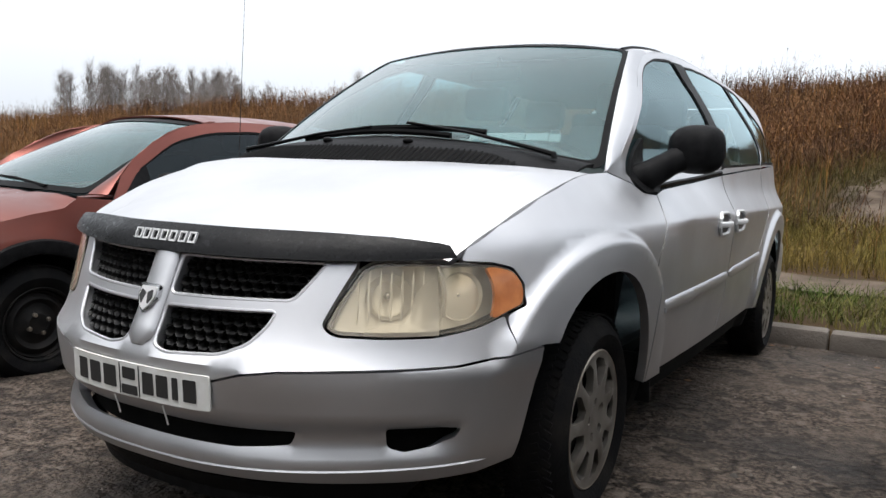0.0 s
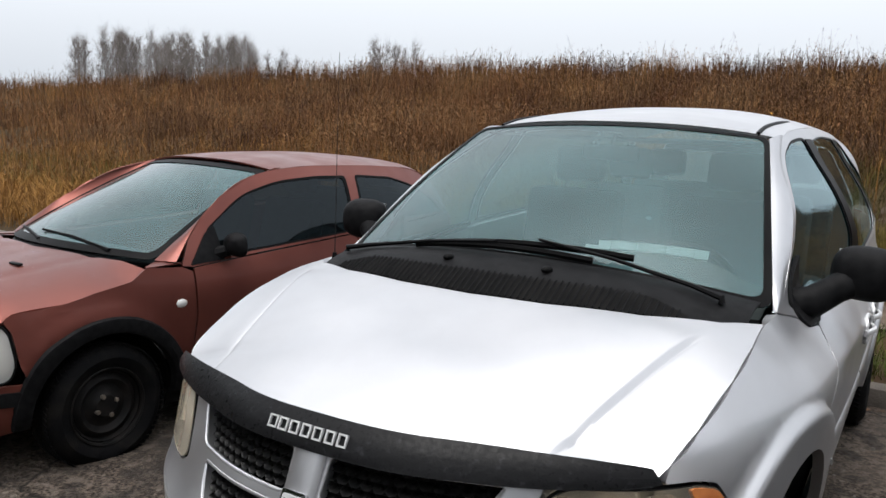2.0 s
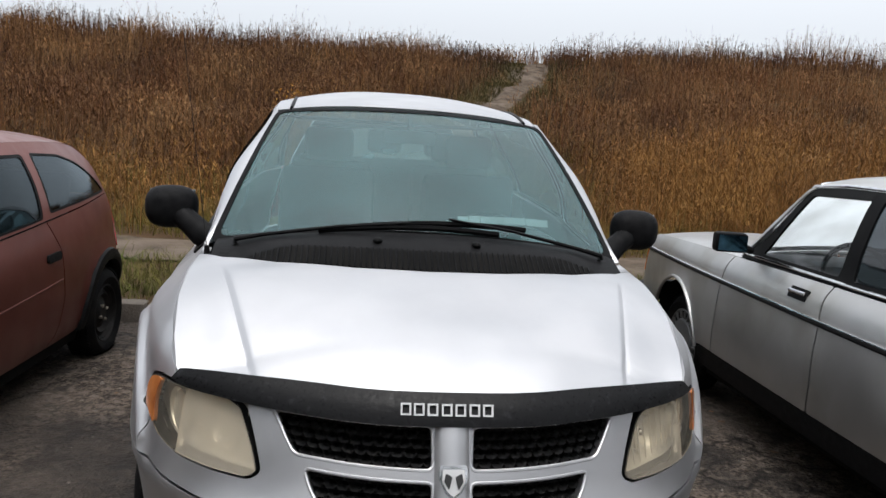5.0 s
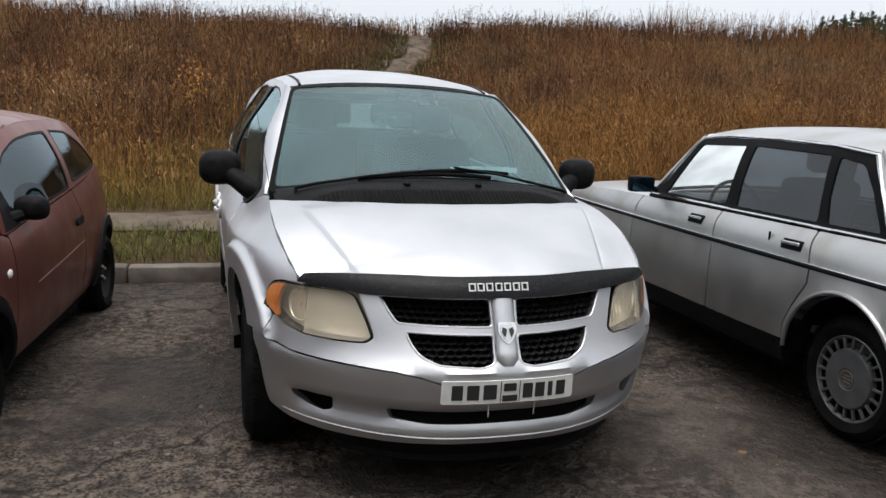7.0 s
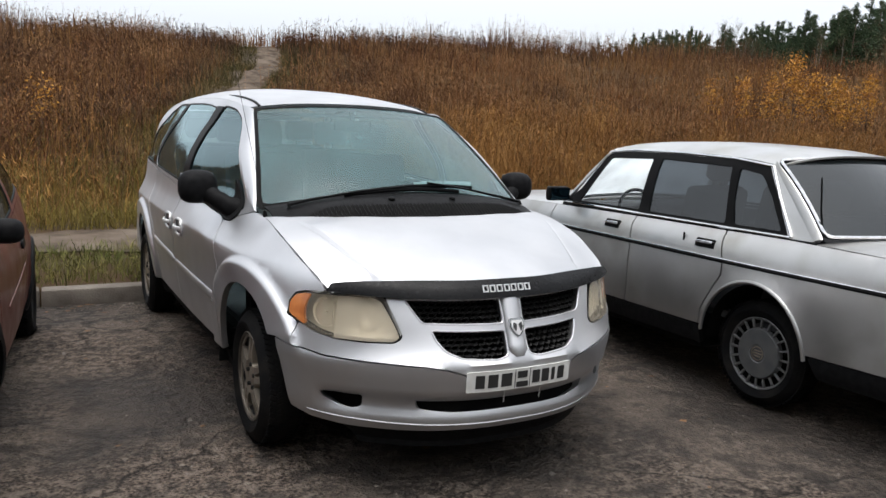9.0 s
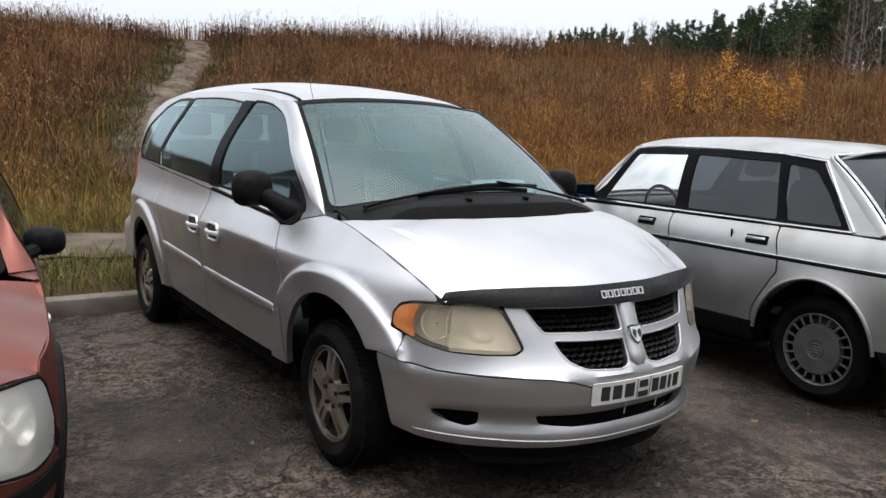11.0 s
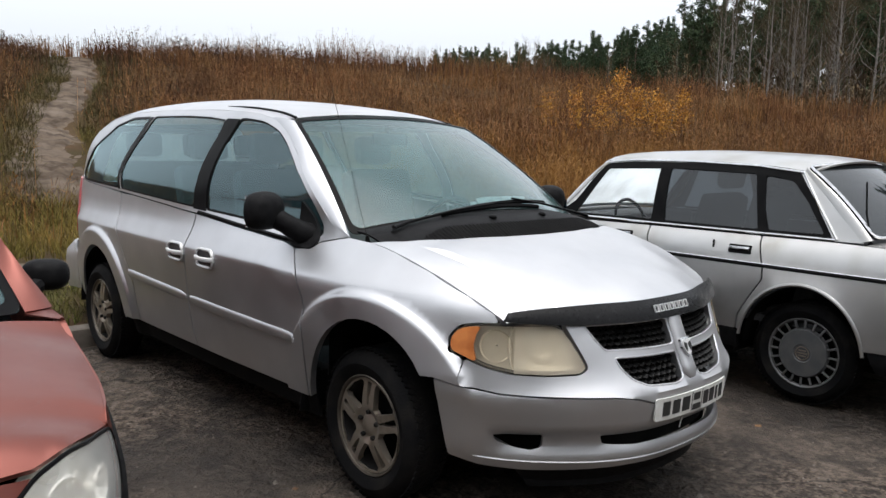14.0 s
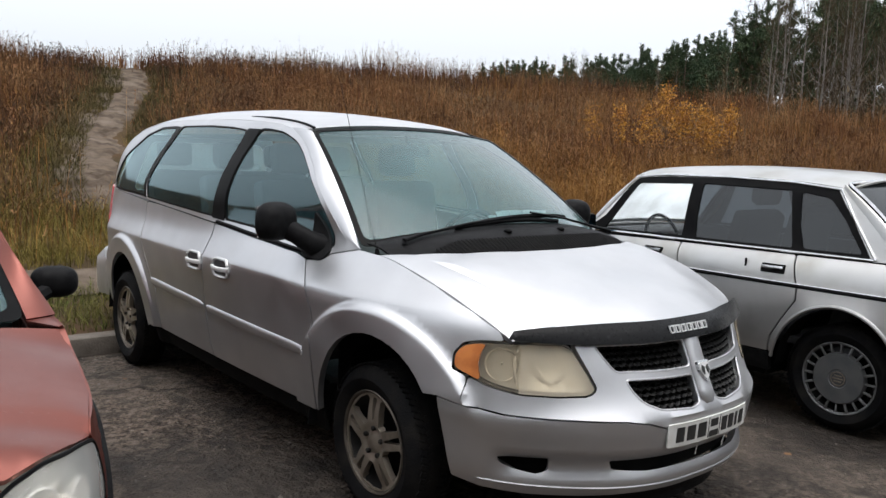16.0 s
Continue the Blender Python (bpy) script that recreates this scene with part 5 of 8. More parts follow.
class Car:
    """A car whose panels are pieces of one shell."""

    def __init__(self, root, shell):
        self.root, self.S = root, shell

    def skin(self, name, outline, mat, holes=(), parent=None, out=0.0, label="", radius=0.012, **kw):
        return part(name, sheet(lambda u, v: self.S(u, v, out), rounded(outline, radius), [rounded(h, radius) for h in holes], **kw), mat, parent or self.root, label)

    def pair(self, name, outline, mat, holes=(), **kw):
        return [self.skin(name, outline if s > 0 else mirrored(outline), mat, [h if s > 0 else mirrored(h) for h in holes], **kw) for s in (1, -1)]

    def bead(self, name, pts, radius, mat, out=0.002, flat=1.0, parent=None):
        for s in (1, -1):
            bm = bmesh.new()
            sweep(bm, [self.S(s * u, z, out) for u, z in pts], radius, 8, flat, up=(s, 0, 0))
            part(name, bm, mat, parent or self.root)

    def screen(self, name, base, top, glass, band, trim=None, bulge=0.02, mirror_y=False):
        """A curved pane between two bows (half width, y at the middle, y at the corner, z at the middle, z at the corner)."""
        def f(a, t):
            a, t = np.asarray(a, float), np.asarray(t, float)[..., None]
            e = [np.stack([w * a, y0 + (y1 - y0) * a * a, z0 + (z1 - z0) * a * a], -1) for w, y0, y1, z0, z1 in (base, top)]
            n = np.array([0, -0.4 if not mirror_y else 0.4, 1.0])
            return e[0] * (1 - t) + e[1] * t + 4 * t * (1 - t) * bulge * n
        o = rounded([(-1, 0), (1, 0), (1, 1), (-1, 1)], 0.07)
        g = part(name, sheet(f, o, grid=0.1, edge=0.06, thick=0.0, flip=mirror_y), glass, self.root)
        g.visible_shadow = False
        lift = np.array([0, -0.002 if not mirror_y else 0.002, 0.004])
        part(name + "_seal", sheet(lambda a, t: f(a, t) + lift, o, [rounded([(-1 + band, band), (1 - band, band), (1 - band, 1 - band), (-1 + band, 1 - band)], 0.07)], grid=0.1, edge=0.05, thick=0.006, flip=mirror_y), DARK_TRIM, self.root)
        if trim:
            q = split(rounded([(-1 + band * 0.4, band * 0.4), (1 - band * 0.4, band * 0.4), (1 - band * 0.4, 1 - band * 0.4), (-1 + band * 0.4, 1 - band * 0.4)], 0.07), 0.06)
            bm = bmesh.new()
            sweep(bm, [f(np.array(a), np.array(t)) + lift * 2 for a, t in list(q) + [q[0]]], 0.009, 6, cap=False)
            part(name + "_trim", bm, trim, self.root)
        return f

    def pillar(self, name, f, us, zs, mat, out=(0.012, 0.0, 0.010), n=20, edge=1.002):
        for s in (1, -1):
            rows = []
            for k, t in enumerate(np.linspace(0, 1, n)):
                a, b = f(np.array(s * edge), np.array(t)), self.S(s * float(us(t)), float(zs(t)))
                mid = (a + b) / 2 + np.array([s * out[0], out[1], out[2]])
                rows.append([a * (1 - q) ** 2 + 2 * q * (1 - q) * mid + b * q * q for q in np.linspace(0, 1, 6)])
            bm = bmesh.new()
            loft(bm, rows)
            solid(bm, 0.008)
            part(name, bm, mat, self.root)

    def top(self, name, u0, u1, edge_z, mid_z, mat, power=2.6, bow0=0.0, bow1=0.0, n=30):
        """A roof or deck between the two sides' upper edges."""
        rows = []
        for u in np.linspace(u0, u1, n):
            e = self.S(u, float(edge_z(u)), 0.001)
            w0, w1 = float(step(u0 + 0.5, u0, u)), float(step(u1 - 0.5, u1, u))
            rows.append([(e[0] * q, e[1] + (1 - q * q) * (bow0 * w0 + bow1 * w1), float(mid_z(u)) * (1 - abs(q) ** power) + e[2] * abs(q) ** power) for q in np.linspace(-1, 1, 29)])
        bm = bmesh.new()
        loft(bm, rows)
        solid(bm, 0.01)
        return part(name, bm, mat, self.root)


def rings(pts, k=0.96):
    """An outline and a smaller one inside it."""
    a = np.array([p[:2] for p in pts])
    c = (a.min(0) + a.max(0)) / 2
    return [(c[0] + (p[0] - c[0]) * (1 - (1 - k) * 0.6), c[1] + (p[1] - c[1]) * k, *(p[2:])) for p in pts]


def build_hatchback():
    root = thing("hatchback", "copper-red three-door hatchback with black steel wheels and flat tyres", "car", HATCH_AT)
    c = Car(root, HATCH)
    S = HATCH
    lamp = [(0.885, 0.50), (0.865, 0.62), (0.835, 0.658), (0.75, 0.675), (0.62, 0.68), (0.53, 0.65), (0.44, 0.575), (0.42, 0.51), (0.55, 0.465), (0.72, 0.435), (0.86, 0.445)]
    arch = ellipse_arc(1.285, 0.255, 0.365, 0.345, 0, 178)
    bumper_o = [(-0.93, 0.43, 0), (-0.86, 0.43, 0), (-0.72, 0.425, 0), (-0.42, 0.48, 0), (0, 0.50, 0), (0.42, 0.48, 0), (0.72, 0.425, 0), (0.86, 0.43, 0), (0.93, 0.43, 0), (0.93, 0.24), (0.7, 0.17), (-0.7, 0.17), (-0.93, 0.24)]
    b = c.skin("front_bumper", bumper_o, COPPER, [[(-0.5, 0.29), (0.5, 0.29), (0.45, 0.22), (-0.45, 0.22)]], grid=0.04, edge=0.03, thick=0.02)
    c.skin("bumper_strip", [(-0.90, 0.405), (0.90, 0.405), (0.90, 0.345), (-0.90, 0.345)], BLACK_PLASTIC, out=0.012, parent=b, thick=0.012, grid=0.05, radius=0.015)
    # black sheet for the shade behind the bumper opening
    c.skin("intake", [(-0.55, 0.30), (0.55, 0.30), (0.5, 0.20), (-0.5, 0.20)], SHADOW_GAP, out=-0.04, parent=b, thick=0.002)
    c.skin("front_panel", [(-0.43, 0.50, 0), (0, 0.512, 0), (0.43, 0.50, 0), (0.425, 0.56, 0), (0.52, 0.648, 0), (0.3, 0.66, 0), (-0.3, 0.66, 0), (-0.52, 0.648, 0), (-0.425, 0.56, 0)], COPPER, [[(-0.3, 0.62), (0.3, 0.62), (0.27, 0.54), (-0.27, 0.54)]], grid=0.04)
    c.skin("grille", [(-0.32, 0.64), (0.32, 0.64), (0.3, 0.52), (-0.3, 0.52)], BLACK_PLASTIC, out=-0.02, thick=0.002)
    for s in (1, -1):
        head = new("headlamp")
        head.parent = root
        tagged(head, "clear headlamp with chrome bowl")
        o = lamp if s > 0 else mirrored(lamp)
        part("lens", sheet(lambda u, v: S(u, v, 0.004), rounded(o, 0.03), grid=0.03, edge=0.02, thick=0.008), LENS_CLEAR, head).visible_shadow = False
        part("lamp_bowl", sheet(lambda u, v: S(u, v, -0.05), rounded(o, 0.03), grid=0.03, edge=0.02, thick=0.0), REFLECTOR, head)
        q = split(rounded(o, 0.03), 0.03)
        bm = bmesh.new()
        sweep(bm, [S(u, z, 0.002) for u, z in list(q) + [q[0]]], 0.006, 6, cap=False)
        part("lamp_seal", bm, DARK_TRIM, head)
        for bu, bz, r in ((0.60, 0.56, 0.06), (0.74, 0.54, 0.055)):
            bm = bmesh.new()
            p = Vector(S(s * bu, bz, -0.03))
            n = (Vector(S(s * bu, bz, 0.0)) - p).normalized()
            lathe(bm, [(0.001, -0.04), (r * 0.6, -0.03), (r, 0.008), (r * 1.08, 0.004), (r * 1.08, -0.02)], 24, Matrix.Translation(p) @ n.to_track_quat("X", "Z").to_matrix().to_4x4())
            part("reflector_bowl", bm, REFLECTOR, head)
    wing = [(0.93, 0.436, 0), (0.90, 0.49), (0.875, 0.625), (0.845, 0.668), (0.88, 0.70, 0), (1.08, 0.745, 0), (1.27, 0.784, 0), (1.41, 0.808, 0), (1.49, 0.86, 0.02), (1.69, 0.845, 0.01), (1.745, 0.82, 0), (1.75, 0.6, 0), (1.71, 0.35, 0), (1.69, 0.24, 0.01)] + \
           [(1.655, 0.24, 0)] + arch[1:-1] + [(0.93, 0.33, 0)]
    c.pair("front_wing", wing, COPPER, grid=0.045, edge=0.025, thick=0.02)
    belt = lambda u: 0.845 + (u - 1.76) * 0.068
    door = [(1.70, 0.235, 0.01), (1.72, 0.35, 0), (1.76, 0.6, 0), (1.755, 0.835, 0.01)] + [(u, belt(u) - 0.008, 0) for u in (2.1, 2.6)] + [(2.945, 0.918, 0.01), (3.05, 0.75, 0), (3.06, 0.5, 0), (3.0, 0.3, 0.05), (2.9, 0.235, 0.02)]
    c.pair("door", door, COPPER, grid=0.05, edge=0.03)
    rear_arch = ellipse_arc(3.75, 0.255, 0.36, 0.35, 178, 2, 20)
    quarter = [(2.91, 0.235, 0.01), (3.01, 0.3, 0.05), (3.07, 0.5, 0), (3.06, 0.75, 0), (2.955, 0.918, 0.01), (3.4, 0.945, 0), (3.8, 0.975, 0), (4.1, 0.99, 0.02), (4.32, 0.92, 0.02), (4.32, 0.45), (4.2, 0.30)] + rear_arch[::-1] + [(3.3, 0.235, 0.01)]
    c.pair("rear_quarter", quarter, COPPER, grid=0.05, edge=0.025)
    for cu, a0, a1 in ((1.285, -4, 184), (3.75, -4, 184)):
        for s in (1, -1):
            rows = []
            for a in np.linspace(a0, a1, 40):
                ca, sa = math.cos(radians(a)), math.sin(radians(a))
                rows.append([S(s * (cu + r_ * ca), 0.255 + (r_ - 0.015) * sa, o_) for r_, o_ in ((0.345, -0.03), (0.35, 0.012), (0.375, 0.020), (0.415, 0.015), (0.425, -0.004))])
            bm = bmesh.new()
            loft(bm, rows)
            solid(bm, 0.003)
            part("arch_moulding", bm, BLACK_PLASTIC, root, "black plastic wheel arch moulding")
    c.bead("rubbing_strip", [(2.05 + k * 0.09, 0.545 + k * 0.0045) for k in range(12)], 0.006, COPPER, -0.002)
    c.pair("sill", [(1.62, 0.24), (3.42, 0.24), (3.42, 0.15), (1.62, 0.15)], SHADOW_GAP, out=-0.02)
    for s in (1, -1):
        h = part("door_handle", sheet(lambda u, v: S(u, v, 0.014), rounded([(s * 2.86, 0.755), (s * 3.02, 0.76), (s * 3.02, 0.715), (s * 2.86, 0.71)][::s], 0.02), grid=0.03, edge=0.02, thick=0.018), BLACK_PLASTIC, root)
        bm = bmesh.new()
        bmesh.ops.create_uvsphere(bm, u_segments=16, v_segments=10, radius=0.022, matrix=Matrix.Translation(Vector(S(s * 1.665, 0.672, -0.004))) @ Matrix.Diagonal((0.6, 1.5, 1, 1)))
        part("side_repeater", bm, PLATE_WHITE, root, "clear side repeater lens")
    w_door = [(1.80, 0.862), (1.90, 1.015, 0), (2.16, 1.175, 0.1), (2.45, 1.246, 0.1), (2.75, 1.268, 0), (3.02, 1.268), (2.985, 1.10, 0), (2.93, 0.935)]
    w_q = [(3.02, 0.955), (3.06, 1.10, 0), (3.11, 1.272), (3.45, 1.255, 0), (3.70, 1.20, 0.1), (3.93, 1.075, 0.1), (4.0, 1.005), (3.6, 0.985, 0)]
    frame_o = [(1.69, 0.85, 0.01), (1.76, 0.84, 0)] + [(u, belt(u), 0) for u in (2.1, 2.6, 2.95)] + [(3.4, 0.953, 0), (3.8, 0.983, 0), (4.16, 1.0, 0.03), (4.08, 1.17, 0.05), (3.88, 1.284, 0.1), (3.6, 1.318, 0), (3.2, 1.328, 0), (2.8, 1.328, 0), (2.5, 1.309, 0), (2.28, 1.270, 0), (2.02, 1.165, 0), (1.79, 1.005, 0)]
    c.pair("side_frame", frame_o, COPPER, [w_door, w_q], grid=0.05, edge=0.025, radius=0.03)
    c.pair("door_window", w_door, GLASS_DARK, out=-0.006, thick=0.0, radius=0.03)
    c.pair("quarter_window", w_q, GLASS_DARK, out=-0.006, thick=0.0, radius=0.03)
    c.pair("window_seal", w_door, DARK_TRIM, [rings(w_door, 0.93)], out=-0.001, thick=0.006, radius=0.03)
    c.pair("window_seal", w_q, DARK_TRIM, [rings(w_q, 0.92)], out=-0.001, thick=0.006, radius=0.03)
    f = c.screen("windscreen", (0.678, 0.13, 0.35, 0.900, 0.868), (0.545, 1.10, 1.19, 1.325, 1.294), GLASS_FRONT, 0.05)
    c.pillar("windscreen_pillar", f, pchip([0, 0.12, 0.3, 0.7, 1], [1.66, 1.74, 1.91, 2.22, 2.52]), pchip([0, 0.12, 0.3, 0.7, 1], [0.868, 0.945, 1.085, 1.255, 1.318]), COPPER, (0.022, -0.012, 0.002))
    for s in (1, -1):
        corner, tip = f(np.array(s * 1.0), np.array(0.0)), S(s * 1.49, 0.862)
        rows = []
        for q in np.linspace(0, 1, 9):
            b = S(s * (1.49 + 0.20 * q), 0.862 + 0.004 * q, 0.001)
            a = (tip + np.array([-0.015 * s, 0, 0])) * (1 - q) + corner * q
            rows.append([b, (a + b) / 2 + np.array([0, 0, 0.005]), a])
        bm = bmesh.new()
        loft(bm, rows)
        solid(bm, 0.006)
        part("pillar_foot", bm, COPPER, root)
    c.top("roof", 2.45, 4.05, pchip([2.3, 2.5, 2.8, 3.2, 3.6, 3.88, 4.1], [1.270, 1.308, 1.327, 1.327, 1.317, 1.284, 1.16]), pchip([2.3, 2.5, 2.8, 3.2, 3.6, 4.1], [1.322, 1.356, 1.382, 1.390, 1.373, 1.315]), COPPER, bow0=-0.06, bow1=0.10)
    # bonnet
    edge_u = [(0.845, 0.668), (0.88, 0.70), (1.08, 0.745), (1.27, 0.784), (1.41, 0.808), (1.49, 0.852)]
    ep = [S(u, z) for u, z in edge_u]
    ex, ez = pchip([p[1] for p in ep], [p[0] - 0.005 for p in ep]), pchip([p[1] for p in ep], [float(p[2]) for p in ep])
    mid = pchip([-0.72, -0.6, -0.4, -0.15, 0.1, 0.3], [0.70, 0.757, 0.802, 0.85, 0.888, 0.91])

    fr = [S(u, z) for u, z in ((0.83, 0.671), (0.75, 0.683), (0.62, 0.688), (0.53, 0.665), (0.4, 0.662), (0.2, 0.668), (0, 0.67))]
    front_ = [(max(0.0, float(p[0])), float(p[1]) + 0.004, 0) for p in fr]
    front_x, front_y, front_z = [p[0] for p in front_[::-1]], [p[1] for p in front_[::-1]], [float(p[2]) for p in fr[::-1]]
    def hood(x, y):
        k = np.clip(np.abs(x) / np.maximum(ex(y), 0.3), 0, 1.1)
        edge_z = np.where(y < ep[0][1], np.interp(y, [-0.72, ep[0][1]], [0.690, 0.696]), ez(y))
        z = mid(y) + (edge_z - mid(y)) * k ** 3.2 - 0.006 * np.exp(-((np.abs(x) - 0.42 - 0.1 * y) / 0.03) ** 2)
        d = np.maximum(y - np.interp(np.abs(x), front_x, front_y), 0)
        z = np.minimum(z, np.interp(np.abs(x), front_x, front_z) + 1.1 * d)
        return np.stack([x, y, z], -1)
    right = [(float(p[0]) - 0.005, float(p[1]), 0) for p in ep] + [(0.60, 0.22, 0), (0.4, 0.15, 0), (0, 0.105, 0)]
    full = right + [(-x, y, 0) for x, y, _ in right[::-1]][1:] + [(-x, y, 0) for x, y, _ in front_] + [q for q in front_[::-1]][1:]
    part("bonnet", sheet(hood, rounded(full, 0.01), grid=0.04, edge=0.03, thick=0.015), COPPER, root)
    part("scuttle_panel", sheet(lambda x, t: np.stack([x, 0.105 + 0.24 * (x / 0.62) ** 2 + t * 0.06, 0.888 - 0.03 * (x / 0.62) ** 2 + t * 0.012], -1), rounded([(-0.64, -0.2), (0.64, -0.2), (0.64, 1), (-0.64, 1)], 0.02), grid=0.1, edge=0.05), BLACK_PLASTIC, root)
    # beads of rain on the bonnet
    r = np.random.default_rng(8)
    n = 1500
    x, y = r.uniform(-0.66, 0.66, n), r.uniform(-0.6, 0.12, n)
    ok = np.abs(x) < 0.93 * ex(y)
    x, y = x[ok], y[ok]
    n = len(x)
    base, size = hood(x, y), 0.0017 * r.uniform(0.4, 1.5, n) * (1 + (r.random(n) < 0.05))
    ring = [base + np.stack([size * math.cos(a), size * math.sin(a), 0 * size + 0.0004], -1) for a in np.arange(6) * math.pi / 3]
    mid_ring = [base + np.stack([0.6 * size * math.cos(a), 0.6 * size * math.sin(a), 0.5 * size], -1) for a in np.arange(6) * math.pi / 3]
    tip = [base + np.stack([0 * size, 0 * size, 0.7 * size], -1)]
    v = np.stack(ring + mid_ring + tip, 1).reshape(-1, 3)
    f = np.array([(k, (k + 1) % 6, 6 + (k + 1) % 6, 6 + k) for k in range(6)] + [(6, 7, 8, 12), (8, 9, 10, 12), (10, 11, 6, 12)])
    drops = mesh_arrays("dew", v, (np.arange(n)[:, None, None] * 13 + f[None]).reshape(-1, 4), WATER, smooth=True)
    drops.parent = root
    for p0, p1 in (((0.45, 0.25, 0.905), (-0.12, 0.22, 0.955)), ((-0.05, 0.16, 0.915), (-0.55, 0.33, 0.925))):
        bm = bmesh.new()
        sweep(bm, [p0, ((p0[0] + p1[0]) / 2, (p0[1] + p1[1]) / 2 - 0.01, (p0[2] + p1[2]) / 2 + 0.015), p1], [0.012, 0.009, 0.006], 6)
        part("wiper", bm, DARK_TRIM, root)
    bm = bmesh.new()
    box(bm, -0.045, 0.045, -0.012, 0.012, 0, 0.01, Matrix.Translation(Vector(hood(np.array(0.28), np.array(-0.12)))) @ Matrix.Rotation(0.15, 4, "X"), 0.004)
    part("washer_nozzle", bm, DARK_TRIM, root)
    for s in (1, -1):
        mir = new("door_mirror")
        mir.parent = root
        tagged(mir, "black plastic door mirror")
        bm = bmesh.new()
        bmesh.ops.create_uvsphere(bm, u_segments=20, v_segments=14, radius=1.0)
        for v in bm.verts:
            x, y, z = v.co
            v.co = Vector((math.copysign(abs(x) ** 0.7, x) * 0.085, (y * 0.07 if y < 0 else y * 0.025), math.copysign(abs(z) ** 0.75, z) * 0.062))
        bmesh.ops.transform(bm, matrix=Matrix.Translation((s * 0.825, 0.745, 0.935)) @ Matrix.Rotation(-s * 0.2, 4, "Z"), verts=bm.verts)
        part("mirror_shell", bm, BLACK_PLASTIC, mir)
        bm = bmesh.new()
        sweep(bm, [(s * 0.735, 0.66, 0.885), (s * 0.79, 0.70, 0.905)], [0.035, 0.03], 8)
        part("mirror_arm", bm, BLACK_PLASTIC, mir)
        part("mirror_base", sheet(lambda u, v: S(u, v, 0.006), rounded([(s * 1.74, 0.85), (s * 1.95, 0.86), (s * 1.94, 1.03), (s * 1.87, 0.99)][::s], 0.01), grid=0.04, thick=0.01), BLACK_PLASTIC, mir)
        o = [(4.1, 0.62), (4.2, 0.98), (4.42, 0.98), (4.42, 0.62)]
        part("tail_lamp", sheet(lambda u, v: S(u, v, 0.01), rounded([(s * p[0], p[1]) for p in o][::s], 0.03), grid=0.04, thick=0.012), RED_LENS, root)
        o = [(4.2, 0.46), (4.9, 0.46), (4.9, 0.2), (4.2, 0.2)]
        part("rear_bumper", sheet(lambda u, v: S(u, v, 0.02), rounded([(s * p[0], p[1]) for p in o][::s], 0.03), grid=0.06, thick=0.012), COPPER, root)
        o = [(4.33, 0.47), (4.91, 0.47), (4.91, 0.95), (4.33, 0.95)]
        part("tailgate", sheet(lambda u, v: S(u, v), rounded([(s * p[0], p[1]) for p in o][::s], 0.02), grid=0.06, thick=0.012), COPPER, root)
        o = [(4.34, 0.96), (4.91, 0.96), (4.91, 1.22), (4.42, 1.20)]
        part("rear_window", sheet(lambda u, v: S(u, v), rounded([(s * p[0], p[1]) for p in o][::s], 0.03), grid=0.06, thick=0.01), GLASS_DARK, root)
    bm = bmesh.new()
    box(bm, -0.44, 0.44, -0.5, 2.85, 0.14, 0.34)
    box(bm, -0.72, 0.72, 0.46, 2.05, 0.18, 0.36)
    box(bm, -0.42, 0.42, -0.45, 0.2, 0.34, 0.60)
    part("underbody", bm, SHADOW_GAP, root)
    wheel_well(root, 0.03, 0.255, 0.76, 0.26, 0.345)
    wheel_well(root, 2.49, 0.255, 0.76, 0.26, 0.345)
    for s in (1, -1):
        for y in (0.03, 2.49):
            tyre_and_rim(root, (s * 0.785, y, 0.240), s, 0.29, 0.175, 0.185, "steel", 0.05)
    bm = bmesh.new()
    rows = [[(x, 0.22 + 0.18 * (x / 0.6) ** 2, 0.85), (x, 0.55, 0.86), (x, 0.75, 0.80), (x, 0.72, 0.55)] for x in np.linspace(-0.6, 0.6, 13)]
    loft(bm, rows)
    solid(bm, 0.01)
    part("dashboard", bm, CABIN_GREY, root)
    bm = bmesh.new()
    box(bm, -0.66, 0.66, 0.4, 2.7, 0.36, 0.40)
    part("cabin_floor", bm, CABIN_GREY, root)
    for x in (-0.33, 0.33):
        seat(root, x, 1.25, 0.42, 0.46)
    seat(root, 0, 2.1, 0.44, 1.15, 2)
    return root


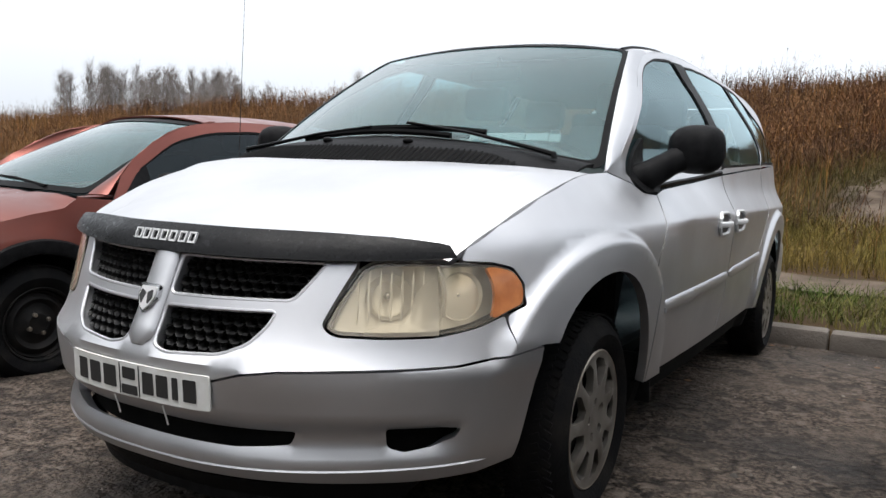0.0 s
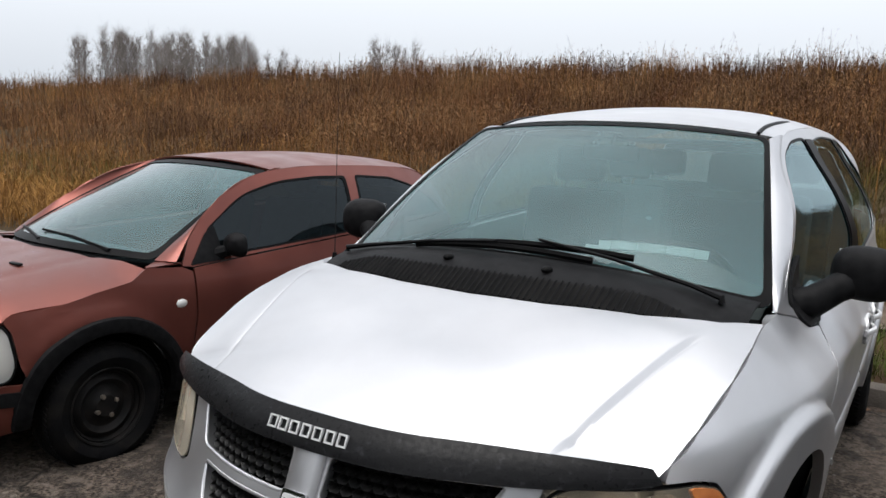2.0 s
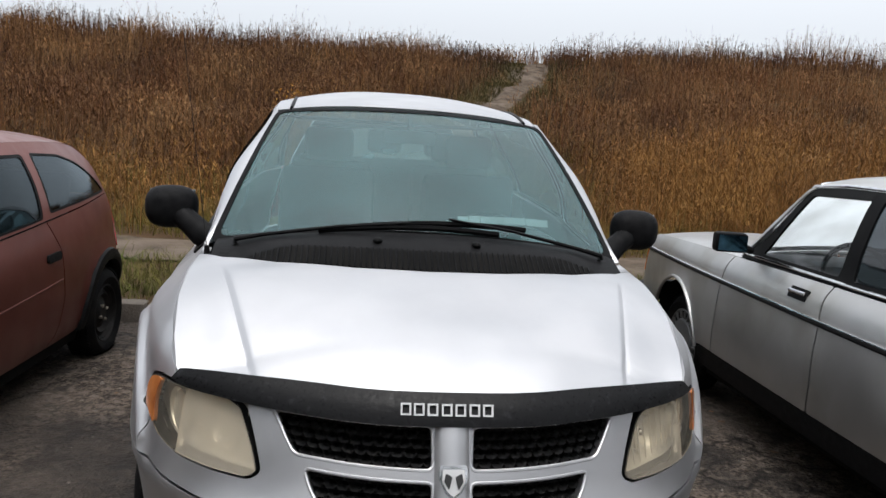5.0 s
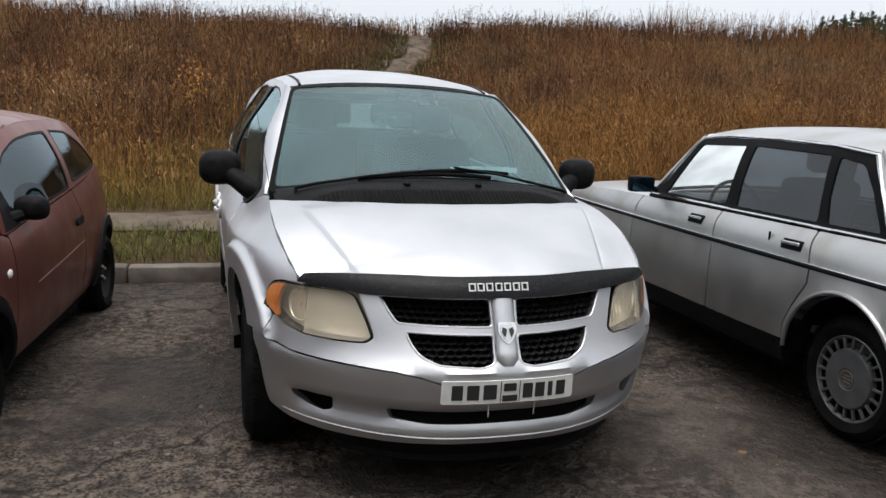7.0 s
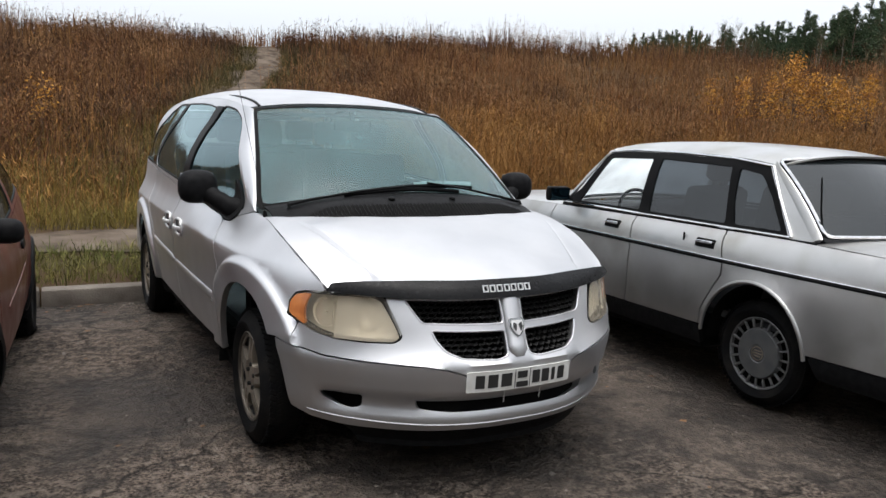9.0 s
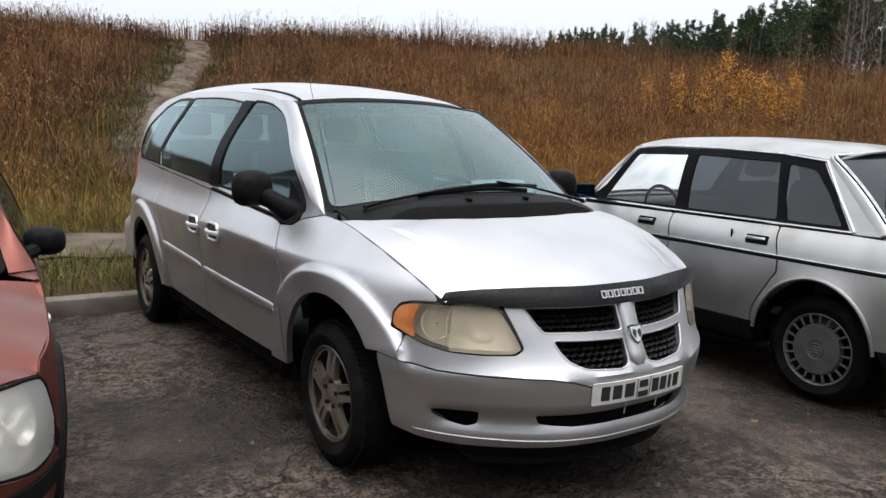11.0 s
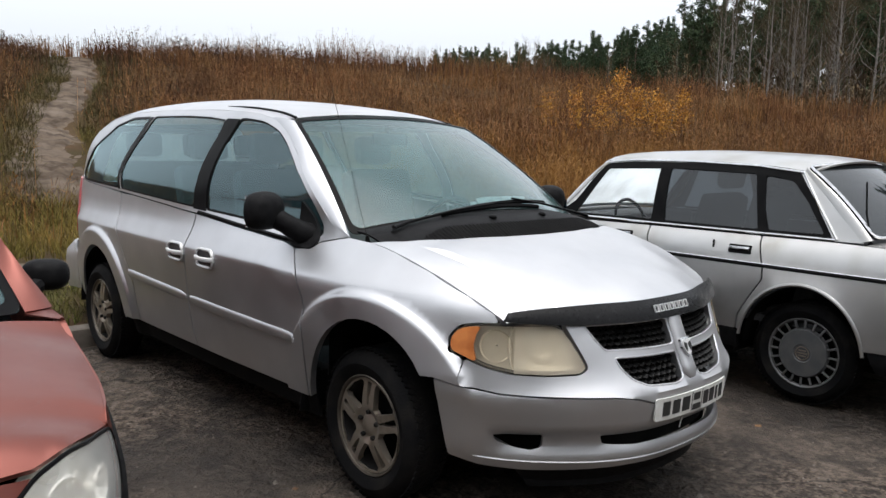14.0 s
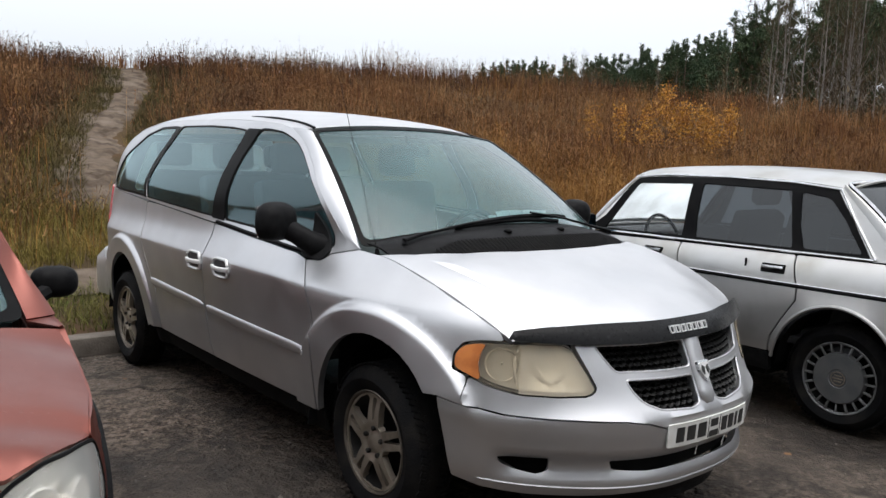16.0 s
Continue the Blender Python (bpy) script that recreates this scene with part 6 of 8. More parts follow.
def build_saloon():
    root = thing("saloon_car", "old silver four-door saloon with rust-stained wing, parked nose to the kerb", "car", SALOON_AT)
    c = Car(root, SALOON)
    S = SALOON
    P = OLD_SILVER
    arch_f, arch_r = ellipse_arc(1.537, 0.30, 0.365, 0.385, 4, 176), ellipse_arc(4.186, 0.30, 0.365, 0.385, 176, 4, 22)
    wing = [(0.80, 0.42, 0.01), (0.80, 0.80), (0.95, 0.885, 0.02), (1.5, 0.905, 0), (2.15, 0.915, 0.01), (2.14, 0.6, 0), (2.10, 0.38, 0.01)] + [(1.92, 0.38, 0)] + arch_f[1:-1] + [(1.15, 0.40, 0)]
    c.pair("front_wing", wing, P, grid=0.05, edge=0.03)
    door_f = [(2.11, 0.38, 0.01), (2.15, 0.6, 0), (2.16, 0.916, 0.01), (2.6, 0.922, 0), (3.08, 0.928, 0.01), (3.12, 0.76, 0), (3.12, 0.5, 0), (3.10, 0.38, 0.01)]
    c.pair("front_door", door_f, P, grid=0.05, edge=0.03)
    door_r = [(3.11, 0.38, 0.01), (3.13, 0.5, 0), (3.13, 0.76, 0), (3.09, 0.928, 0.01), (3.5, 0.930, 0), (3.88, 0.932, 0.01), (3.935, 0.76, 0), (3.938, 0.69, 0), (3.86, 0.57, 0.05), (3.80, 0.47, 0), (3.79, 0.38, 0.01)]
    c.pair("rear_door", door_r, P, grid=0.05, edge=0.03)
    wing_r = [(3.80, 0.38, 0.01), (3.81, 0.47, 0), (3.87, 0.57, 0.05), (3.948, 0.69, 0), (3.945, 0.76, 0), (3.89, 0.932, 0.01), (4.3, 0.935, 0), (4.9, 0.925, 0), (5.35, 0.905, 0.02), (5.5, 0.83), (5.5, 0.40), (4.56, 0.385, 0)] + arch_r[::-1][1:-1]
    c.pair("rear_wing", wing_r, P, grid=0.05, edge=0.025)
    c.pair("sill_guard", [(1.93, 0.372), (3.80, 0.372), (3.80, 0.26), (1.93, 0.26)], BLACK_PLASTIC, out=-0.004, thick=0.03)
    c.pair("rear_guard", [(4.57, 0.378), (5.5, 0.39), (5.5, 0.27), (4.62, 0.27)], BLACK_PLASTIC, out=-0.006, thick=0.03)
    for cu in (1.537, 4.186):
        c.bead("arch_lip", [(cu + 0.37 * math.cos(radians(a)), 0.30 + 0.39 * math.sin(radians(a))) for a in np.linspace(8, 172, 36)], 0.011, P)
    c.bead("side_moulding", [(u, 0.772 - (u - 3.0) * 0.004) for u in np.linspace(0.85, 5.45, 60)], 0.0105, DARK_TRIM, 0.003)
    c.bead("moulding_insert", [(u, 0.784 - (u - 3.0) * 0.004) for u in np.linspace(0.85, 5.45, 60)], 0.005, CHROME, 0.004)
    for s in (1, -1):
        for u0, z0 in ((2.90, 0.862), (3.78, 0.850)):
            h = new("door_handle")
            h.parent = root
            part("handle_cup", sheet(lambda u, v: S(u, v, 0.003), rounded([(s * (u0 - 0.075), z0 + 0.024), (s * (u0 + 0.075), z0 + 0.024), (s * (u0 + 0.075), z0 - 0.026), (s * (u0 - 0.075), z0 - 0.026)][::s], 0.008), grid=0.04, edge=0.03, thick=0.01), DARK_TRIM, h)
            bm = bmesh.new()
            sweep(bm, [S(s * (u0 - 0.065), z0 + 0.004, 0.010), S(s * u0, z0 + 0.004, 0.016), S(s * (u0 + 0.065), z0 + 0.004, 0.010)], 0.011, 8, 0.8, up=(s, 0, 0))
            part("handle_grip", bm, CHROME, h)
        bm = bmesh.new()
        box(bm, -0.003, 0.003, -0.006, 0.006, -0.035, 0.03, Matrix.Translation(Vector(S(s * 3.60, 0.858, 0.002))))
        part("door_mark", bm, DARK_TRIM, root)
    w_f = [(2.40, 0.965), (2.44, 1.02, 0.02), (2.60, 1.285), (3.045, 1.300), (3.06, 1.1, 0), (3.075, 0.968)]
    w_r = [(3.175, 0.968), (3.15, 1.1, 0), (3.13, 1.302), (3.755, 1.288), (3.81, 1.1, 0), (3.845, 0.968)]
    w_q = [(3.91, 0.970), (3.86, 1.1, 0), (3.82, 1.282), (4.0, 1.258, 0.04), (4.12, 1.14, 0), (4.25, 0.972)]
    frame_o = [(2.20, 0.925, 0.01), (2.7, 0.932, 0), (3.3, 0.936, 0), (3.9, 0.94, 0), (4.32, 0.945, 0.01), (4.16, 1.15, 0), (4.04, 1.30, 0.03), (3.75, 1.325, 0), (3.3, 1.338, 0), (2.8, 1.335, 0), (2.58, 1.318, 0.03), (2.38, 1.05, 0)]
    c.pair("window_frame", frame_o, DARK_TRIM, [w_f, w_r, w_q], grid=0.05, edge=0.03, radius=0.02)
    for n, o, glass in (("door_window", w_f, GLASS_CLEAR), ("rear_door_window", w_r, GLASS_REAR), ("quarter_window", w_q, GLASS_REAR)):
        for s in (1, -1):
            c.skin(n, o if s > 0 else mirrored(o), glass if s > 0 or n != "door_window" else GLASS_FOGGED, out=-0.008, thick=0.0, radius=0.02)
    c.bead("belt_trim", [(u, 0.945 + 0.002 * (u - 2.3)) for u in np.linspace(2.25, 4.32, 30)], 0.008, CHROME, 0.003)
    c.bead("gutter_trim", [(2.42, 1.09), (2.56, 1.325), (2.8, 1.344), (3.3, 1.346), (3.75, 1.333), (4.05, 1.305), (4.17, 1.15), (4.33, 0.95)], 0.008, CHROME, 0.004)
    f = c.screen("windscreen", (0.72, 0.53, 0.68, 0.965, 0.945), (0.59, 0.96, 1.06, 1.362, 1.335), GLASS_FOGGED, 0.05, CHROME)
    c.pillar("windscreen_pillar", f, pchip([0, 0.5, 1], [2.22, 2.40, 2.58]), pchip([0, 0.5, 1], [0.935, 1.11, 1.33]), P)
    g = c.screen("rear_window", (0.735, 3.12, 2.98, 0.965, 0.965), (0.60, 2.62, 2.52, 1.365, 1.335), GLASS_REAR, 0.03, CHROME, mirror_y=True)
    c.pillar("rear_pillar", g, pchip([0, 0.5, 1], [4.46, 4.24, 4.05]), pchip([0, 0.5, 1], [0.945, 1.15, 1.315]), P, (0.012, 0.02, 0.01))
    c.pair("pillar_skin", [(4.31, 0.942, 0), (4.48, 0.945, 0), (4.24, 1.16, 0), (4.06, 1.315, 0), (4.03, 1.305, 0), (4.16, 1.15, 0)], P, out=0.001, grid=0.04)
    c.top("roof", 2.56, 4.10, pchip([2.5, 2.6, 2.9, 3.3, 3.8, 4.1], [1.315, 1.335, 1.35, 1.352, 1.338, 1.31]), pchip([2.5, 2.6, 2.9, 3.3, 3.8, 4.1], [1.365, 1.39, 1.415, 1.425, 1.410, 1.375]), P, 3.0, bow0=-0.10, bow1=0.10)
    c.top("boot_lid", 4.50, 5.42, pchip([4.4, 4.6, 5.0, 5.4, 5.45], [0.938, 0.936, 0.926, 0.905, 0.90]), pchip([4.4, 4.6, 5.0, 5.4, 5.45], [0.965, 0.968, 0.965, 0.945, 0.94]), P, 3.0, bow0=0.13, bow1=0.08)
    c.top("bonnet", 0.98, 2.22, pchip([0.9, 1.0, 1.5, 2.0, 2.25], [0.87, 0.885, 0.905, 0.915, 0.92]), pchip([0.9, 1.0, 1.5, 2.0, 2.25], [0.90, 0.92, 0.945, 0.955, 0.96]), P, 3.0, bow0=-0.06, bow1=-0.14)
    for s in (1, -1):
        c.skin("front_bumper", [(0.0, 0.52), (s * 1.02, 0.52), (s * 1.02, 0.38), (0.0, 0.38)][::s], BLACK_PLASTIC, out=0.06, thick=0.06)
        c.skin("rear_bumper", [(s * 5.28, 0.54), (s * 6.11, 0.54), (s * 6.11, 0.38), (s * 5.28, 0.38)][::s], BLACK_PLASTIC, out=0.07, thick=0.07)
        c.skin("front_indicator", [(s * 0.74, 0.78), (s * 0.86, 0.78), (s * 0.86, 0.62), (s * 0.74, 0.62)][::s], AMBER, out=0.006)
        c.skin("headlamp", [(s * 0.40, 0.78), (s * 0.73, 0.78), (s * 0.73, 0.62), (s * 0.40, 0.62)][::s], LENS_CLEAR, out=0.004)
        c.skin("tail_lamp", [(s * 5.50, 0.82), (s * 5.75, 0.82), (s * 5.75, 0.60), (s * 5.50, 0.60)][::s], RED_LENS, out=0.006)
        c.skin("nose_panel", [(0.0, 0.86), (s * 0.78, 0.86), (s * 0.78, 0.56), (0.0, 0.56)][::s], P)
        c.skin("tail_panel", [(s * 5.51, 0.88), (s * 6.11, 0.88), (s * 6.11, 0.42), (s * 5.51, 0.42)][::s], P)
        mir = new("door_mirror")
        mir.parent = root
        tagged(mir, "small black door mirror")
        bm = bmesh.new()
        box(bm, -0.085, 0.085, -0.045, 0.03, -0.05, 0.05, Matrix.Translation((s * 0.90, 0.80, 1.01)) @ Matrix.Rotation(-s * 0.15, 4, "Z"), 0.018)
        part("mirror_shell", bm, BLACK_PLASTIC, mir)
        bm = bmesh.new()
        sweep(bm, [(s * 0.77, 0.79, 0.97), (s * 0.84, 0.80, 0.99)], 0.02, 8)
        part("mirror_arm", bm, BLACK_PLASTIC, mir)
        bm = bmesh.new()
        box(bm, -0.075, 0.075, -0.002, 0.002, -0.04, 0.04, Matrix.Translation((s * 0.90, 0.8325, 1.01)) @ Matrix.Rotation(-s * 0.15, 4, "Z"))
        part("mirror_glass", bm, MIRROR_BLUE, mir)
    bm = bmesh.new()
    a = S(4.50, 0.93)
    sweep(bm, [a + np.array([-0.05, 0, 0.0]), a + np.array([-0.05, 0, 0.02])], [0.02, 0.012], 8)
    base = part("aerial_base", bm, DARK_TRIM, root)
    bm = bmesh.new()
    sweep(bm, [a + np.array([-0.05, 0, 0.02]), a + np.array([-0.06, -0.04, 0.17]), a + np.array([-0.05, -0.05, 0.34])], [0.007, 0.0055, 0.005], 6)
    part("aerial_rod", bm, DARK_TRIM, base)
    bm = bmesh.new()
    box(bm, -0.5, 0.5, -0.7, 3.75, 0.2, 0.4)
    box(bm, -0.76, 0.76, 0.42, 2.22, 0.22, 0.42)
    box(bm, -0.5, 0.5, -0.7, 0.5, 0.4, 0.80)
    box(bm, -0.6, 0.6, 3.1, 3.75, 0.4, 0.85)
    part("underbody", bm, SHADOW_GAP, root)
    wheel_well(root, 0, 0.30, 0.79, 0.3, 0.37)
    wheel_well(root, 2.65, 0.30, 0.79, 0.3, 0.37)
    for s in (1, -1):
        for y in (0, 2.65):
            tyre_and_rim(root, (s * 0.745, y, 0.292), s, 0.304, 0.185, 0.209, "disc", 0.004, (1, 1 / 0.98, 1 / 1.045))
    bm = bmesh.new()
    box(bm, -0.7, 0.7, 0.5, 2.8, 0.42, 0.46)
    part("cabin_floor", bm, CABIN_GREY, root)
    bm = bmesh.new()
    box(bm, -0.68, 0.68, 0.62, 1.0, 0.70, 0.945, None, 0.04)
    part("dashboard", bm, CABIN_GREY, root)
    bm = bmesh.new()
    box(bm, -0.62, 0.62, 2.45, 3.0, 0.90, 0.93)
    part("parcel_shelf", bm, CABIN_GREY, root)
    bm = bmesh.new()
    sweep(bm, [(0.36 + 0.19 * math.cos(q), 1.10 - 0.06 * math.sin(q), 0.885 + 0.17 * math.sin(q)) for q in np.linspace(0, 2 * math.pi, 29)], 0.013, 8, cap=False)
    box(bm, 0.18, 0.54, 1.09, 1.11, 0.865, 0.90)
    sweep(bm, [(0.36, 0.95, 0.82), (0.36, 1.09, 0.88)], 0.025, 8)
    part("steering_wheel", bm, DARK_TRIM, root)
    for x in (-0.36, 0.36):
        seat(root, x, 1.50, 0.46, 0.48)
    seat(root, 0, 2.28, 0.34, 1.2, 2)
    return root


WATER = glass_material("rain_water", (0.9, 0.92, 0.93), 1.33, 0.02, 0.25, (0.7, 0.72, 0.74))
MIRROR_BLUE = material("blue_mirror_glass", (0.05, 0.11, 0.15), 0.08, 1.0, second=(0.08, 0.18, 0.26), scale=30)
build_hatchback()
build_saloon()


# ---- ground, kerb, slope ----
SLOPE = pchip([0, 0.034, 0.13, 0.18, 0.227, 0.353, 0.469, 0.614, 0.807, 1.0, 1.2], [0, 0.006, 0.067, 0.115, 0.185, 0.296, 0.39, 0.55, 0.77, 1.0, 1.02])
CREST_AT = [-180, -110, -90, -70, -58, -48, -37, -25, -14, -3, 6.6, 13, 20, 26, 32, 36, 40, 47, 53, 60, 67, 80, 95, 110, 180]
CREST_Z = [0, 0, 1.5, 3.0, 3.4, 3.7, 3.95, 4.1, 4.0, 3.95, 4.0, 4.15, 4.4, 4.7, 4.95, 5.05, 5.05, 4.75, 4.4, 3.85, 3.25, 2.4, 0.8, 0, 0]


def slope_place(x, y):
    """Bearing from the cars in degrees, and how far up the slope a place lies (0 at its foot, 1 on its crest), and the metres past the crest."""
    az, r = np.arctan2(x + 1.0, y + 2.5), np.hypot(x + 1.0, y + 2.5)
    c = np.maximum(np.cos(az), 0.12)
    foot = np.where(az > 0, np.minimum(9.9 / c, 17.0), np.minimum(9.9 / c, 30.0))
    crest = np.where(az > 0, np.minimum(30.7 / c, 38.5), np.minimum(30.7 / c, 62.0))
    return np.degrees(az), (r - foot) / (crest - foot), np.maximum(r - crest, 0)


def hill(x, y):
    """Height of the ground behind the kerb."""
    x, y = np.asarray(x, float), np.asarray(y, float)
    az, t, beyond = slope_place(x, y)
    rise = np.interp(az, CREST_AT, CREST_Z) * SLOPE(np.clip(t, 0, 1.2))
    roll = 0.10 * np.sin(x * 0.7 + 1.3) * np.sin(y * 0.55) + 0.06 * np.sin(x * 1.9 + y * 1.1)
    flat = np.where(y < 3.3, -0.03, 0.115 + 0.02 * step(4.0, 5.2, y))
    return flat + rise - 0.012 * np.minimum(beyond, 60) * (rise > 0.5) + roll * step(0.1, 0.3, t)


def path_x(y):
    """Middle of the trodden path up the slope."""
    return np.interp(y, [9.6, 11, 12, 13, 14.6, 17, 20, 24, 28, 31], [0.9, 1.02, 1.18, 1.45, 1.9, 2.5, 3.75, 5.4, 6.45, 7.2])


def grid_sheet(name, xs, ys, height, mat):
    x, y = np.meshgrid(xs, ys)
    v = np.stack([x, y, height(x, y)], -1).reshape(-1, 3)
    nx, ny = len(xs), len(ys)
    i = np.arange(nx * ny).reshape(ny, nx)
    q = np.stack([i[:-1, :-1], i[:-1, 1:], i[1:, 1:], i[1:, :-1]], -1).reshape(-1, 4)
    return mesh_arrays(name, v, q, mat, smooth=True)


EARTH = material("earth_and_dry_grass", (0.055, 0.032, 0.017), 0.95, spec=0.08, second=(0.040, 0.030, 0.014), scale=1.4, bump=0.8, bump_scale=14, third=(0.085, 0.052, 0.025), third_scale=0.5)
SANDY = material("trodden_sand", (0.105, 0.080, 0.060), 0.95, second=(0.040, 0.029, 0.020), scale=3.0, detail=12, bump=1.0, bump_scale=14, third=(0.135, 0.108, 0.085), third_scale=1.1, spec=0.1)


def asphalt_material():
    """Old damp asphalt: stones in dark binder, worn pale patches, damp spots, hairline cracks."""
    m = bpy.data.materials.new("worn_asphalt")
    m.use_nodes = True
    nt = m.node_tree
    b = nt.nodes["Principled BSDF"]
    tc = nt.nodes.new("ShaderNodeTexCoord")

    def tex(kind, scale, detail=6.0, warp=None):
        n = nt.nodes.new(kind)
        n.inputs["Scale"].default_value = scale
        if kind == "ShaderNodeTexNoise":
            n.inputs["Detail"].default_value = detail
        nt.links.new(warp or tc.outputs["Object"], n.inputs["Vector"])
        return n

    def fit_range(v, a, c, d=0.0, e=1.0):
        r = nt.nodes.new("ShaderNodeMapRange")
        for k, q in zip((1, 2, 3, 4), (a, c, d, e)):
            r.inputs[k].default_value = q
        nt.links.new(v, r.inputs[0])
        return r.outputs[0]

    def mixed(f, a, c):
        x = nt.nodes.new("ShaderNodeMix")
        x.data_type = "RGBA"
        nt.links.new(f, x.inputs[0])
        for k, v in ((6, a), (7, c)):
            if isinstance(v, tuple):
                x.inputs[k].default_value = (*v, 1)
            else:
                nt.links.new(v, x.inputs[k])
        return x.outputs[2]

    stones = tex("ShaderNodeTexVoronoi", 60)
    fine = tex("ShaderNodeTexNoise", 60, 10)
    worn = tex("ShaderNodeTexNoise", 1.1, 8)
    blot = tex("ShaderNodeTexNoise", 5.5, 8)
    damp = tex("ShaderNodeTexNoise", 0.75, 8)
    col = mixed(fit_range(fine.outputs[0], 0.38, 0.66), (0.018, 0.0140, 0.0115), (0.135, 0.106, 0.085))
    col = mixed(fit_range(stones.outputs["Color"], 0.72, 0.95, 0, 0.75), col, (0.155, 0.13, 0.108))
    clod = tex("ShaderNodeTexNoise", 17, 12)
    col = mixed(fit_range(clod.outputs[0], 0.53, 0.62, 0, 0.65), col, (0.155, 0.128, 0.105))
    col = mixed(fit_range(clod.outputs[0], 0.44, 0.36, 0, 0.6), col, (0.012, 0.0108, 0.010))
    bits = tex("ShaderNodeTexVoronoi", 20)
    chip = nt.nodes.new("ShaderNodeMath")
    chip.operation = "MULTIPLY"
    nt.links.new(fit_range(bits.outputs["Color"], 0.70, 0.74), chip.inputs[0])
    nt.links.new(fit_range(bits.outputs["Distance"], 0.34, 0.22), chip.inputs[1])
    col = mixed(chip.outputs[0], col, (0.165, 0.14, 0.115))
    col = mixed(fit_range(worn.outputs[0], 0.46, 0.62, 0, 0.55), col, (0.120, 0.098, 0.080))
    col = mixed(fit_range(blot.outputs[0], 0.52, 0.62, 0, 0.6), col, (0.020, 0.0178, 0.0165))
    col = mixed(fit_range(damp.outputs[0], 0.45, 0.62, 0, 0.72), col, (0.017, 0.0152, 0.0142))
    bend = nt.nodes.new("ShaderNodeVectorMath")
    bend.operation = "MULTIPLY_ADD"
    nt.links.new(tex("ShaderNodeTexNoise", 2.6, 5).outputs["Color"], bend.inputs[0])
    bend.inputs[1].default_value = (0.5, 0.5, 0.5)
    nt.links.new(tc.outputs["Object"], bend.inputs[2])
    crack = tex("ShaderNodeTexVoronoi", 0.55, warp=bend.outputs[0])
    crack.feature = "DISTANCE_TO_EDGE"
    col = mixed(fit_range(crack.outputs["Distance"], 0.0, 0.010, 0.8, 0), col, (0.006, 0.0055, 0.005))
    nt.links.new(col, b.inputs["Base Color"])
    nt.links.new(fit_range(damp.outputs[0], 0.45, 0.65, 0.9, 0.5), b.inputs["Roughness"])
    b.inputs["Specular IOR Level"].default_value = 0.14
    add = nt.nodes.new("ShaderNodeMath")
    nt.links.new(fit_range(stones.outputs["Distance"], 0.0, 0.6, 0.6, 0.0), add.inputs[0])
    add2 = nt.nodes.new("ShaderNodeMath")
    nt.links.new(fine.outputs[0], add2.inputs[0])
    nt.links.new(fit_range(clod.outputs[0], 0.35, 0.65, 0.0, 1.6), add2.inputs[1])
    nt.links.new(add2.outputs[0], add.inputs[1])
    bp = nt.nodes.new("ShaderNodeBump")
    bp.inputs["Strength"].default_value, bp.inputs["Distance"].default_value = 1.0, 0.012
    nt.links.new(add.outputs[0], bp.inputs["Height"])
    nt.links.new(bp.outputs[0], b.inputs["Normal"])
    return m


ASPHALT = asphalt_material()
CONCRETE = material("kerb_concrete", (0.118, 0.100, 0.084), 0.9, second=(0.070, 0.058, 0.048), scale=7, bump=0.6, bump_scale=60, third=(0.15, 0.13, 0.11), third_scale=2.0, jitter=0.10)


def span(a, b, fine, coarse, f0, f1):
    """Coordinates from a to b, fine between f0 and f1."""
    return np.unique(np.concatenate([np.arange(a, f0, coarse), np.arange(f0, f1, fine), np.arange(f1, b + coarse, coarse)]))


ground = grid_sheet("ground", span(-300, 330, 0.6, 12, -45, 60), np.sort(np.r_[span(-200, 420, 0.45, 12, 2.9, 34), 3.285, 3.305]), hill, EARTH)
tagged(ground, "rough earth slope under dry autumn weeds", "ground", kind="structure")


def asphalt_height(x, y):
    return 0.012 * np.sin(x * 0.8 + 0.6) * np.sin(y * 0.55) + 0.006 * np.sin(x * 2.1 + y * 1.7) - 0.004


road = grid_sheet("road", span(-44, 46, 0.5, 6, -8, 9), span(-20, 3.22, 0.5, 6, -7, 3.22), asphalt_height, ASPHALT)
tagged(road, "damp worn grey asphalt of the car park", "road", kind="structure")

kerb = thing("kerb", "grey concrete kerb of long stones beside the verge", "kerb", kind="structure")
for k in range(-26, 30):
    bm = bmesh.new()
    x0 = k * 1.0 - 0.72
    box(bm, x0 + 0.006, x0 + 0.994, 3.215, 3.385, -0.1, 0.128 + 0.004 * math.sin(k * 2.7), None, 0.022)
    o = part("kerb_stone", bm, CONCRETE, kerb)
    o.matrix_basis = pose(0, 0.006 * math.sin(k * 1.9), 0)


def strip(name, rows, mat, lift):
    """A long bent strip through rows of (x, y)."""
    v = np.array(rows)
    z = hill(v[..., 0], v[..., 1]) + lift
    p = np.concatenate([v, z[..., None]], -1)
    nx, ny = p.shape[1], p.shape[0]
    i = np.arange(nx * ny).reshape(ny, nx)
    q = np.stack([i[:-1, :-1], i[:-1, 1:], i[1:, 1:], i[1:, :-1]], -1).reshape(-1, 4)
    return mesh_arrays(name, p.reshape(-1, 3), q, mat, smooth=True)


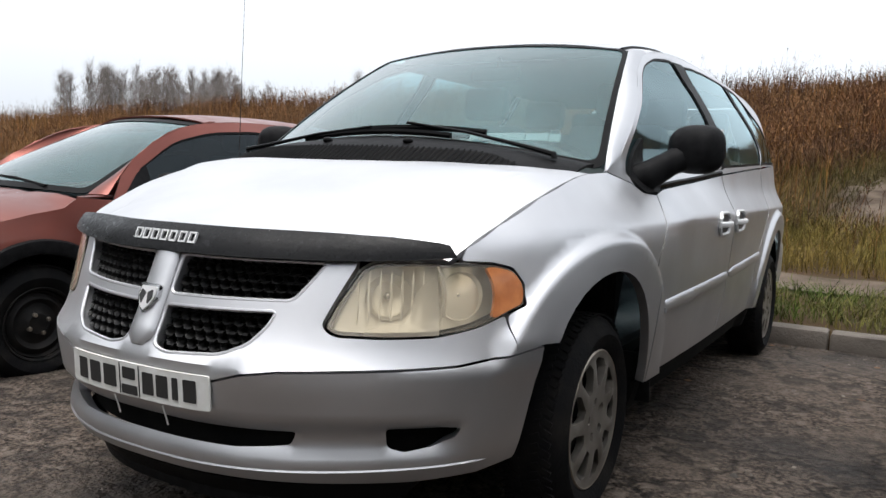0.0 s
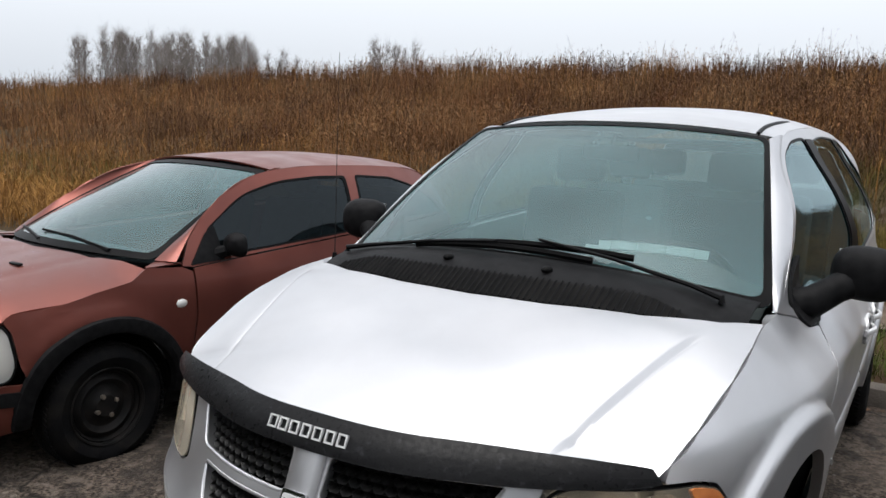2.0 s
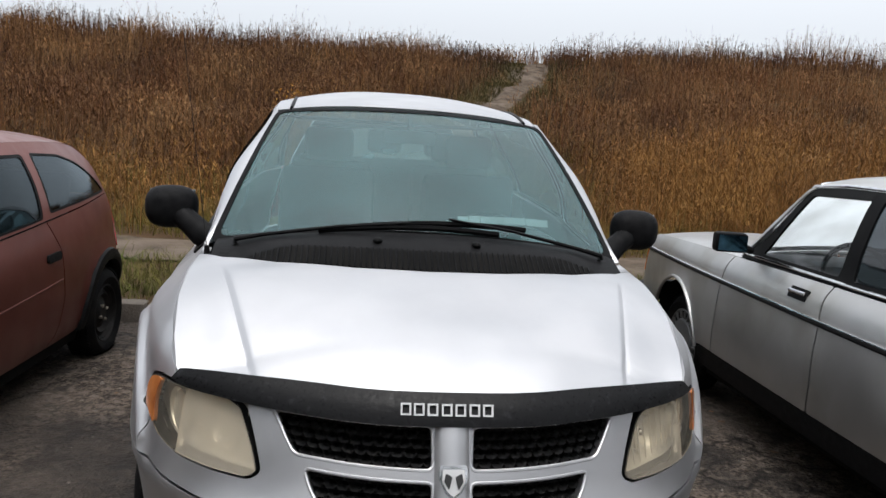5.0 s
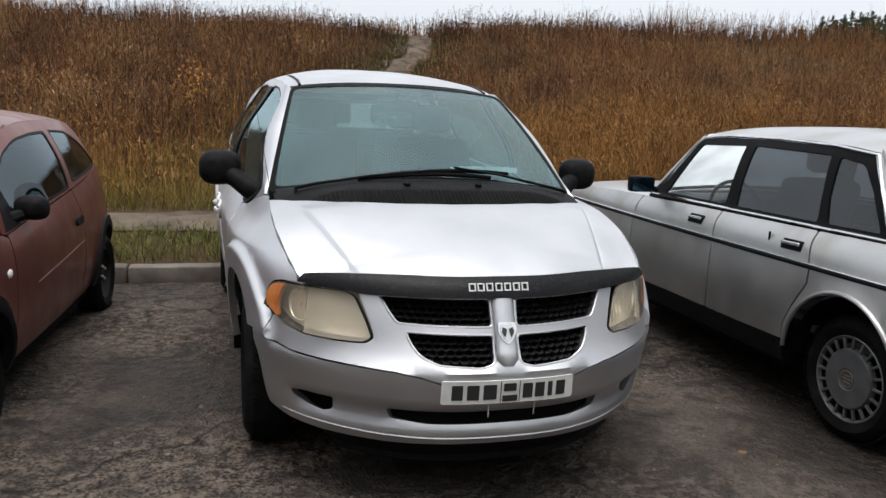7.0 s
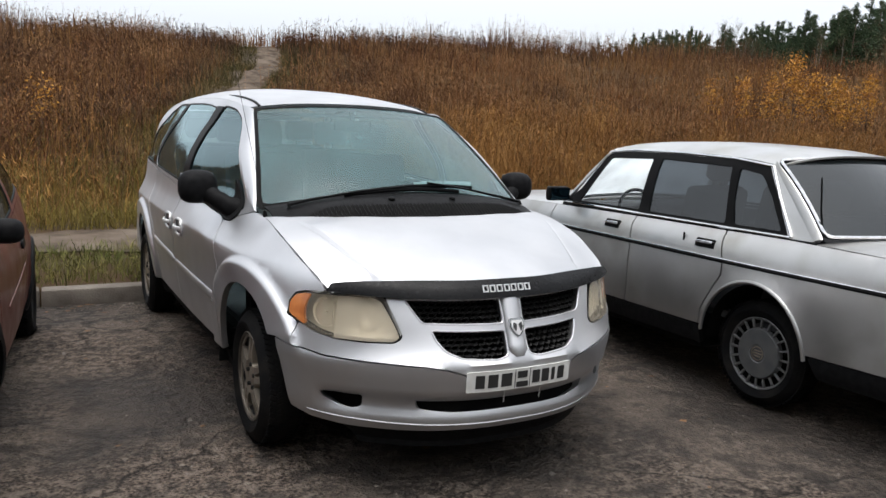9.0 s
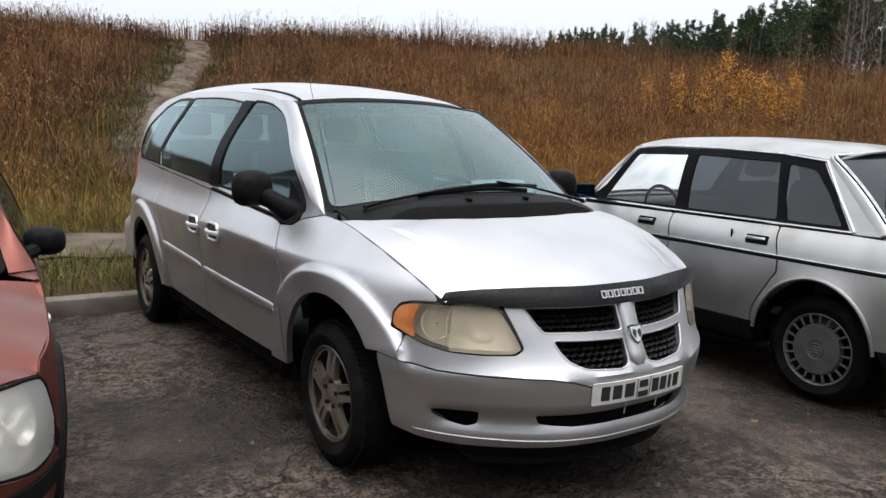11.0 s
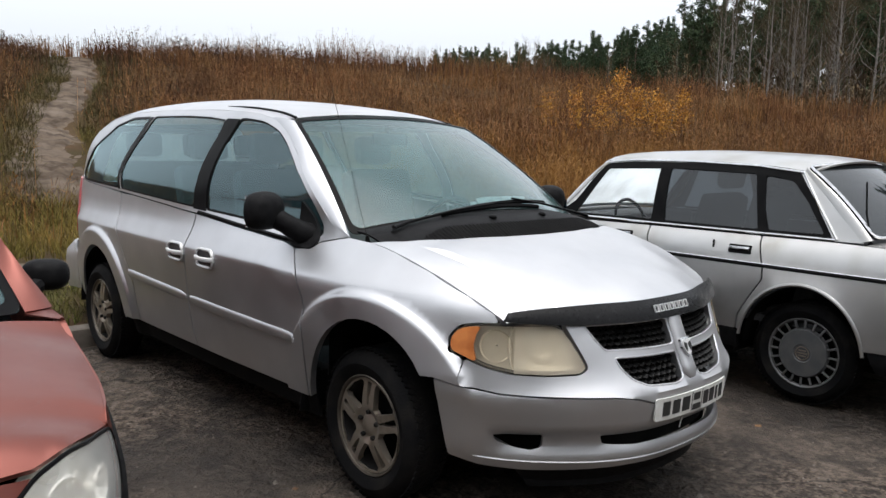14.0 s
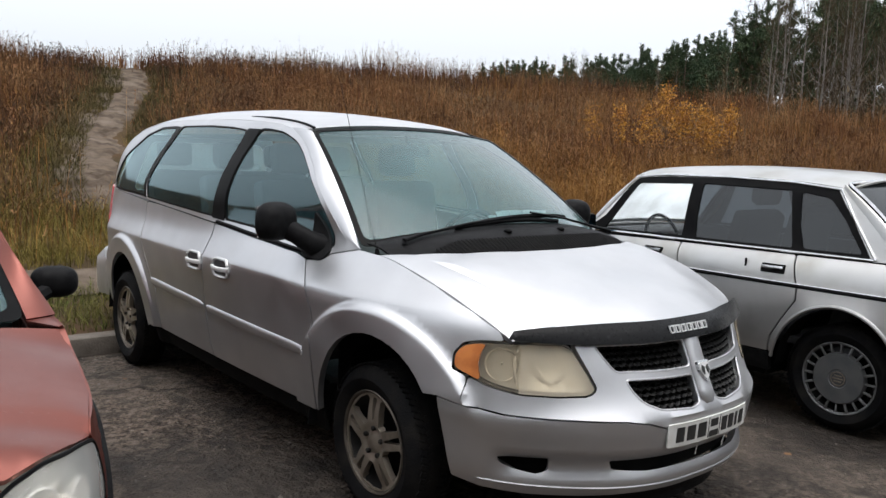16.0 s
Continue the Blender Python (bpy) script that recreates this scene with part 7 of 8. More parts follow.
# small stones and dead leaves lying about on the asphalt
def litter(name, n, seed, size, mat, label, category, flat):
    r = np.random.default_rng(seed)
    x, y = r.uniform(-7, 8, n), np.where(r.random(n) < 0.35, 3.2 - r.exponential(0.25, n), r.uniform(-5.5, 3.1, n))
    s = size * r.uniform(0.4, 1.3, n) * (1 + 1.2 * (r.random(n) < 0.04))
    a = r.uniform(0, 2 * np.pi, n)
    z = asphalt_height(x, y) + 0.001
    c, q = np.cos(a) * s, np.sin(a) * s
    top = s * (0.12 if flat else 0.75)
    corner = [np.stack([x + c * u - q * v * w, y + q * u + c * v * w, z + h * top], -1) for u, v, w, h in
              ((-1, -0.3, 0.8, 0), (0.2, -1, 0.8, 0), (1, 0.1, 0.8, 0), (-0.1, 1, 0.8, 0), (-0.55, -0.2, 0.7, 1), (0.15, -0.6, 0.7, 0.8), (0.6, 0.1, 0.7, 0.9), (-0.05, 0.55, 0.7, 1))]
    v = np.stack(corner, 1).reshape(-1, 3)
    f = np.array([(0, 1, 5, 4), (1, 2, 6, 5), (2, 3, 7, 6), (3, 0, 4, 7), (4, 5, 6, 7)])
    ob = mesh_arrays(name, v, (np.arange(n)[:, None, None] * 8 + f[None]).reshape(-1, 4), mat)
    return tagged(ob, label, category, kind="stuff")


GRIT = material("loose_grit", (0.12, 0.105, 0.09), 0.9, second=(0.06, 0.053, 0.046), scale=3, jitter=0.6, island=True)
DEAD_LEAF = material("dead_leaf", (0.16, 0.085, 0.035), 0.8, second=(0.08, 0.04, 0.02), scale=5, jitter=0.5, island=True)
litter("grit", 5200, 41, 0.0075, GRIT, "loose grit and small stones on the asphalt", "gravel", False)
litter("fallen_leaves", 420, 42, 0.022, DEAD_LEAF, "small dead brown leaves on the asphalt", "leaves", True)

wob = lambda a: 0.10 * math.sin(a * 1.7) + 0.07 * math.sin(a * 4.1 + 1) + 0.05 * math.sin(a * 9.3)
track = strip("pavement", [[(x, y + wob(x + 9 * (y > 5.8))) for y in (4.98, 5.25, 5.65, 6.05, 6.38)] for x in np.arange(-5.2, 45, 0.25)], SANDY, 0.02)
tagged(track, "trodden sandy footpath along the verge", "footpath", kind="structure")
ws_, ys_ = np.linspace(-1, 1, 15), np.arange(9.8, 29.5, 0.08)
w_, y_ = np.meshgrid(ws_, ys_)
half_ = (0.74 + 0.016 * (y_ - 12) + 0.12 * np.sin(y_ * 1.7) + 0.09 * np.sin(y_ * 4.3 + 2 * w_)) * np.clip(0.25 + (y_ - 9.8) * 0.6, 0, 1)
x_ = path_x(y_) + w_ * half_ + 0.05 * np.sin(y_ * 2.2) + 0.04 * np.sin(y_ * 5.3 + 1)
lumps_ = 0.022 * np.sin(x_ * 11 + y_ * 4) * np.sin(y_ * 9 - x_ * 5) + 0.018 * np.sin(x_ * 23 - y_ * 13) + 0.012 * np.sin(x_ * 37 + y_ * 31)
upward = strip("footpath", np.stack([x_, y_], -1), SANDY, 0.055 - 0.12 * np.abs(w_) ** 2.2 + lumps_)
tagged(upward, "eroded sandy path climbing the weedy slope", "footpath", kind="structure")


# ---- grasses and weeds ----
def blades(name, base, height, width, lean, turn, mat, bend=0.5, leaves=0, leaf=0.12, head=0.0, label="", seed=1):
    """Many stems: two tapered pieces each, with loose leaves and a ragged head on top."""
    r = np.random.default_rng(seed)
    n = len(base)
    side = np.stack([np.cos(turn), np.sin(turn), np.zeros(n)], -1)
    way = np.stack([np.cos(lean[1]), np.sin(lean[1]), np.zeros(n)], -1) * lean[0][:, None]
    up = np.array([0, 0, 1.0])
    p0 = base
    p1 = base + up * (height * 0.55)[:, None] + way * (height * 0.55 * (1 - bend))[:, None]
    p2 = base + up * height[:, None] + way * height[:, None]
    w = width[:, None] * side
    v = np.stack([p0 - w, p0 + w, p1 + w * 0.8, p1 - w * 0.8, p2 + w * 0.25, p2 - w * 0.25], 1)
    i = np.arange(n)[:, None] * 6
    quads = [np.concatenate([i + np.array([[0, 1, 2, 3]]), i + np.array([[3, 2, 4, 5]])])]
    verts, at = [v.reshape(-1, 3)], 6 * n
    total = leaves + (3 if head else 0)
    for k in range(total):
        top = k >= leaves
        f = r.uniform(0.86, 1.0, n) if top else r.uniform(0.2, 0.95, n)
        c = base + up * (height * f)[:, None] + way * (height * f * (1 - bend * (1 - f)))[:, None]
        a = r.uniform(0, 2 * np.pi, n)
        size = (head if top else leaf) * r.uniform(0.5, 1.3, n)
        d = np.stack([np.cos(a), np.sin(a), r.uniform(0.1, 1.2, n) if not top else r.uniform(-0.2, 1.2, n)], -1) * size[:, None]
        e = np.stack([-np.sin(a), np.cos(a), r.uniform(-0.4, 0.4, n)], -1) * (size * (0.30 if top else 0.045))[:, None]
        v = np.stack([c - e * 0.4, c + e * 0.4, c + d * 0.6 + e, c + d], 1)
        verts.append(v.reshape(-1, 3))
        quads.append(at + np.arange(4 * n).reshape(n, 4))
        at += 4 * n
    ob = mesh_arrays(name, np.concatenate(verts), np.concatenate(quads), mat)
    return tagged(ob, label, "grass", kind="stuff")


RUST = material("rusty_dry_weeds", (0.118, 0.046, 0.018), 0.9, second=(0.255, 0.145, 0.064), scale=0.45, detail=6, jitter=0.6, island=True, third=(0.050, 0.024, 0.014), third_scale=0.30, spec=0.15)
STRAW = material("straw_grass", (0.27, 0.140, 0.040), 0.9, second=(0.16, 0.076, 0.024), scale=0.6, jitter=0.55, island=True, spec=0.15)
OLIVE = material("olive_grass", (0.095, 0.088, 0.019), 0.9, second=(0.19, 0.130, 0.036), scale=0.8, jitter=0.55, island=True, spec=0.15)
GREEN = material("verge_grass", (0.052, 0.082, 0.014), 0.85, second=(0.125, 0.105, 0.030), scale=1.6, jitter=0.55, island=True, spec=0.2)
PATH_GRASS = material("trodden_grass", (0.050, 0.046, 0.016), 0.9, second=(0.095, 0.070, 0.028), scale=0.9, jitter=0.5, island=True, spec=0.12)
BRUSH = material("dark_brush", (0.050, 0.026, 0.015), 0.9, second=(0.085, 0.048, 0.026), scale=0.7, jitter=0.5, island=True, spec=0.12)
STALK = material("dark_seed_stalks", (0.038, 0.022, 0.016), 0.9, second=(0.075, 0.045, 0.03), scale=1.0, jitter=0.5, island=True, spec=0.15)



def scatter(n, a0, a1, t0, t1, clump=0.0, seed=3, keep=0.45, power=1.0, thin=None):
    """Places on the slope between two bearings, from t0 to t1 of the way up, gathered in clumps, off the path."""
    r = np.random.default_rng(seed)
    m = max(1, n // 12) if clump else n
    az, t = np.radians(r.uniform(a0, a1, m)), t0 + (t1 - t0) * r.random(m) ** power
    c = np.maximum(np.cos(az), 0.12)
    foot = np.where(az > 0, np.minimum(9.9 / c, 17.0), np.minimum(9.9 / c, 30.0))
    crest = np.where(az > 0, np.minimum(30.7 / c, 38.5), np.minimum(30.7 / c, 62.0))
    d = foot + (crest - foot) * t
    p = np.stack([d * np.sin(az) - 1.0, d * np.cos(az) - 2.5], -1)
    if clump:
        p = p[r.integers(0, m, n)] + r.normal(0, clump, (n, 2))
    off = np.abs(p[:, 0] - path_x(p[:, 1]))
    p = p[(off > keep + 0.12 + 0.6 * r.random(len(p)) ** 2) | (p[:, 1] < 10.3) | (p[:, 1] > 28.8)]
    p = p[p[:, 1] > 6.5]
    if thin:
        off = np.abs(p[:, 0] - path_x(p[:, 1]) - 0.3)
        _, t, _ = slope_place(p[:, 0], p[:, 1])
        k = np.interp(t, [0.0, 0.12, 0.28], [thin, thin, 1]) * np.where(p[:, 1] < 27, np.interp(off, [0.9, 3.8], [0.05, 1]), 1)
        p = p[r.random(len(p)) < k]
    return np.concatenate([p, hill(p[:, 0], p[:, 1])[:, None] - 0.03], -1)


def patch(p, scale, seed):
    """A slow random wave over the slope, about -1 to 1."""
    r = np.random.default_rng(seed)
    k, f = r.normal(0, scale, (6, 2)), r.uniform(0, 6.3, 6)
    return np.sin(p[:, :2] @ k.T + f).sum(1) / 2.6


def weed_field(name, p, h0, h1, w0, w1, lean, mat, seed, far=0.0, uneven=0.0, **kw):
    """Stems at p; far: how much wider they are drawn for each metre of distance; uneven: how much their height differs from patch to patch."""
    r = np.random.default_rng(seed)
    n = len(p)
    d = np.hypot(p[:, 0] + 1, p[:, 1] + 2.5)
    height = r.uniform(h0, h1, n) * r.choice([0.7, 1.0, 1.0, 1.2], n) * (1 + uneven * patch(p, 1.3, seed + 7))
    width = r.uniform(w0, w1, n) * (1 + far * np.maximum(d - 9, 0))
    return blades(name, p, height, width, (r.uniform(0, lean, n), r.uniform(0, 2 * np.pi, n)), r.uniform(0, 2 * np.pi, n), mat, seed=seed, **kw)


r_ = np.random.default_rng(44)
y_ = r_.uniform(9.5, 28, 16000)
w_ = r_.normal(0, 1, 16000)
x_ = path_x(y_) + 0.3 + np.sign(w_) * (0.45 + 1.1 * np.abs(w_))
beside_path = np.stack([x_, y_, hill(x_, y_) - 0.02], -1)
weed_field("tall_weeds", scatter(62000, -62, 74, 0.05, 1.02, 0.35, 11, power=0.85, thin=0.12), 0.45, 1.0, 0.0018, 0.0038, 0.30, RUST, 21, 0.05, 0.3, leaves=4, leaf=0.13, head=0.05, label="tall rusty dry weeds covering the slope")
weed_field("dark_brush", scatter(15000, -62, 74, 0.14, 1.0, 0.55, 19, thin=0.3), 0.30, 0.80, 0.002, 0.004, 0.60, BRUSH, 37, 0.05, 0.45, leaves=6, leaf=0.14, label="dark leafless brush among the weeds")
weed_field("tall_straw", np.concatenate([scatter(17000, -62, 74, 0.0, 0.95, 0.4, 12, thin=0.4), scatter(13000, -58, 72, -0.02, 0.22, 0.22, 17, thin=0.45), scatter(9000, 22, 66, 0.02, 0.30, 0.3, 71)]), 0.35, 0.8, 0.002, 0.004, 0.45, STRAW, 22, 0.05, 0.55, leaves=4, leaf=0.12, head=0.035, label="pale straw grass among the dry weeds")
weed_field("olive_grass", np.concatenate([scatter(34000, -58, 60, -0.04, 0.17, 0.22, 13), scatter(8000, -4, 20, 0.08, 0.40, 0.25, 18, 0.5)]), 0.10, 0.36, 0.003, 0.006, 0.8, OLIVE, 23, leaves=2, leaf=0.08, label="olive and yellow grass at the foot of the slope")
weed_field("path_grass", beside_path, 0.05, 0.26, 0.003, 0.006, 0.9, PATH_GRASS, 39, 0.04, leaves=2, leaf=0.10, label="short trodden grass beside the climbing path")
weed_field("path_brush", scatter(12000, -8, 26, 0.10, 0.98, 0.5, 51, 0.9), 0.20, 0.60, 0.002, 0.004, 0.6, BRUSH, 52, 0.05, 0.4, leaves=6, leaf=0.12, label="dark brush standing beside the climbing path")
weed_field("slope_brush", scatter(7000, -22, 7, 0.30, 1.0, 0.6, 91, 0.8), 0.30, 0.75, 0.002, 0.004, 0.5, BRUSH, 92, 0.05, 0.4, leaves=6, leaf=0.14, label="dark brown brush high on the slope beside the path")
weed_field("seed_stalks", scatter(7500, -62, 50, 0.88, 1.05, 0.45, 14), 0.35, 0.80, 0.003, 0.005, 0.16, STALK, 24, 0.04, 0.3, leaves=3, leaf=0.10, head=0.07, label="dark seed stalks standing along the crest")
r_ = np.random.default_rng(31)
n_ = 34000
p_ = np.stack([r_.uniform(-4.8, 26, n_), 3.39 + 1.75 * r_.beta(1.2, 1.3, n_)], -1)
p_ = np.concatenate([p_, hill(p_[:, 0], p_[:, 1])[:, None] - 0.01], -1)
weed_field("verge_grass", p_, 0.04, 0.15, 0.0025, 0.005, 1.0, GREEN, 25, leaves=1, leaf=0.07, label="short green and yellow verge grass behind the kerb")
left_ = np.random.default_rng(33).uniform((-30, 3.6), (-4.4, 6.9), (15000, 2))
weed_field("dry_verge_grass", np.concatenate([left_, hill(left_[:, 0], left_[:, 1])[:, None] - 0.01], -1), 0.15, 0.50, 0.003, 0.006, 0.7, STRAW, 27, leaves=2, leaf=0.14, label="rank olive and yellow grass beside the kerb")
weed_field("low_dry_grass", scatter(46000, -58, 72, 0.0, 1.0, 0.0, 35, 0.5, thin=0.9), 0.12, 0.42, 0.004, 0.008, 0.9, RUST, 29, 0.05, 0.2, leaves=2, leaf=0.15, label="low brown grass under the tall weeds")
weed_field("crest_weeds", scatter(4000, -4, 30, 0.97, 1.10, 0.4, 81, 0), 0.30, 0.70, 0.003, 0.006, 0.3, RUST, 82, 0.04, 0.3, leaves=4, leaf=0.12, head=0.05, label="rusty weeds along the crest behind the path")
far_ = scatter(8000, -75, 80, 1.02, 2.2, 0.8, 15, 0)
weed_field("far_weeds", far_, 0.5, 0.9, 0.02, 0.04, 0.3, RUST, 26, leaves=2, leaf=0.2, label="dry weeds on the far field")


# ---- trees ----
BARK = material("pine_bark", (0.12, 0.075, 0.05), 0.95, second=(0.07, 0.05, 0.04), scale=6, bump=0.8, bump_scale=20)
PALE_BARK = material("pale_birch_bark", (0.22, 0.20, 0.18), 0.9, second=(0.12, 0.105, 0.095), scale=9, bump=0.4, bump_scale=25)
NEEDLE = material("pine_needles", (0.022, 0.042, 0.020), 0.8, second=(0.045, 0.062, 0.026), scale=1.1, jitter=0.45, island=True, spec=0.2)
TWIG = material("bare_twigs", (0.17, 0.15, 0.14), 0.95, second=(0.24, 0.215, 0.20), scale=3, jitter=0.3, island=True, spec=0.2)
YELLOW_LEAF = material("yellow_leaves", (0.46, 0.24, 0.035), 0.8, second=(0.34, 0.14, 0.025), scale=2.5, jitter=0.45, island=True, spec=0.25)


def trunk_mesh(bm, h, r0, seed, limbs, l0, l1, reach, rise):
    r = random.Random(seed)
    pts = [(0.03 * h * 0.15 * math.sin(k * 1.3 + seed), 0.02 * h * 0.15 * math.cos(k * 1.7 + seed), h * k / 7) for k in range(8)]
    sweep(bm, pts, [r0 * (1 - 0.9 * k / 7) for k in range(8)], 7)
    ends = []
    for k in range(limbs):
        f = l0 + (l1 - l0) * (k + r.random()) / limbs
        a = r.uniform(0, 2 * math.pi)
        z = h * f
        le = reach * h * (1.15 - f) * r.uniform(0.7, 1.2)
        e = Vector((le * math.cos(a), le * math.sin(a), z + rise * le * r.uniform(0.6, 1.3)))
        m = Vector((0.5 * le * math.cos(a), 0.5 * le * math.sin(a), z + rise * le * 0.3))
        sweep(bm, [(0, 0, z), m, e], [r0 * 0.35 * (1.1 - f), r0 * 0.25 * (1.1 - f), r0 * 0.07], 4)
        ends.append(((0, 0, z), m, e))
    return ends


def leaf_quads(centres, spread, size, n, seed, up=0.0):
    r = np.random.default_rng(seed)
    c = np.asarray(centres)[r.integers(0, len(centres), n)] + r.normal(0, 1, (n, 3)) * np.array(spread)
    a = r.normal(0, 1, (n, 3))
    a[:, 2] += up
    a /= np.linalg.norm(a, axis=1)[:, None]
    b = np.cross(a, r.normal(0, 1, (n, 3)))
    b /= np.linalg.norm(b, axis=1)[:, None]
    s = size * r.uniform(0.5, 1.4, n)[:, None]
    v = np.stack([c - b * s * 0.3, c + a * s * 0.5 - b * s * 0.1, c + a * s + b * s * 0.25, c + b * s * 0.35], 1)
    return v.reshape(-1, 3), np.arange(4 * n).reshape(n, 4)


def pine_crown(h, ends, n, seed, size):
    """Needle tufts along the limbs: wide below, drawn to a point above."""
    low = [tuple(p) for a, m, e in ends for p in (m, e, (m + e) / 2, m * 0.5 + e * 0.5) if p.z < 0.82 * h]
    high = [tuple(p) for a, m, e in ends for p in (m, e) if p.z >= 0.82 * h] + [(0, 0, h * q) for q in (0.86, 0.9, 0.94, 0.97, 1.0, 1.02)]
    v0, q0 = leaf_quads(low, (0.26, 0.26, 0.12), size, int(n * 0.8), seed, 0.4)
    v1, q1 = leaf_quads(high, (0.10, 0.10, 0.10), size * 0.8, n - int(n * 0.8), seed + 1, 1.0)
    return np.concatenate([v0, v1]), np.concatenate([q0, q1 + len(v0)])


def make_pine(seed, h):
    t = thing("pine_tree", "dark green pine with bare lower trunk at the wood's edge", "tree", group="pine wood")
    bm = bmesh.new()
    ends = trunk_mesh(bm, h, 0.15, seed, 26, 0.42, 0.97, 0.27, 0.25)
    part("trunk", bm, BARK, t)
    o = mesh_arrays("crown", *pine_crown(h, ends, 6000, seed, 0.16), NEEDLE)
    o.parent = t
    return t


def make_birch(seed, h, leafy=0, twigs=900, mat=None):
    t = thing("birch_tree", "thin bare birch with pale grey twigs" if not leafy else "slender sapling with yellow autumn leaves", "tree", group="bare birches")
    bm = bmesh.new()
    ends = trunk_mesh(bm, h, 0.055 * h / 6, seed, 26, 0.15, 0.97, 0.17, 1.4)
    part("trunk", bm, PALE_BARK if not leafy else BARK, t)
    pts = [tuple(a_ * (1 - f) + e * f) for a, m, e in ends for a_ in (Vector(a),) for f in (0.4, 0.7, 1.0)]
    if leafy:
        v, q = leaf_quads(pts, (0.13, 0.13, 0.11), 0.055, int(leafy * 1.5), seed, 0.0)
        o = mesh_arrays("crown", v, q, YELLOW_LEAF)
    else:
        r = np.random.default_rng(seed)
        n = twigs
        c = np.asarray(pts)[r.integers(0, len(pts), n)]
        d = r.normal(0, 0.25, (n, 3)) * h / 6 + np.array([0, 0, 0.45 * h / 6])
        s = np.cross(d, r.normal(0, 1, (n, 3)))
        s *= (0.006 * h / 6 / np.linalg.norm(s, axis=1))[:, None]
        v = np.stack([c - s, c + s, c + d + s * 0.4, c + d - s * 0.4], 1).reshape(-1, 3)
        o = mesh_arrays("twig_crown", v, np.arange(4 * n).reshape(n, 4), mat or TWIG)
    o.parent = t
    return t


r_ = np.random.default_rng(61)
n_ = 6500
az_, d_ = np.radians(r_.uniform(56, 100, n_)), r_.uniform(44, 80, n_)
p_ = np.stack([-2.6 + d_ * np.sin(az_), -3 + d_ * np.cos(az_)], -1)
UNDERWOOD = material("leafless_underwood", (0.052, 0.038, 0.022), 0.95, second=(0.095, 0.070, 0.040), scale=0.3, jitter=0.5, island=True, spec=0.1)
weed_field("underwood", np.concatenate([p_, hill(p_[:, 0], p_[:, 1])[:, None] - 0.2], -1), 1.0, 3.2, 0.008, 0.02, 0.20, UNDERWOOD, 28, leaves=6, leaf=0.40, head=0.2, label="dark leafless brushwood at the wood's edge")
# unseen thicket behind the camera, added to darken reflections and block low sky light
r_ = np.random.default_rng(62)
az_, d_ = np.radians(r_.uniform(95, 272, 4500)), r_.uniform(22, 30, 4500)
p_ = np.stack([d_ * np.sin(az_), d_ * np.cos(az_)], -1)
weed_field("thicket", np.concatenate([p_, hill(p_[:, 0], p_[:, 1])[:, None] - 0.1], -1), 1.5, 4.0, 0.015, 0.04, 0.3, UNDERWOOD, 38, leaves=7, leaf=0.6, head=0.3, label="unseen dark leafless thicket added round the car park")
pr = random.Random(5)
pines = [make_pine(100 + k, 9.5 + 0.8 * k) for k in range(4)]
spots = []
for k in range(285):
    a = pr.uniform(37.5, 57.5) if k % 5 < 3 else pr.uniform(56, 86)
    if a < 50:
        d, el = pr.uniform(125, 165), np.interp(a, [37.5, 39.5, 41.5, 44.7, 50], [5.5, 6.0, 6.5, 6.9, 7.3]) + pr.uniform(-1.2, 0.35)
    elif a < 57.5:
        d, el = pr.uniform(95, 125), np.interp(a, [50, 54, 57.5], [7.4, 7.9, 8.6]) + pr.uniform(-1.5, 0.4)
    else:
        d, el = pr.uniform(60, 92), np.interp(a, [57.5, 63, 86], [9.2, 11.8, 13.5]) + pr.uniform(-2.2, 0.8)
    spots.append((-2.6 + d * math.sin(radians(a)), -3 + d * math.cos(radians(a)), 1.5 + d * math.tan(radians(el))))
for k, (x, y, top_z) in enumerate(spots):
    z = float(hill(x, y)) - 0.1
    s = (top_z - z) / (9.5 + 0.8 * (k % 4))
    w = s * pr.uniform(0.75, 1.15)
    m = pose(x, y, z, 0, 0, pr.uniform(0, 360)) @ Matrix.Diagonal((w, w, s, 1))
    if k < 4:
        pines[k].matrix_basis = m
    else:
        c = copy_thing(pines[k % 4], Matrix.Identity(4))
        c.matrix_basis = m
# the wood goes on: unseen trees for dark reflections, far ones behind the slope
scrap = bmesh.new()
ends = trunk_mesh(scrap, 11.0, 0.15, 9, 26, 0.3, 0.97, 0.27, 0.25)
scrap.free()
v_, q_ = pine_crown(11.0, ends, 1500, 9, 0.45)
vs, qs = [], []
for k in range(210):
    a, d, f = (radians(pr.uniform(92, 278)), pr.uniform(25, 42), pr.uniform(0.95, 1.4)) if k < 110 else (radians(pr.uniform(54, 92)), pr.uniform(96, 125), pr.uniform(1.0, 1.35))
    turn_ = pr.uniform(0, 6.28)
    rot = np.array([[math.cos(turn_), -math.sin(turn_), 0], [math.sin(turn_), math.cos(turn_), 0], [0, 0, 1]])
    qs.append(q_ + len(v_) * k)
    vs.append(v_ @ rot.T * f + np.array([d * math.sin(a), d * math.cos(a), 0.0]))
tagged(mesh_arrays("pine_wood", np.concatenate(vs), np.concatenate(qs), NEEDLE), "dark pine wood standing behind the slope and the car park", "trees", kind="stuff")
birches = [make_birch(200 + k, 6.0 + 0.7 * k) for k in range(4)]
thin = [make_birch(220 + k, 6.0 + 0.7 * k, 0, 320, UNDERWOOD) for k in range(4)]
spots = []
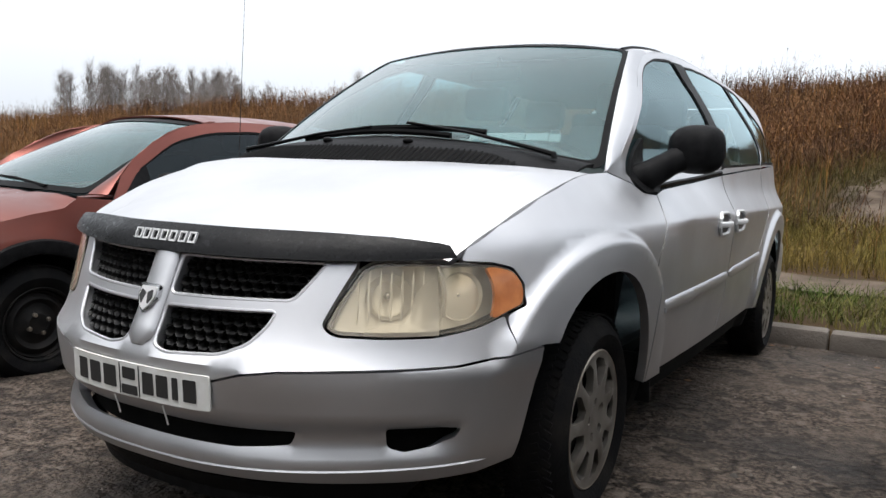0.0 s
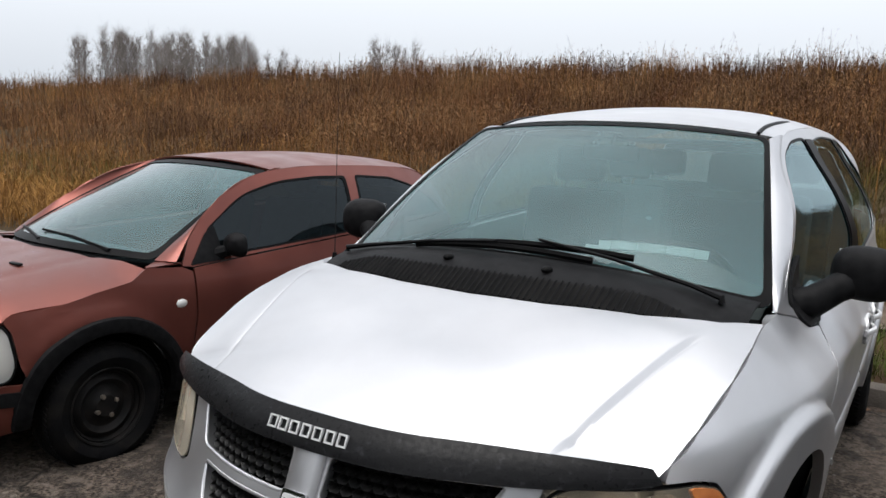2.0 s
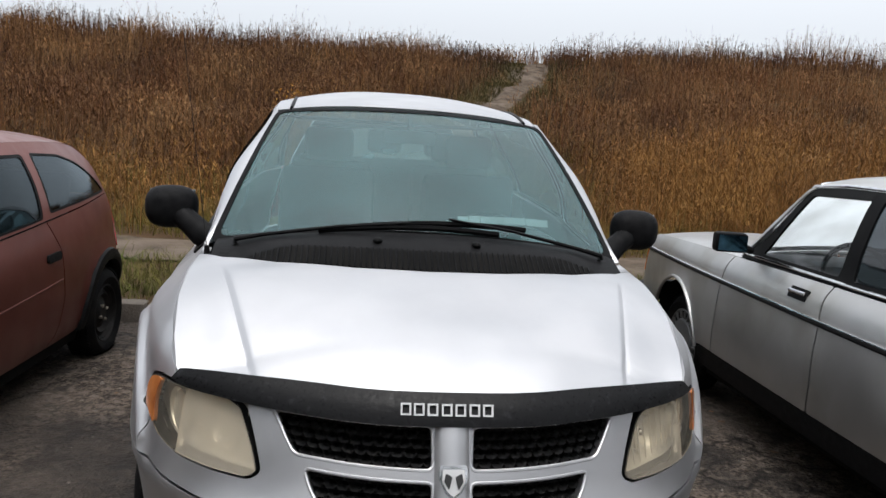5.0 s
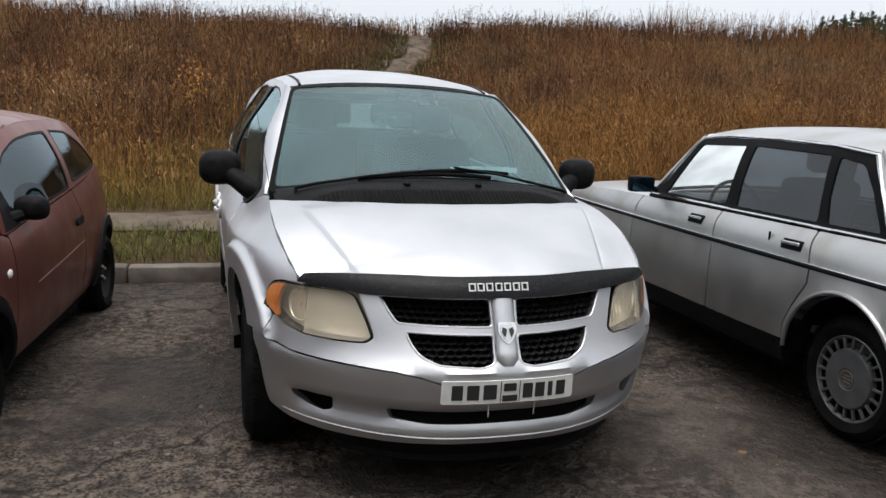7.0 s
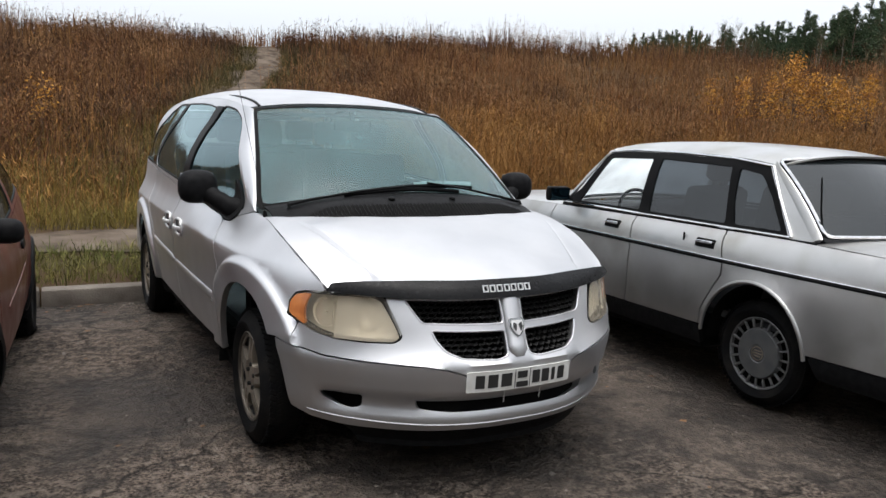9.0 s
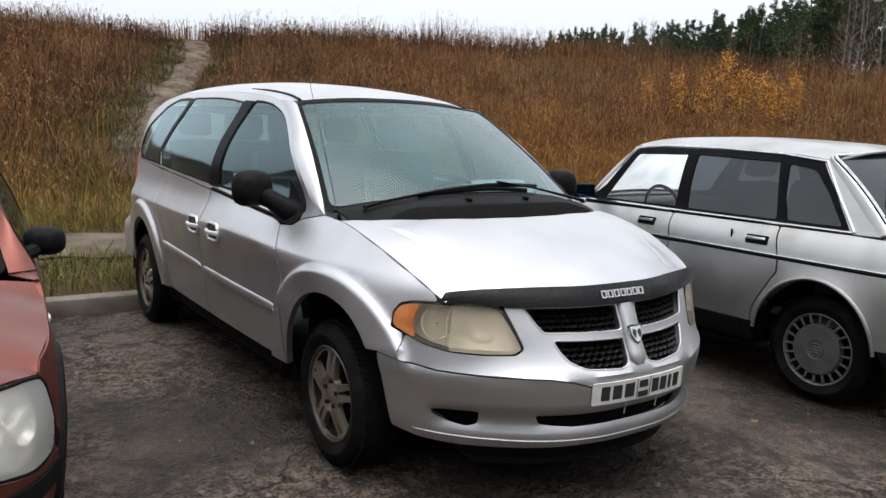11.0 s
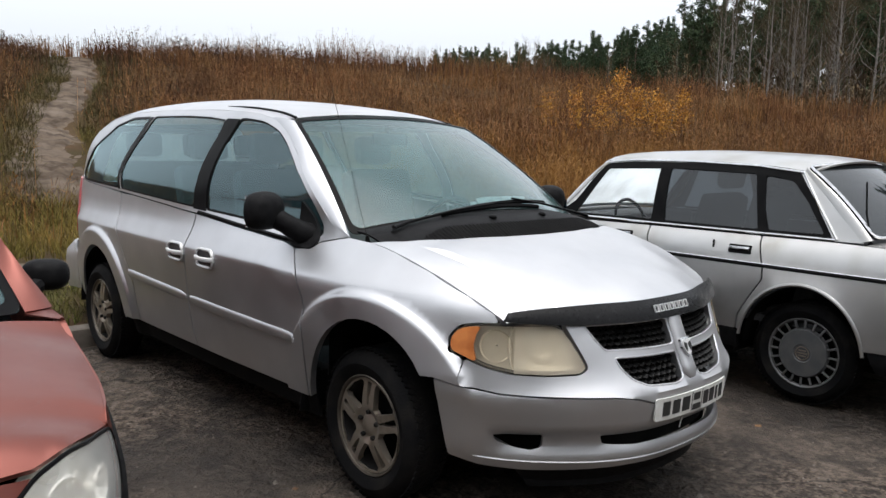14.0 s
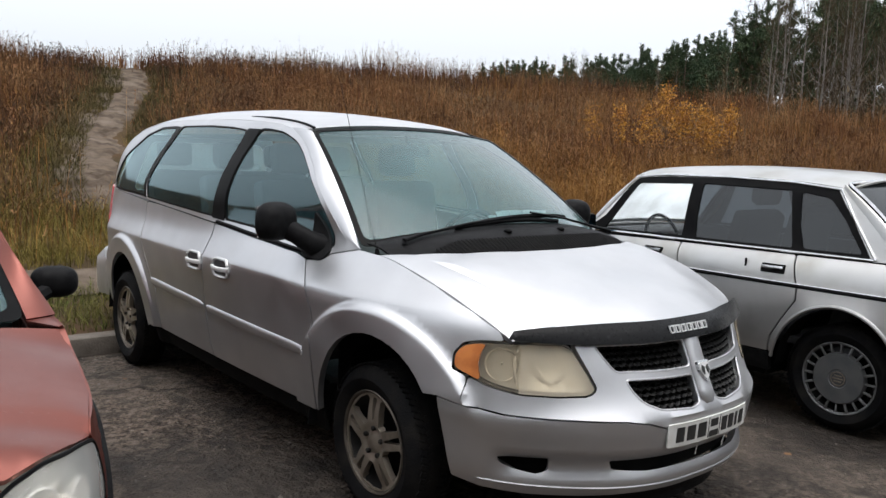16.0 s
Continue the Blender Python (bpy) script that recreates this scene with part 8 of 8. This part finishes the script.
for k in range(70):
    a, d = -pr.uniform(45.0, 56.3), pr.uniform(88, 110)
    spots.append((1.3 + d * math.sin(radians(a)), -2.4 + d * math.cos(radians(a)), 1.5 + d * math.tan(radians(pr.uniform(4.6, 6.1)))))
for k in range(8):
    a, d = -pr.uniform(34, 37), pr.uniform(88, 100)
    spots.append((1.3 + d * math.sin(radians(a)), -2.4 + d * math.cos(radians(a)), 1.5 + d * math.tan(radians(pr.uniform(5.6, 6.6)))))
for k in range(22):
    a, d = -pr.uniform(24, 64), pr.uniform(70, 110)
    spots.append((1.3 + d * math.sin(radians(a)), -2.4 + d * math.cos(radians(a)), 1.5 + d * math.tan(radians(pr.uniform(4.4, 5.4)))))


def plant(kinds, places):
    for k, (x, y, top_z) in enumerate(places):
        z = float(hill(x, y)) - 0.1
        s = (top_z - z) / (6.0 + 0.7 * (k % 4))
        tree = kinds[k] if k < 4 else copy_thing(kinds[k % 4], Matrix.Identity(4))
        tree.matrix_basis = pose(x, y, z, 0, 0, pr.uniform(0, 360)) @ Matrix.Diagonal((s, s, s, 1))


plant(birches, spots)
spots = []
for k in range(52):
    a = pr.uniform(46, 80) if k % 3 else pr.uniform(58, 80)
    d = pr.uniform(46, 64) if a > 56 else pr.uniform(75, 95)
    el = pr.uniform(8.0, 12.5) if a > 58 else pr.uniform(6.2, 7.6)
    spots.append((-2.6 + d * math.sin(radians(a)), -3 + d * math.cos(radians(a)), 1.5 + d * math.tan(radians(el))))
plant(thin, spots)
for k, (x, y, h, n) in enumerate(((18.6, 12.9, 2.4, 900), (19.6, 12.2, 1.8, 650), (18.1, 13.3, 1.7, 500), (19.1, 12.6, 1.9, 600), (17.5, 13.8, 1.6, 450), (20.8, 12.0, 1.9, 650), (20.2, 12.3, 1.5, 420), (16.6, 14.2, 1.4, 300), (-1.52, 13.2, 1.1, 150), (22.5, 14.5, 1.6, 150), (13.5, 15.0, 0.9, 60))):
    b = make_birch(300 + k, h, n)
    b.matrix_basis = pose(x, y, float(hill(x, y)) - 0.05, 0, 0, 40 * k)
    b["group"] = "yellow saplings"
